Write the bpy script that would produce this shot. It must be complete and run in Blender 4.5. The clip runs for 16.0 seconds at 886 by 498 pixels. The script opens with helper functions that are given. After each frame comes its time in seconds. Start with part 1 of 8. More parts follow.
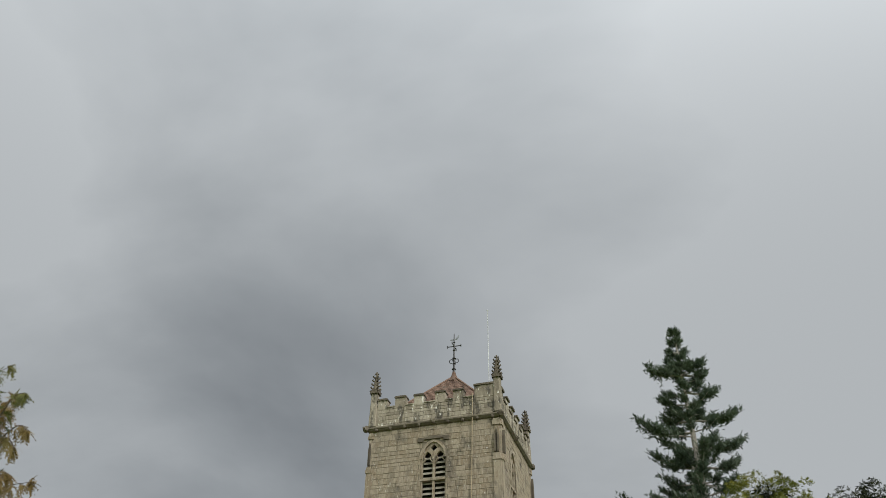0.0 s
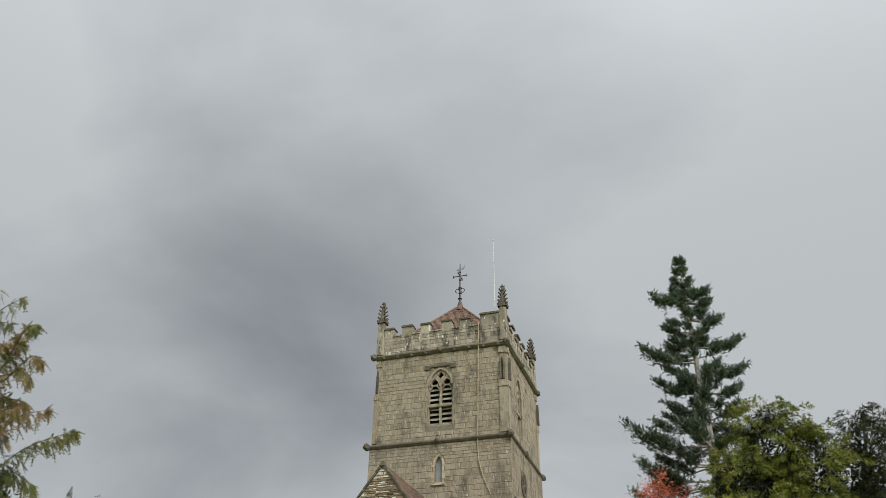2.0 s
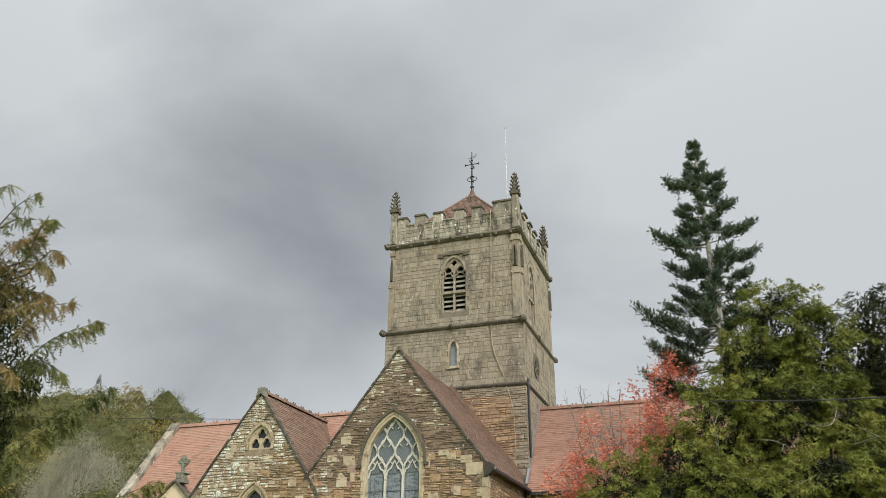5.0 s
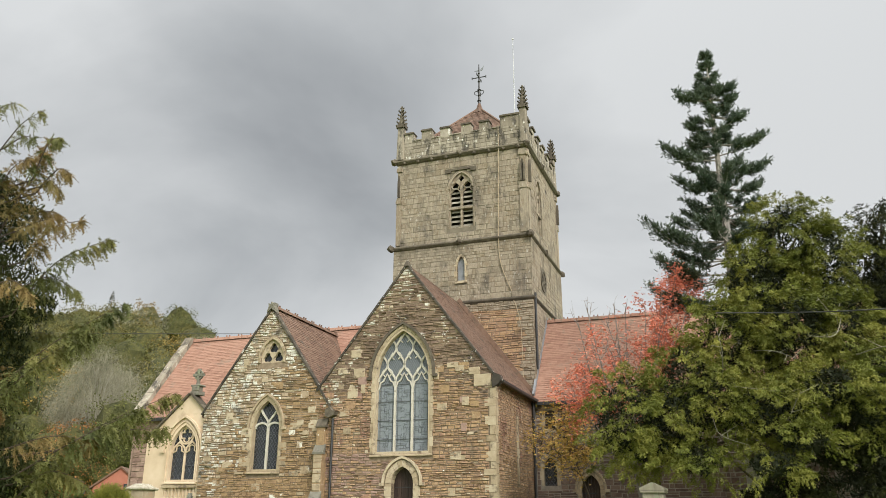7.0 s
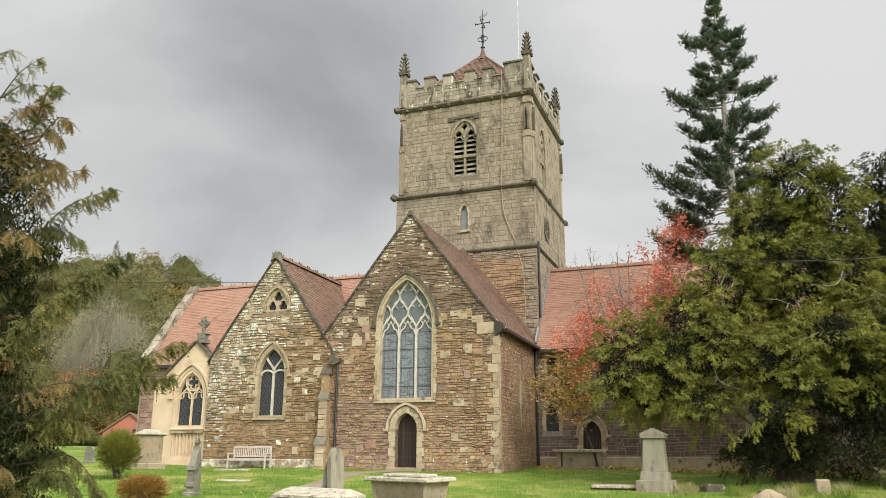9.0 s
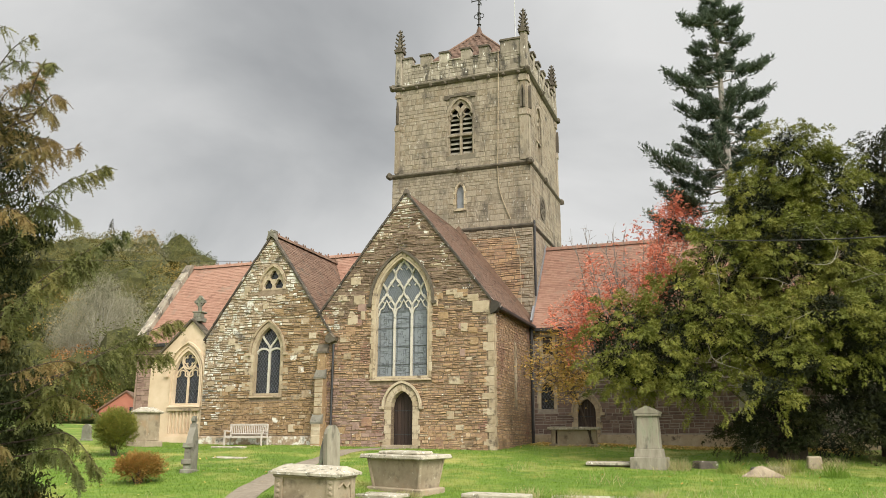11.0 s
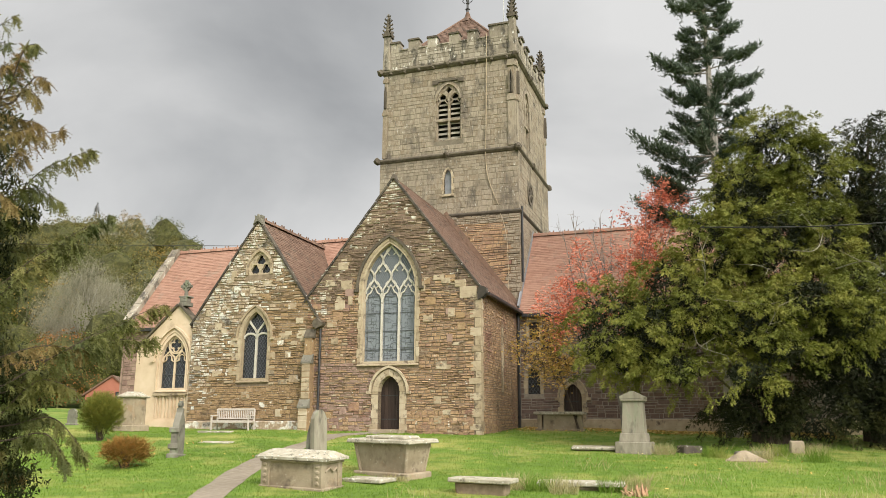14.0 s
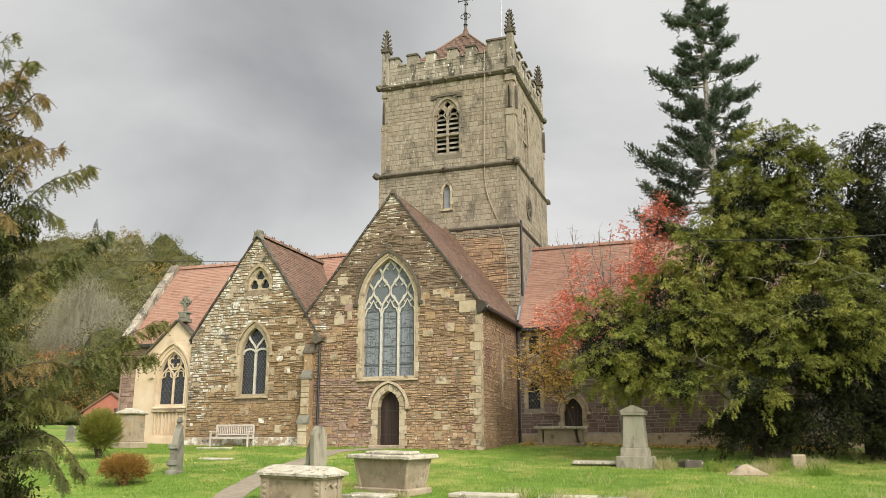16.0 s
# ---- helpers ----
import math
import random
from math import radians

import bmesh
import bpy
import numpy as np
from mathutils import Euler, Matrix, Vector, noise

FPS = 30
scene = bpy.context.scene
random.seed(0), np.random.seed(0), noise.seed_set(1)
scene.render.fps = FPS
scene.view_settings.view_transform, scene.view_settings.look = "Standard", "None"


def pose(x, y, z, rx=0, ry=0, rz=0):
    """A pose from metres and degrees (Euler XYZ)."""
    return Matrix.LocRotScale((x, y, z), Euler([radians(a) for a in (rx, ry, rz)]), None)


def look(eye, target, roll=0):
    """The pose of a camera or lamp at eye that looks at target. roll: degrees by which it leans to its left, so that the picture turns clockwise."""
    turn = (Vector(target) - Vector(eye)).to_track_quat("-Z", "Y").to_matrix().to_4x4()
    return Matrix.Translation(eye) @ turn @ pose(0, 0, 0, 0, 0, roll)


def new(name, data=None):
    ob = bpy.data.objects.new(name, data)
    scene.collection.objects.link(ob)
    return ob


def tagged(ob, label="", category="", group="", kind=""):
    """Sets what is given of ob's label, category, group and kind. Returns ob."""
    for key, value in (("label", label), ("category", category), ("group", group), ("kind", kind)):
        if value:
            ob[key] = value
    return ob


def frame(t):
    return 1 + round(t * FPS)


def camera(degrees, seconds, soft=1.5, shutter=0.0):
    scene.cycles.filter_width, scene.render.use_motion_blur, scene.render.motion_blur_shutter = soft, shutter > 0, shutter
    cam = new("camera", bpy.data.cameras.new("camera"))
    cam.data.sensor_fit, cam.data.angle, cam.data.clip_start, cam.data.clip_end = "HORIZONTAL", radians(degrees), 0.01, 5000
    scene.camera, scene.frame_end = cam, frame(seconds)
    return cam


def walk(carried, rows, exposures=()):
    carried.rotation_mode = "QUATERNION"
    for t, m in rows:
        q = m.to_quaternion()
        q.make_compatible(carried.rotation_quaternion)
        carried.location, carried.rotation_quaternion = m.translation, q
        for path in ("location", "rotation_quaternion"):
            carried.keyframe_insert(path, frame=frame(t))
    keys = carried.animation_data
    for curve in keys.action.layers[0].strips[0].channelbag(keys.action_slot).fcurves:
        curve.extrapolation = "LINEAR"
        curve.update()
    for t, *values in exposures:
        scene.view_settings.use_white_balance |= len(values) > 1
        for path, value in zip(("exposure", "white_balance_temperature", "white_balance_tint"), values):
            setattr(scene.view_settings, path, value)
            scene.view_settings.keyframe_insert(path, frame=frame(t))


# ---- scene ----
EYE = 1.6
cam = camera(57.74, 16.0, soft=0.6)
walk(cam, [
    (0.0, pose(0, 0, EYE, 127.855, -0.940, -1.953)),
    (0.5, pose(0, 0, EYE, 126.649, -0.850, -1.795)),
    (1.0, pose(0, 0, EYE, 125.431, -0.830, -1.693)),
    (1.5, pose(0, 0, EYE, 124.156, -0.800, -1.509)),
    (2.0, pose(0, 0, EYE, 122.882, -0.860, -1.401)),
    (2.5, pose(0, 0, EYE, 121.503, -0.851, -1.218)),
    (3.0, pose(0, 0, EYE, 120.145, -0.870, -1.074)),
    (3.5, pose(0, 0, EYE, 118.884, -0.850, -0.891)),
    (4.0, pose(0, 0, EYE, 117.620, -0.717, -0.644)),
    (6.5, pose(0, 0, EYE, 110.485, -0.274, 0.309)),
    (7.0, pose(0, 0, EYE, 108.928, -0.265, 0.455)),
    (7.5, pose(0, 0, EYE, 107.698, -0.249, 0.582)),
    (8.0, pose(0, 0, EYE, 106.764, -0.242, 0.626)),
    (8.5, pose(0, 0, EYE, 105.955, -0.238, 0.672)),
    (9.0, pose(0, 0, EYE, 105.294, -0.287, 0.684)),
    (11.5, pose(0, 0, EYE, 103.459, -0.268, 0.261)),
    (12.0, pose(0, 0, EYE, 103.106, -0.265, 0.133)),
    (12.5, pose(0, 0, EYE, 102.800, -0.220, 0.000)),
    (13.0, pose(0, 0, EYE, 102.581, -0.255, -0.212)),
    (13.5, pose(0, 0, EYE, 102.587, -0.254, -0.401)),
    (14.0, pose(0, 0, EYE, 102.744, -0.280, -0.535)),
    (14.5, pose(0, 0, EYE, 102.996, -0.242, -0.619)),
    (15.0, pose(0, 0, EYE, 103.261, -0.212, -0.635)),
    (15.5, pose(0, 0, EYE, 103.514, -0.142, -0.582)),
    (16.0, pose(0, 0, EYE, 103.778, 0.000, -0.527)),
], exposures=[(0.0, -0.5, 6450, 9), (1.5, -0.38, 6450, 9), (4.0, -0.17, 6450, 9), (6.5, 0.08, 6600, 10), (9.0, 0.17, 6850, 11), (16.0, 0.2, 6900, 12)])

# ---- world and sun ----
world = bpy.data.worlds.new("overcast")
scene.world = world
world.use_nodes = True
wn, wl = world.node_tree.nodes, world.node_tree.links
wn.clear()


def wnode(kind, **settings):
    n = wn.new(kind)
    for k, v in settings.items():
        n.inputs[k].default_value = v
    return n


sky = wn.new("ShaderNodeTexSky")
sky.sky_type, sky.sun_disc = "NISHITA", False
SUN_EL, SUN_AZ = 38.0, 150.0   # azimuth clockwise from +y
sky.sun_elevation, sky.sun_rotation = radians(SUN_EL), radians(SUN_AZ)
coord = wn.new("ShaderNodeTexCoord")
sep = wn.new("ShaderNodeSeparateXYZ")
wl.new(coord.outputs["Generated"], sep.inputs[0])


def wmath(op, a, b):
    n = wn.new("ShaderNodeMath")
    n.operation = op
    for i, s in enumerate((a, b)):
        if isinstance(s, (int, float)):
            n.inputs[i].default_value = s
        else:
            wl.new(s, n.inputs[i])
    return n.outputs[0]


up = wmath("MAXIMUM", sep.outputs[2], 0.0)
den = wmath("ADD", up, 0.55)
cx, cy = wmath("MULTIPLY", wmath("DIVIDE", sep.outputs[0], den), 0.8), wmath("MULTIPLY", wmath("DIVIDE", sep.outputs[1], den), 1.05)
comb = wn.new("ShaderNodeCombineXYZ")
wl.new(cx, comb.inputs[0]), wl.new(cy, comb.inputs[1])
comb.inputs[2].default_value = 7.4
big = wnode("ShaderNodeTexNoise", Scale=2.0, Detail=6.0, Roughness=0.5, Distortion=0.35)
wl.new(comb.outputs[0], big.inputs["Vector"])
# broad grey bank in the middle of the sky, lighter to both sides
bank = wmath("MULTIPLY", wmath("ABSOLUTE", wmath("ADD", sep.outputs[0], 0.10), 0.0), 0.46)
tone = wmath("ADD", wmath("ADD", wmath("MULTIPLY", big.outputs["Fac"], 1.4), bank), wmath("MULTIPLY", up, 0.42))
# thin bright gaps in the cloud
for dx, dz, size, gain in ((-0.45, 0.60, 0.14, 0.42), (0.24, 0.48, 0.07, 0.06), (0.45, 0.36, 0.10, 0.18)):
    off = wmath("ADD", wmath("POWER", wmath("SUBTRACT", sep.outputs[0], dx), 2.0), wmath("POWER", wmath("SUBTRACT", sep.outputs[2], dz), 2.0))
    tone = wmath("ADD", tone, wmath("MULTIPLY", wmath("POWER", 2.718, wmath("MULTIPLY", off, -1.0 / size ** 2)), gain))
# a darker roll of cloud low across the middle, thinning to the east
roll = wmath("POWER", 2.718, wmath("MULTIPLY", wmath("POWER", wmath("DIVIDE", wmath("SUBTRACT", up, 0.48), 0.13), 2.0), -1.0))
roll = wmath("MULTIPLY", roll, wmath("MINIMUM", wmath("MAXIMUM", wmath("MULTIPLY", wmath("SUBTRACT", 0.22, sep.outputs[0]), 2.2), -0.35), 0.8))
tone = wmath("SUBTRACT", tone, wmath("MULTIPLY", roll, 0.17))
low = wmath("MULTIPLY", wmath("MAXIMUM", wmath("SUBTRACT", 0.34, up), 0.0), 1.2)
tone = wmath("ADD", wmath("SUBTRACT", tone, 0.31), low)
ramp = wn.new("ShaderNodeValToRGB")
ramp.color_ramp.elements[0].position, ramp.color_ramp.elements[0].color = 0.10, (0.235, 0.255, 0.28, 1)
ramp.color_ramp.elements[1].position, ramp.color_ramp.elements[1].color = 0.88, (0.74, 0.772, 0.795, 1)
mid = ramp.color_ramp.elements.new(0.5)
mid.color = (0.47, 0.50, 0.525, 1)
wl.new(tone, ramp.inputs[0])
# an overcast sky is brighter overhead and round the veiled sun
sdir = (math.sin(radians(SUN_AZ)) * math.cos(radians(SUN_EL)), math.cos(radians(SUN_AZ)) * math.cos(radians(SUN_EL)), math.sin(radians(SUN_EL)))
dotp = wmath("ADD", wmath("ADD", wmath("MULTIPLY", sep.outputs[0], sdir[0]), wmath("MULTIPLY", sep.outputs[1], sdir[1])), wmath("MULTIPLY", sep.outputs[2], sdir[2]))
glow = wmath("MULTIPLY", wmath("POWER", wmath("MAXIMUM", dotp, 0.0), 3.0), 5.0)
zenith = wmath("MULTIPLY", wmath("POWER", up, 6.0), 1.6)
lift = wmath("ADD", wmath("ADD", glow, zenith), 0.88)
clear_sky, cloud = wn.new("ShaderNodeBackground"), wn.new("ShaderNodeBackground")
clear_sky.inputs[1].default_value, cloud.inputs[1].default_value = 0.07, 1.0
wl.new(sky.outputs[0], clear_sky.inputs[0]), wl.new(ramp.outputs[0], cloud.inputs[0]), wl.new(lift, cloud.inputs[1])
blend, wout = wn.new("ShaderNodeMixShader"), wn.new("ShaderNodeOutputWorld")
blend.inputs[0].default_value = 0.94
wl.new(clear_sky.outputs[0], blend.inputs[1]), wl.new(cloud.outputs[0], blend.inputs[2]), wl.new(blend.outputs[0], wout.inputs[0])

sun = new("sun", bpy.data.lights.new("sun", "SUN"))
sun.data.energy, sun.data.angle, sun.data.color = 2.2, radians(14), (1.0, 0.95, 0.87)
az, el = radians(SUN_AZ), radians(SUN_EL)
sun.matrix_world = look((math.sin(az) * math.cos(el) * 90, math.cos(az) * math.cos(el) * 90, math.sin(el) * 90), (0, 0, 0))

# ---- materials ----


def material(name, cols, scale=3.0, rough=0.88, bump=0.3, grain=45.0, pieces=0.0, big_scale=0.35, spots=None, metal=0.0, leafy=0.0, spec=0.3, stretch=(1, 1, 1), dist=0.01):
    """Procedural surface: cols is a ramp driven by noise at two scales and, by `pieces`, by a chance value for each stone or leaf."""
    m = bpy.data.materials.new(name)
    m.use_nodes = True
    nt = m.node_tree
    nd, lk = nt.nodes, nt.links
    nd.clear()
    geo = nd.new("ShaderNodeNewGeometry")
    mp = nd.new("ShaderNodeMapping")
    mp.inputs["Scale"].default_value = stretch
    lk.new(geo.outputs["Position"], mp.inputs[0])

    def noise_tex(s, det=6.0, ro=0.6):
        n = nd.new("ShaderNodeTexNoise")
        n.inputs["Scale"].default_value, n.inputs["Detail"].default_value, n.inputs["Roughness"].default_value = s, det, ro
        lk.new(mp.outputs[0], n.inputs["Vector"])
        return n.outputs["Fac"]

    def mth(op, a, b):
        n = nd.new("ShaderNodeMath")
        n.operation = op
        for i, s in enumerate((a, b)):
            if isinstance(s, (int, float)):
                n.inputs[i].default_value = s
            else:
                lk.new(s, n.inputs[i])
        return n.outputs[0]
    f = mth("ADD", mth("MULTIPLY", noise_tex(scale), 0.6), mth("MULTIPLY", noise_tex(big_scale, 3.0), 0.4))
    f = mth("ADD", mth("MULTIPLY", mth("SUBTRACT", f, 0.5), 2.2), 0.5)
    if pieces:
        info = nd.new("ShaderNodeObjectInfo")
        r = mth("FRACT", mth("ADD", geo.outputs["Random Per Island"], info.outputs["Random"]), 0.0)
        f = mth("ADD", mth("MULTIPLY", f, 1 - pieces), mth("MULTIPLY", r, pieces))
    cr = nd.new("ShaderNodeValToRGB")
    els = cr.color_ramp.elements
    for i, c in enumerate(cols):
        p = 0.12 + 0.76 * i / max(1, len(cols) - 1)
        e = els[i] if i < 2 else els.new(p)
        e.position, e.color = p, (*c, 1)
    if len(cols) > 2:
        ordered = sorted(range(len(cols)), key=lambda i: i)
        for i in ordered:
            els[i].position = 0.12 + 0.76 * i / (len(cols) - 1)
            els[i].color = (*cols[i], 1)
    lk.new(f, cr.inputs[0])
    col = cr.outputs[0]
    fine = noise_tex(grain, 4.0)
    if spots:
        for sc, sscale, lo, hi in spots:
            mx, rr = nd.new("ShaderNodeMix"), nd.new("ShaderNodeMapRange")
            mx.data_type = "RGBA"
            rr.inputs[1].default_value, rr.inputs[2].default_value = lo, hi
            lk.new(noise_tex(sscale, 5.0, 0.65), rr.inputs[0])
            lk.new(rr.outputs[0], mx.inputs["Factor"]), lk.new(col, mx.inputs["A"])
            mx.inputs["B"].default_value = (*sc, 1)
            col = mx.outputs["Result"]
    p = nd.new("ShaderNodeBsdfPrincipled")
    lk.new(col, p.inputs["Base Color"])
    p.inputs["Roughness"].default_value, p.inputs["Metallic"].default_value = rough, metal
    p.inputs["Specular IOR Level"].default_value = spec
    if bump:
        b = nd.new("ShaderNodeBump")
        b.inputs["Strength"].default_value, b.inputs["Distance"].default_value = bump, dist
        lk.new(mth("ADD", fine, mth("MULTIPLY", noise_tex(grain * 0.25), 1.5)), b.inputs["Height"])
        lk.new(b.outputs[0], p.inputs["Normal"])
    out = nd.new("ShaderNodeOutputMaterial")
    if leafy:
        tr, ms = nd.new("ShaderNodeBsdfTranslucent"), nd.new("ShaderNodeMixShader")
        lk.new(col, tr.inputs[0])
        ms.inputs[0].default_value = leafy
        lk.new(p.outputs[0], ms.inputs[1]), lk.new(tr.outputs[0], ms.inputs[2]), lk.new(ms.outputs[0], out.inputs[0])
    else:
        lk.new(p.outputs[0], out.inputs[0])
    return m


LICHEN = (0.62, 0.60, 0.52)
M = {}
M["mortar"] = material("mortar", [(0.115, 0.083, 0.057), (0.205, 0.153, 0.103), (0.31, 0.24, 0.165)], 5, 0.95, 0.4)
M["mortar_pale"] = material("pale_lime_mortar", [(0.16, 0.135, 0.11), (0.25, 0.215, 0.175), (0.33, 0.29, 0.24)], 5, 0.95, 0.4)
M["rubble"] = material("rubble_stone", [(0.191, 0.122, 0.078), (0.306, 0.196, 0.115), (0.388, 0.256, 0.141), (0.261, 0.161, 0.107), (0.343, 0.224, 0.131), (0.500, 0.359, 0.221)], 6, 0.92, 0.7, pieces=0.5, spots=[((0.10, 0.077, 0.055), 0.9, 0.56, 0.72), ((0.24, 0.13, 0.095), 0.6, 0.57, 0.66), (LICHEN, 4.2, 0.655, 0.70)], dist=0.02)
M["gable"] = material("weathered_rubble", [(0.112, 0.078, 0.058), (0.170, 0.116, 0.080), (0.225, 0.155, 0.102), (0.150, 0.100, 0.076), (0.31, 0.228, 0.155)], 6, 0.92, 0.7, pieces=0.5, spots=[((0.06, 0.05, 0.04), 1.6, 0.56, 0.68), (LICHEN, 3.2, 0.62, 0.66)], dist=0.02)
M["chapel"] = material("golden_rubble", [(0.178, 0.115, 0.063), (0.275, 0.181, 0.095), (0.330, 0.223, 0.118), (0.232, 0.151, 0.083), (0.298, 0.198, 0.107), (0.415, 0.302, 0.182)], 6, 0.92, 0.7, pieces=0.5, spots=[((0.12, 0.09, 0.06), 0.8, 0.57, 0.72), (LICHEN, 3.6, 0.64, 0.69)], dist=0.02)
M["chapel_pale"] = material("lichened_rubble", [(0.180, 0.130, 0.084), (0.310, 0.232, 0.148), (0.420, 0.330, 0.228), (0.250, 0.181, 0.115), (0.56, 0.47, 0.352)], 6, 0.92, 0.7, pieces=0.5, spots=[(LICHEN, 2.6, 0.48, 0.57), ((0.11, 0.09, 0.07), 1.3, 0.56, 0.68)], dist=0.02)
M["red"] = material("red_sandstone_rubble", [(0.159, 0.100, 0.081), (0.260, 0.166, 0.132), (0.330, 0.228, 0.175), (0.202, 0.127, 0.106)], 5, 0.92, 0.6, pieces=0.5)
M["red_dark"] = material("dark_red_rubble", [(0.080, 0.054, 0.046), (0.135, 0.090, 0.073), (0.185, 0.130, 0.100), (0.105, 0.070, 0.058)], 5, 0.92, 0.6, pieces=0.5)
M["ashlar"] = material("grey_ashlar", [(0.150, 0.122, 0.086), (0.246, 0.204, 0.147), (0.312, 0.263, 0.193), (0.220, 0.172, 0.115), (0.385, 0.332, 0.252)], 5.5, 0.92, 0.8, pieces=0.36, spots=[((0.085, 0.073, 0.057), 1.7, 0.54, 0.70), ((0.12, 0.100, 0.078), 0.8, 0.53, 0.70), ((0.44, 0.41, 0.35), 7, 0.62, 0.69)], stretch=(1, 1, 0.42), dist=0.025)
M["parapet"] = material("lichened_ashlar", [(0.140, 0.117, 0.086), (0.250, 0.214, 0.160), (0.370, 0.328, 0.256)], 4, 0.92, 0.6, pieces=0.35, spots=[((0.075, 0.066, 0.052), 2.4, 0.50, 0.62), ((0.60, 0.575, 0.5), 5.0, 0.60, 0.66)], stretch=(1, 1, 0.4))
M["ashlar_joint"] = material("ashlar_joint", [(0.105, 0.088, 0.063), (0.19, 0.162, 0.118)], 4, 0.95, 0.3)
M["dress"] = material("limestone_dressing", [(0.22, 0.165, 0.105), (0.32, 0.25, 0.16), (0.40, 0.325, 0.22), (0.47, 0.40, 0.29)], 4, 0.88, 0.6, pieces=0.4, spots=[((0.13, 0.10, 0.07), 2.6, 0.55, 0.69)])
M["verge"] = material("blackened_verge_stone", [(0.032, 0.028, 0.022), (0.062, 0.052, 0.040), (0.12, 0.10, 0.072)], 4, 0.92, 0.6, pieces=0.4, spots=[(LICHEN, 4.0, 0.62, 0.67)])
M["string"] = material("weathered_string_stone", [(0.046, 0.039, 0.029), (0.090, 0.074, 0.053), (0.167, 0.143, 0.102)], 4, 0.9, 0.6, pieces=0.3)
M["tracery"] = material("window_stone", [(0.36, 0.325, 0.26), (0.46, 0.43, 0.36), (0.55, 0.52, 0.45)], 3, 0.85, 0.4, spots=[((0.20, 0.175, 0.135), 3.0, 0.60, 0.72)])
M["plaster"] = material("cream_render", [(0.45, 0.335, 0.22), (0.54, 0.42, 0.29), (0.60, 0.48, 0.35)], 1.2, 0.85, 0.2, spots=[((0.33, 0.25, 0.17), 1.0, 0.60, 0.78)], big_scale=0.3)
M["tile"] = material("red_clay_tile", [(0.195, 0.100, 0.068), (0.262, 0.140, 0.096), (0.312, 0.178, 0.125), (0.238, 0.132, 0.092)], 5, 0.85, 0.35, pieces=0.4, spots=[((0.20, 0.155, 0.115), 1.2, 0.58, 0.75)])
M["tile_dark"] = material("old_brown_tile", [(0.085, 0.052, 0.036), (0.150, 0.090, 0.062), (0.200, 0.130, 0.090)], 5, 0.88, 0.35, pieces=0.4, spots=[((0.085, 0.07, 0.052), 1.6, 0.55, 0.7)])
M["lead"] = material("lead", [(0.14, 0.145, 0.15), (0.24, 0.25, 0.26)], 3, 0.5, 0.1, spec=0.5)
M["iron"] = material("black_iron", [(0.012, 0.012, 0.013), (0.03, 0.028, 0.027)], 6, 0.5, 0.1, spec=0.5)
M["lattice"] = material("window_lead", [(0.05, 0.052, 0.055), (0.11, 0.115, 0.12)], 6, 0.5, 0.0, spec=0.5)
M["oak"] = material("dark_oak", [(0.020, 0.012, 0.009), (0.034, 0.021, 0.015), (0.055, 0.034, 0.025)], 3, 0.6, 0.3, pieces=0.35, stretch=(6, 6, 0.6))
M["teak"] = material("weathered_teak", [(0.336, 0.288, 0.240), (0.440, 0.392, 0.336), (0.512, 0.464, 0.408)], 8, 0.8, 0.2, pieces=0.3)
M["tomb"] = material("tomb_stone", [(0.195, 0.152, 0.100), (0.29, 0.234, 0.158), (0.365, 0.302, 0.214)], 2.2, 0.9, 0.5, spots=[((0.13, 0.102, 0.070), 2.0, 0.55, 0.71), ((0.31, 0.212, 0.126), 1.3, 0.56, 0.72), ((0.45, 0.41, 0.325), 9, 0.63, 0.69)])
M["tomb_lid"] = material("lichened_slab", [(0.234, 0.207, 0.147), (0.342, 0.308, 0.231), (0.423, 0.387, 0.307)], 3.2, 0.9, 0.5, spots=[((0.16, 0.145, 0.105), 7, 0.54, 0.64), ((0.60, 0.575, 0.51), 11, 0.59, 0.65)])
M["grave"] = material("grey_headstone", [(0.098, 0.089, 0.068), (0.162, 0.149, 0.115), (0.221, 0.208, 0.166)], 3, 0.9, 0.5, spots=[((0.20, 0.24, 0.15), 2.5, 0.55, 0.7), ((0.07, 0.065, 0.055), 4, 0.58, 0.7)])
M["grave_pale"] = material("pale_streaked_headstone", [(0.15, 0.132, 0.098), (0.24, 0.215, 0.16), (0.33, 0.30, 0.235)], 5, 0.9, 0.5, spots=[((0.17, 0.19, 0.12), 2.5, 0.55, 0.70), ((0.10, 0.09, 0.07), 3, 0.58, 0.7)], stretch=(1, 1, 0.25))
M["path"] = material("gravel_path", [(0.155, 0.125, 0.09), (0.21, 0.175, 0.128), (0.265, 0.225, 0.17)], 6, 0.95, 0.5, grain=90)
M["bark"] = material("bark", [(0.045, 0.032, 0.024), (0.085, 0.062, 0.046), (0.12, 0.09, 0.068)], 6, 0.95, 0.6, stretch=(3, 3, 0.6), dist=0.03)
M["bark_pale"] = material("pale_bark", [(0.20, 0.175, 0.15), (0.32, 0.29, 0.25), (0.40, 0.365, 0.32)], 6, 0.95, 0.4)
M["bark_cherry"] = material("cherry_bark", [(0.11, 0.09, 0.078), (0.19, 0.16, 0.138), (0.27, 0.235, 0.205)], 6, 0.9, 0.4)
M["wood"] = material("split_wood", [(0.28, 0.15, 0.085), (0.42, 0.25, 0.15), (0.52, 0.35, 0.23)], 6, 0.9, 0.4, pieces=0.4)
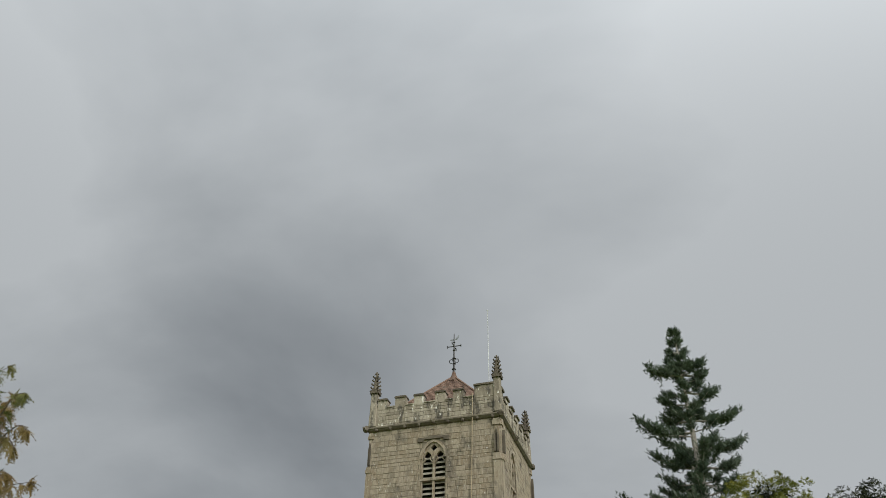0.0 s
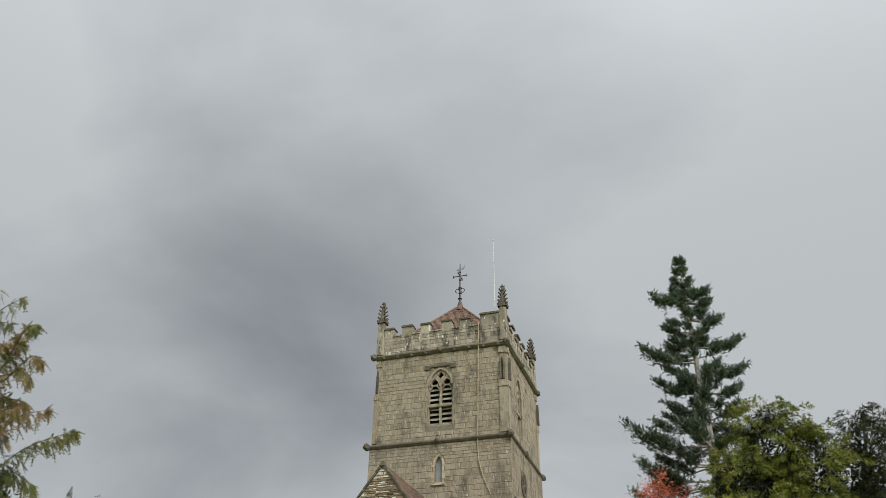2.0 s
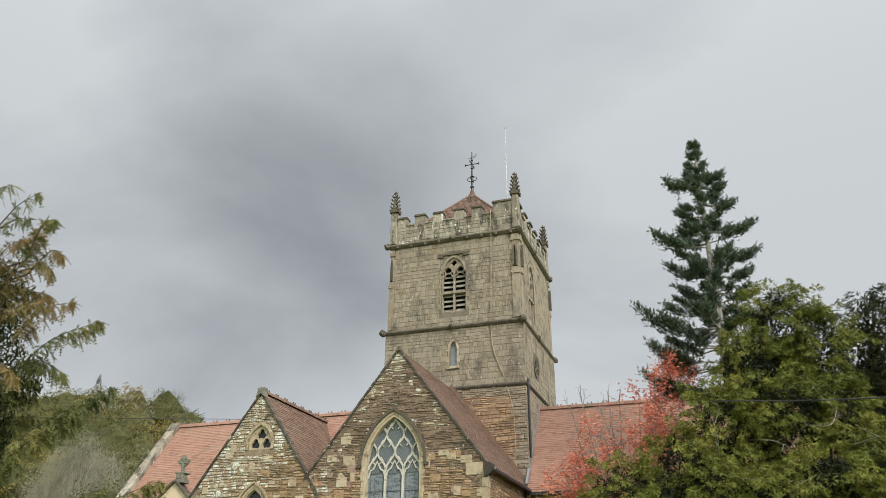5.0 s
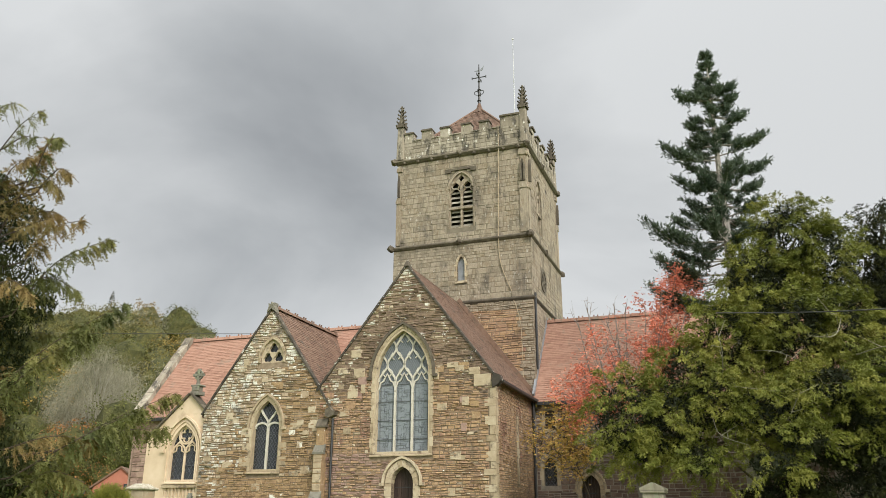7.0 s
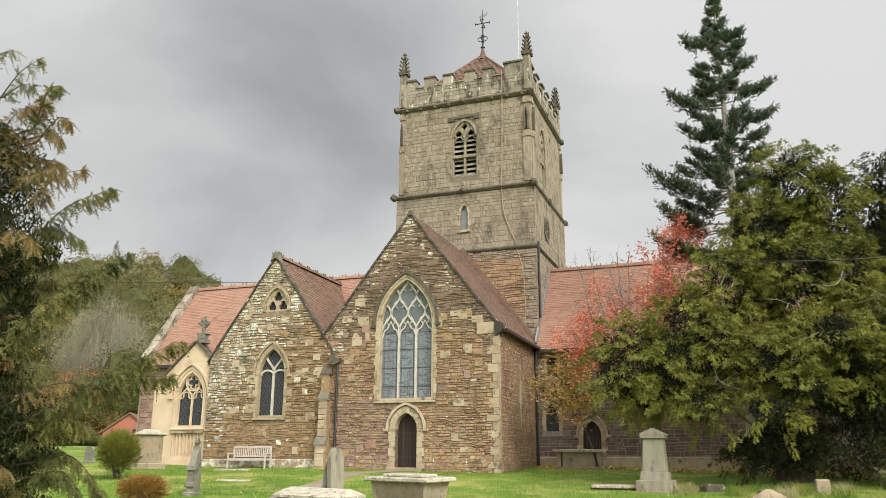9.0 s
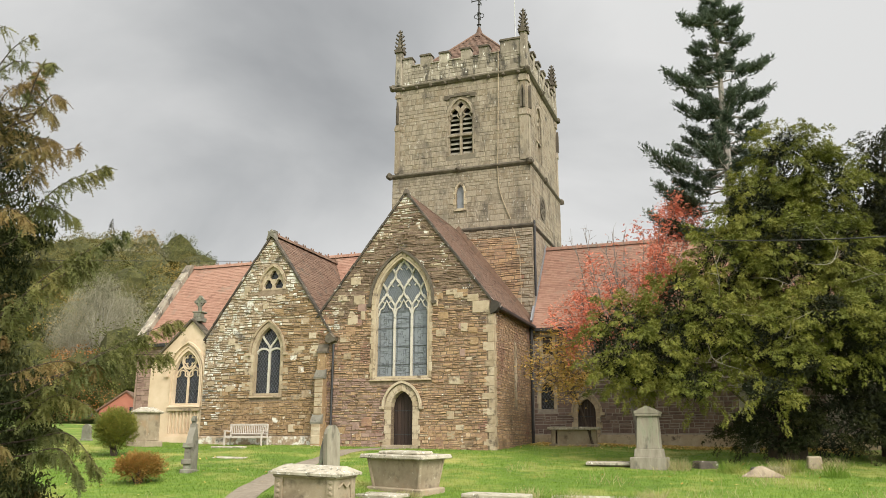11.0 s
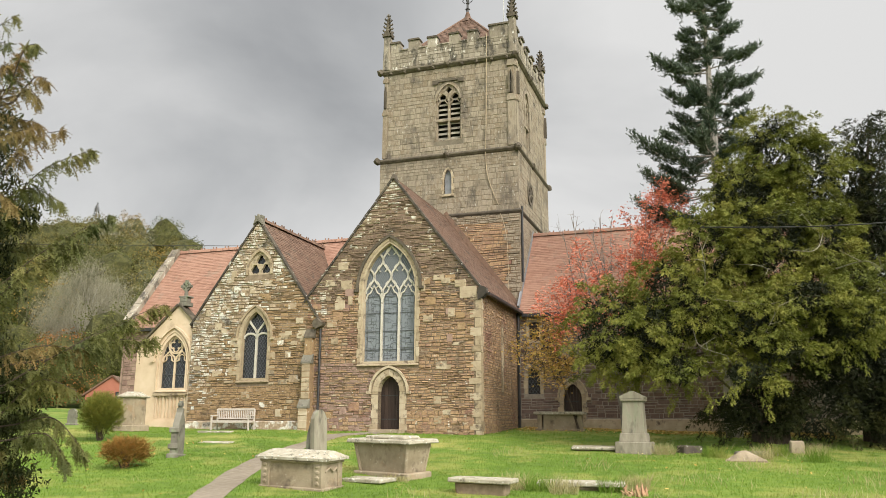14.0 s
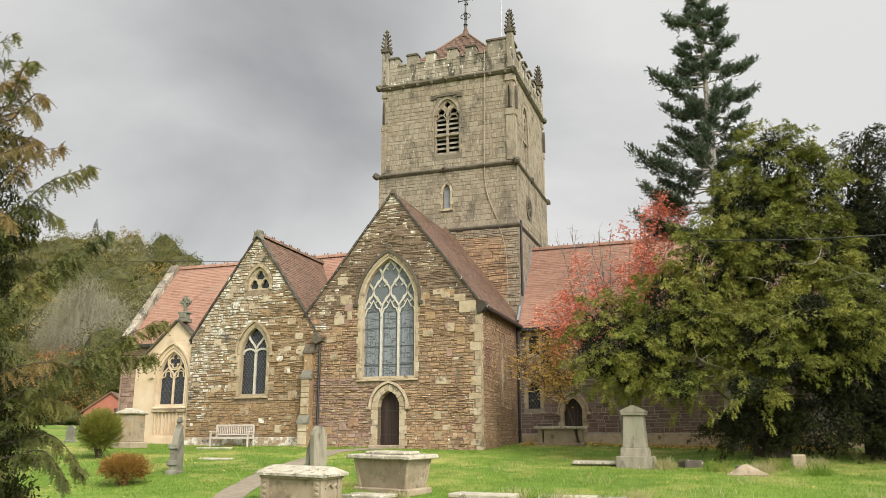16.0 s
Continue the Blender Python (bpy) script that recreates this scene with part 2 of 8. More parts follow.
M["yew"] = material("yew_needles", [(0.056, 0.070, 0.013), (0.115, 0.130, 0.024), (0.190, 0.192, 0.038), (0.275, 0.254, 0.056)], 0.9, 0.6, 0, pieces=0.06, big_scale=0.5, leafy=0.15, spec=0.15)
# Darker needles: second yew's own tone, and shade painted into skirts and near filler.
M["yew_far"] = material("dark_shaded_yew_needles", [(0.011, 0.017, 0.006), (0.023, 0.029, 0.009), (0.043, 0.045, 0.013), (0.068, 0.058, 0.017)], 1.2, 0.7, 0, pieces=0.12, big_scale=0.5, leafy=0.12, spec=0.1)
M["yew_near"] = material("near_yew_needles", [(0.044, 0.058, 0.018), (0.095, 0.106, 0.028), (0.160, 0.154, 0.042), (0.215, 0.172, 0.054)], 1.6, 0.6, 0, pieces=0.12, big_scale=0.8, leafy=0.28)
M["yew_bronze"] = material("bronzed_yew_needles", [(0.090, 0.086, 0.026), (0.175, 0.138, 0.044), (0.235, 0.155, 0.056), (0.27, 0.162, 0.064)], 2.2, 0.6, 0, pieces=0.15, big_scale=0.8, leafy=0.28)
# Near-black green that paints the shade between a yew crown's clumps.
M["yew_shade"] = material("crown_gap_shade", [(0.007, 0.010, 0.004), (0.016, 0.020, 0.007), (0.029, 0.033, 0.012)], 2.0, 0.9, 0, pieces=0.3)
M["fir"] = material("fir_needles", [(0.028, 0.046, 0.031), (0.066, 0.092, 0.058), (0.130, 0.155, 0.095)], 1.2, 0.6, 0, pieces=0.3, leafy=0.3)
M["red_leaf"] = material("scarlet_leaves", [(0.50, 0.12, 0.075), (0.66, 0.21, 0.13), (0.74, 0.34, 0.21)], 1.2, 0.6, 0, pieces=0.5, leafy=0.4)
M["gold_leaf"] = material("yellowing_leaves", [(0.26, 0.20, 0.05), (0.44, 0.31, 0.075), (0.54, 0.30, 0.085), (0.38, 0.34, 0.10)], 1.0, 0.6, 0, pieces=0.5, leafy=0.35)
M["shrub"] = material("shrub_leaves", [(0.085, 0.105, 0.018), (0.17, 0.18, 0.032), (0.27, 0.20, 0.04)], 1.5, 0.6, 0, pieces=0.4, leafy=0.3)
M["rust"] = material("russet_leaves", [(0.14, 0.075, 0.022), (0.30, 0.13, 0.04), (0.42, 0.17, 0.055)], 2, 0.6, 0, pieces=0.5, leafy=0.3)
M["low_rust"] = material("russet_shrub_leaves", [(0.10, 0.088, 0.020), (0.22, 0.145, 0.034), (0.36, 0.175, 0.048), (0.28, 0.20, 0.048)], 3, 0.6, 0, pieces=0.4, leafy=0.3)
M["grass"] = material("lawn", [(0.060, 0.108, 0.011), (0.105, 0.178, 0.019), (0.175, 0.235, 0.036)], 2.5, 0.9, 0.6, grain=60, big_scale=0.16, spots=[((0.30, 0.28, 0.08), 0.4, 0.50, 0.70)], dist=0.03)
M["blade"] = material("grass_blades", [(0.075, 0.14, 0.012), (0.135, 0.23, 0.024), (0.225, 0.305, 0.05)], 2.0, 0.7, 0, pieces=0.35, big_scale=0.16, leafy=0.35, spots=[((0.38, 0.35, 0.11), 0.4, 0.50, 0.70)])
M["straw"] = material("dry_grass", [(0.25, 0.22, 0.09), (0.38, 0.34, 0.16), (0.48, 0.44, 0.25)], 2.0, 0.8, 0, pieces=0.5, leafy=0.3)
M["fallen"] = material("fallen_leaves", [(0.38, 0.20, 0.05), (0.52, 0.36, 0.10), (0.58, 0.46, 0.2)], 3, 0.8, 0, pieces=0.7)
M["wood_green"] = material("woodland_green", [(0.046, 0.056, 0.014), (0.085, 0.092, 0.021), (0.130, 0.126, 0.032)], 0.12, 0.8, 0, pieces=0.14, big_scale=0.04, leafy=0.2)
M["wood_olive"] = material("woodland_olive", [(0.080, 0.076, 0.022), (0.135, 0.116, 0.032), (0.185, 0.150, 0.044)], 0.12, 0.8, 0, pieces=0.14, big_scale=0.04, leafy=0.2)
M["wood_ochre"] = material("woodland_ochre", [(0.150, 0.100, 0.020), (0.215, 0.142, 0.030), (0.265, 0.175, 0.044)], 0.12, 0.8, 0, pieces=0.14, leafy=0.2)
M["wood_grey"] = material("bare_twigs", [(0.13, 0.122, 0.080), (0.205, 0.19, 0.13), (0.27, 0.25, 0.18)], 0.2, 0.9, 0, pieces=0.35)
# Dark colour paints the shade in the gaps between woodland leaves.
M["wood_shade"] = material("woodland_gap_shade", [(0.024, 0.027, 0.009), (0.060, 0.060, 0.018), (0.105, 0.098, 0.030)], 1.1, 0.9, 0.8, grain=4.0, big_scale=0.3, dist=0.25)
M["wood_dark"] = material("woodland_conifer", [(0.012, 0.02, 0.012), (0.03, 0.04, 0.02)], 0.2, 0.8, 0, pieces=0.35)
M["white"] = material("grey_white_paint", [(0.42, 0.42, 0.41), (0.52, 0.52, 0.51)], 3, 0.5, 0.0)
M["brick"] = material("red_brick", [(0.30, 0.11, 0.075), (0.40, 0.16, 0.11)], 3, 0.9, 0.3, pieces=0.4)
M["louvre"] = material("louvre_slate", [(0.20, 0.18, 0.14), (0.32, 0.29, 0.235), (0.40, 0.37, 0.31)], 3, 0.8, 0.2, pieces=0.3)
# Near-black paint for the shade inside the tower openings.
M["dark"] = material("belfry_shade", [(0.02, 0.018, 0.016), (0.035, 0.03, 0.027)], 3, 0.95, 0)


def glass(name, tint, rough, trans):
    m = bpy.data.materials.new(name)
    m.use_nodes = True
    p = m.node_tree.nodes["Principled BSDF"]
    p.inputs["Base Color"].default_value = (*tint, 1)
    p.inputs["Roughness"].default_value, p.inputs["IOR"].default_value = rough, 1.52
    p.inputs["Transmission Weight"].default_value = trans
    nz, bp = m.node_tree.nodes.new("ShaderNodeTexNoise"), m.node_tree.nodes.new("ShaderNodeBump")
    nz.inputs["Scale"].default_value = 5.0
    bp.inputs["Strength"].default_value, bp.inputs["Distance"].default_value = 0.25, 0.02
    m.node_tree.links.new(nz.outputs[0], bp.inputs["Height"]), m.node_tree.links.new(bp.outputs[0], p.inputs["Normal"])
    return m


M["glass"] = glass("leaded_glass", (0.05, 0.055, 0.06), 0.12, 0.5)
M["glass_pale"] = glass("obscured_glass", (0.20, 0.222, 0.232), 0.2, 0.12)

# ---- building helpers ----
from mathutils.geometry import tessellate_polygon

rng = random.Random(7)
nrng = np.random.default_rng(11)


def ground_z(x, y):
    """Height of the churchyard and of the wooded hill behind it."""
    if y < 14.0:
        z = 0.0
    elif y < 22.0:
        z = 0.093 * (y - 14.0) ** 2 / 16.0
    elif y < 33.5:
        z = 0.093 * (y - 18.0)
    else:
        z = 1.4415 + 0.05 * min(y - 33.5, 36.5) + 0.012 * max(0.0, min(y - 70.0, 400.0))
    z += 0.035 * math.sin(x * 0.55 + 1.3) * math.sin(y * 0.47) + 0.018 * math.sin(x * 1.7) * math.sin(y * 1.45 + 0.6)
    s = max(0.0, min(1.0, (y - 75.0) / 130.0))
    h = 32.3 * max(0.0, min(1.0, (-10.0 - x) / 52.0)) + 5.0
    return z + h * s * s * (3 - 2 * s)


def empty_at(name, m, label, category, group=""):
    e = new(name)
    e.empty_display_size = 0.3
    e.matrix_world = m
    return tagged(e, label, category, group)


def mesh_of(name, bm, mat):
    bmesh.ops.recalc_face_normals(bm, faces=bm.faces)
    me = bpy.data.meshes.new(name)
    bm.to_mesh(me)
    bm.free()
    me.materials.append(mat)
    return me


def part(name, bm, mat, parent=None, label="", kind=""):
    ob = new(name, mesh_of(name, bm, mat))
    if parent:
        ob.parent = parent
    return tagged(ob, label, kind=kind)


def bulk(name, verts, quads, mats, parent=None, index=None):
    """One mesh from arrays of vertices and quads."""
    me = bpy.data.meshes.new(name)
    n, k = len(verts), len(quads)
    me.vertices.add(n)
    me.vertices.foreach_set("co", np.asarray(verts, np.float32).ravel())
    me.loops.add(4 * k)
    me.loops.foreach_set("vertex_index", np.asarray(quads, np.int32).ravel())
    me.polygons.add(k)
    me.polygons.foreach_set("loop_start", np.arange(0, 4 * k, 4, dtype=np.int32))
    for m in mats:
        me.materials.append(m)
    if index is not None:
        me.polygons.foreach_set("material_index", np.asarray(index, np.int32))
    me.update(calc_edges=True)
    me.shade_flat()
    ob = new(name, me)
    if parent:
        ob.parent = parent
    return ob


def box(bm, x0, x1, y0, y1, z0, z1, bevel=0.0, top=1.0):
    """A box, narrowed at the top by `top`, with chamfered edges."""
    cxm, cym, hx, hy = (x0 + x1) / 2, (y0 + y1) / 2, (x1 - x0) / 2, (y1 - y0) / 2
    vs = [bm.verts.new((cxm + sx * hx * k, cym + sy * hy * k, z)) for z, k in ((z0, 1.0), (z1, top)) for sx, sy in ((-1, -1), (1, -1), (1, 1), (-1, 1))]
    fs = [bm.faces.new([vs[i] for i in q]) for q in ((3, 2, 1, 0), (4, 5, 6, 7), (0, 1, 5, 4), (1, 2, 6, 5), (2, 3, 7, 6), (3, 0, 4, 7))]
    if bevel:
        es = list({e for f in fs for e in f.edges})
        bmesh.ops.bevel(bm, geom=es, offset=bevel, segments=1, affect="EDGES")
    return bm


def front(v0):
    return lambda a, d, z: (a, v0 + d, z)


def right(u0):
    return lambda a, d, z: (u0 - d, a, z)


def left(u0):
    return lambda a, d, z: (u0 + d, a, z)


def back(v0):
    return lambda a, d, z: (a, v0 - d, z)


def prism(bm, poly, d0, d1, place, holes=()):
    """A flat shape in a wall's plane, with holes through it, from depth d0 to d1."""
    loops = [poly, *holes]
    flat = [p for lp in loops for p in lp]
    tris = tessellate_polygon([[Vector((p[0], p[1], 0)) for p in lp] for lp in loops])
    a = [bm.verts.new(place(p[0], d0, p[1])) for p in flat]
    b = [bm.verts.new(place(p[0], d1, p[1])) for p in flat]
    for t in tris:
        try:
            bm.faces.new([a[i] for i in t]), bm.faces.new([b[i] for i in reversed(t)])
        except ValueError:
            pass
    k = 0
    for lp in loops:
        n = len(lp)
        for i in range(n):
            j = (i + 1) % n
            bm.faces.new((a[k + i], a[k + j], b[k + j], b[k + i]))
        k += n
    return bm


def ribbon(bm, pts, w, d0, d1, place, closed=False):
    """A bar of width w along a line in a wall's plane."""
    n = len(pts)
    rows = []
    for i in range(n):
        p, q = pts[i - 1] if (i or closed) else pts[0], pts[(i + 1) % n] if (i < n - 1 or closed) else pts[-1]
        tx, tz = q[0] - p[0], q[1] - p[1]
        ln = math.hypot(tx, tz) or 1
        nx, nz = -tz / ln * w / 2, tx / ln * w / 2
        x, z = pts[i]
        rows.append([bm.verts.new(place(*c)) for c in ((x + nx, d0, z + nz), (x - nx, d0, z - nz), (x - nx, d1, z - nz), (x + nx, d1, z + nz))])
    for i in range(n if closed else n - 1):
        r, s = rows[i], rows[(i + 1) % n]
        for k in range(4):
            bm.faces.new((r[k], r[(k + 1) % 4], s[(k + 1) % 4], s[k]))
    if not closed:
        bm.faces.new(rows[0]), bm.faces.new(rows[-1][::-1])
    return bm


def tube(bm, pts, radii, sides=8):
    """A round bar through points in space, with a radius at each."""
    rows = []
    for i, p in enumerate(pts):
        p = Vector(p)
        t = (Vector(pts[min(i + 1, len(pts) - 1)]) - Vector(pts[max(i - 1, 0)])).normalized()
        s = t.cross(Vector((0.31, 0.17, 0.93)) if abs(t.z) < 0.9 else Vector((1, 0.2, 0))).normalized()
        o = t.cross(s)
        r = radii[i] if isinstance(radii, (list, tuple)) else radii
        rows.append([bm.verts.new(p + (s * math.cos(k * math.tau / sides) + o * math.sin(k * math.tau / sides)) * r) for k in range(sides)])
    for a, b in zip(rows, rows[1:]):
        for k in range(sides):
            bm.faces.new((a[k], a[(k + 1) % sides], b[(k + 1) % sides], b[k]))
    bm.faces.new(rows[0][::-1]), bm.faces.new(rows[-1])
    return bm


class Arch:
    """A pointed opening: middle, width, sill, springing and apex heights."""

    def __init__(self, c, w, z0, zs, za):
        self.c, self.h, self.z0, self.zs, self.za = c, w / 2, z0, zs, za
        rise = za - zs
        self.r = (self.h ** 2 + rise ** 2) / (2 * self.h)

    def half(self, z, grow=0.0):
        if z < self.z0 - grow or z > self.za + grow * 1.4:
            return None
        if z <= self.zs:
            return self.h + grow
        s = (self.r + grow) ** 2 - (z - self.zs) ** 2
        w = math.sqrt(s) - (self.r - self.h) if s > 0 else 0
        return w if w > 0 else None

    def head(self, grow=0.0, n=9):
        """The arch from its right springing over the apex to the left."""
        rr, off = self.r + grow, self.r - self.h
        top = math.acos(max(-1, min(1, off / rr)))
        rt = [(self.c - off + rr * math.cos(top * i / n), self.zs + rr * math.sin(top * i / n)) for i in range(n + 1)]
        return rt + [(2 * self.c - x, z) for x, z in reversed(rt[:-1])]

    def outline(self, grow=0.0, n=9):
        return [(self.c - self.h - grow, self.z0 - grow * 0), (self.c + self.h + grow, self.z0 - grow * 0), *self.head(grow, n)]

    def inside(self, x, z, shrink=0.0):
        w = self.half(z)
        return w is not None and abs(x - self.c) < w - shrink


def stone_verts(q, zb, zt, proud, bev, r, place):
    """Eight corners of a dressed or rubble stone: (bottom left, bottom right, top right, top left) at its back and front."""
    a0, a1, a2, a3 = q
    j = lambda k: r.uniform(-k, k)
    vs = [place(a0, 0.03, zb), place(a1, 0.03, zb), place(a2, 0.03, zt), place(a3, 0.03, zt)]
    p = [proud + j(proud * 0.35) for _ in range(4)]
    vs += [place(a0 + bev + j(bev * 0.5), -p[0], zb + bev + j(bev * 0.5)), place(a1 - bev + j(bev * 0.5), -p[1], zb + bev + j(bev * 0.5)),
           place(a2 - bev + j(bev * 0.5), -p[2], zt - bev + j(bev * 0.5)), place(a3 + bev + j(bev * 0.5), -p[3], zt - bev + j(bev * 0.5))]
    return vs


STONE_QUADS = ((4, 5, 6, 7), (0, 1, 5, 4), (1, 2, 6, 5), (2, 3, 7, 6), (3, 0, 4, 7))


def courses(span, z0, z1, holes, hs, ws, gap, r, rubble):
    """Stones of a wall, course by course. span(z) gives its left and right ends; holes are Arch openings or (left, right, bottom, top)."""
    z = z0
    while z < z1 - 0.04:
        h = r.uniform(*hs)
        zt = min(z + h, z1)
        (l0, r0), (l1, r1) = span(z), span(zt)
        if max(l0, l1) >= min(r0, r1) - 0.1:
            break
        cuts = []
        for hl in holes:
            if isinstance(hl, Arch):
                w = max((hl.half(zz) or 0) for zz in (z, (z + zt) / 2, zt))
                if w:
                    cuts.append((hl.c - w, hl.c + w))
            elif hl[2] < zt and hl[3] > z:
                cuts.append((hl[0], hl[1]))
        segs, a = [], None
        cuts.sort()
        at = (l0, l1)
        for c0, c1 in cuts:
            if c0 - max(at) > 0.06:
                segs.append((at[0], at[1], c0, c0))
            if c1 > max(at):
                at = (c1, c1)
        if min(r0, r1) - max(at) > 0.06:
            segs.append((at[0], at[1], r0, r1))
        for s0, s1, e0, e1 in segs:
            lb, lt = s0, s1
            end = min(e0, e1)
            while True:
                w = r.uniform(*ws) * (0.75 + 0.5 * r.random())
                last = max(lb, lt) + w > end - ws[0] * 0.7
                rb, rt = (e0, e1) if last else (max(lb, lt) + w, max(lb, lt) + w + (r.uniform(-0.02, 0.02) if rubble else 0))
                parts = [(z, zt)]
                if rubble and h > hs[0] * 1.5 and r.random() < 0.35:
                    zm = z + h * r.uniform(0.4, 0.6)
                    if zm < zt - 0.03:
                        parts = [(z, zm), (zm, zt)]
                for pb, pt in parts:
                    f0, f1 = (pb - z) / max(zt - z, 1e-6), (pt - z) / max(zt - z, 1e-6)
                    mixx = lambda a, b, f: a + (b - a) * f
                    yield ((mixx(lb, lt, f0) + gap, mixx(rb, rt, f0) - gap, mixx(rb, rt, f1) - gap, mixx(lb, lt, f1) + gap), pb + gap, pt - gap)
                if last:
                    break
                lb, lt = rb, rt
        z = zt


UNIT_STONES = []
for k in range(6):
    rr = random.Random(50 + k)
    vs = stone_verts((-0.5, 0.5, 0.5, -0.5), -0.5, 0.5, 1.0, 0.06, rr, lambda a, d, z: (a, d, z))
    UNIT_STONES.append((vs, STONE_QUADS))


def unit_mesh(k, mat, cache={}):
    key = (k, mat.name)
    if key not in cache:
        me = bpy.data.meshes.new("stone")
        me.from_pydata(UNIT_STONES[k][0], [], STONE_QUADS)
        me.materials.append(mat)
        cache[key] = me
    return cache[key]


def stone_wall(wall, span, z0, z1, holes, hs, ws, place, turn, mat, seed, proud=0.02, gap=0.0085, rubble=True, near=None, limit=300, alt=None):
    """Lays the stones of one wall face: those in the stretch `near` (a0, a1, z0, z1) singly, the rest as one piece.
    alt: (test(a, z), material) for stones of another colour."""
    r = random.Random(seed)
    rest, count = {}, 0
    flat = place
    if rubble:
        place = lambda a, d, z: flat(a, d, z + 0.026 * math.sin(1.3 * a + 2.3 * z + seed) + 0.020 * noise.noise(Vector((a * 2.6, z * 3.4, seed))) + 0.012 * noise.noise(Vector((a * 7.0, z * 8.0, seed))))
    for q, zb, zt in courses(span, z0, z1, holes, hs, ws, gap, r, rubble):
        am, zm = sum(q) / 4, (zb + zt) / 2
        m = mat
        if alt:
            for test, m2 in alt:
                if test(am, zm, r):
                    m = m2
                    break
        pr = proud * (r.uniform(0.15, 1.9) if rubble else r.uniform(0.4, 1.6))
        square = abs(q[0] - q[3]) < 0.03 and abs(q[1] - q[2]) < 0.03
        if near and square and count < limit and near[0] < am < near[1] and near[2] < zm < near[3]:
            ob = new("stone", unit_mesh(r.randrange(6), m))
            p0, p1 = Vector(place(am, 0, zm)), Vector(place(am, 0.0, zm))
            ob.parent = wall
            ob.matrix_local = Matrix.Translation(p0) @ turn @ Matrix.Diagonal((q[1] - q[0], pr, zt - zb, 1))
            count += 1
        else:
            rest.setdefault(m, []).append(stone_verts(q, zb, zt, pr, min(0.02 if rubble else 0.007, (zt - zb) * 0.18), r, place))
    for m, group in rest.items():
        vs = np.array(group).reshape(-1, 3)
        base = (np.arange(len(group)) * 8)[:, None, None]
        fs = (np.array(STONE_QUADS)[None] + base).reshape(-1, 4)
        ob = bulk("stonework", vs, fs, [m], wall)
        tagged(ob, kind="stuff")


FACE_FRONT, FACE_RIGHT = Matrix.Identity(4), Matrix.Rotation(math.pi / 2, 4, "Z")


def backing(name, poly, holes, place, thick, mat, parent, label=""):
    bm = bmesh.new()
    prism(bm, poly, 0.0, thick, place, holes)
    return part(name, bm, mat, parent, label)


def voussoirs(parent, arch, inner, outer, d0, d1, place, blocks=9, gap=0.006, foot=None, mat=None, long=0.07):
    """The stones of an arched surround, one by one: jamb blocks below the springing, wedges above."""
    mat = mat or M["dress"]
    zz, k = arch.z0 if foot is None else foot, 0
    r = random.Random(int(arch.c * 100) + 5000)

    def stone(poly):
        bm = bmesh.new()
        prism(bm, poly, d0 + r.uniform(-0.008, 0.008), d1, place)
        part("surround_stone", bm, mat, parent)
    while zz < arch.zs - 0.02:
        zt = min(arch.zs, zz + (0.34 if k % 2 else 0.24) * r.uniform(0.85, 1.2))
        for s in (-1, 1):
            wide = outer + (long if k % 2 else -0.02) * r.uniform(0.4, 1.5)
            xs = sorted((arch.c + s * (arch.h + inner), arch.c + s * (arch.h + wide)))
            stone([(xs[0], zz + gap), (xs[1], zz + gap), (xs[1], zt - gap), (xs[0], zt - gap)])
        zz, k = zt, k + 1
    a, b = arch.head(inner, blocks), arch.head(outer, blocks)
    mixp = lambda p, q, f: (p[0] + (q[0] - p[0]) * f, p[1] + (q[1] - p[1]) * f)
    e = 0.03
    for i in range(len(a) - 1):
        stone([mixp(a[i], a[i + 1], e), mixp(b[i], b[i + 1], e), mixp(b[i], b[i + 1], 1 - e), mixp(a[i], a[i + 1], 1 - e)])


def hood(bm, arch, grow, place, stops=True, w=0.09, d=-0.10):
    pts = arch.head(grow, 12)
    ribbon(bm, pts, w, d, 0.02, place)
    if stops:
        for x, z in (pts[0], pts[-1]):
            s = 1 if x > arch.c else -1
            prism(bm, [(x - 0.05, z - 0.10), (x + 0.05 + 0.1 * (s > 0), z - 0.10), (x + 0.05 + 0.1 * (s > 0), z + 0.02), (x - 0.05 - 0.1 * (s < 0), z + 0.02), (x - 0.05 - 0.1 * (s < 0), z - 0.08)], d - 0.02, 0.02, place)
    return bm


def lattice(bm, arch, step_a, step_z, w, d, place, z_lo=None, z_hi=None):
    """Diamond leading across a light."""
    z_lo, z_hi = arch.z0 if z_lo is None else z_lo, arch.za if z_hi is None else z_hi
    k = step_z / step_a
    for s in (-1, 1):
        c = -40
        for c in range(-80, 81):
            pts, run = [], []
            n = 60
            for i in range(n + 1):
                z = z_lo + (z_hi - z_lo) * i / n
                x = arch.c + c * step_a * 2 + s * (z - z_lo) / k
                if arch.inside(x, z, 0.02):
                    run.append((x, z))
                else:
                    if len(run) > 1:
                        pts.append(run)
                    run = []
            if len(run) > 1:
                pts.append(run)
            for run in pts:
                ribbon(bm, [run[0], run[-1]], w, d, d + 0.012, place)


# ---- the church: local axes u along the gable fronts, v away from them ----
CHURCH = pose(1.88, 33.5, 0, 0, 0, -19.5)


def gable_span(c, hw, z_eave, slope):
    def span(z):
        h = hw if z <= z_eave else max(0.0, hw - (z - z_eave) / slope)
        return c - h, c + h
    return span


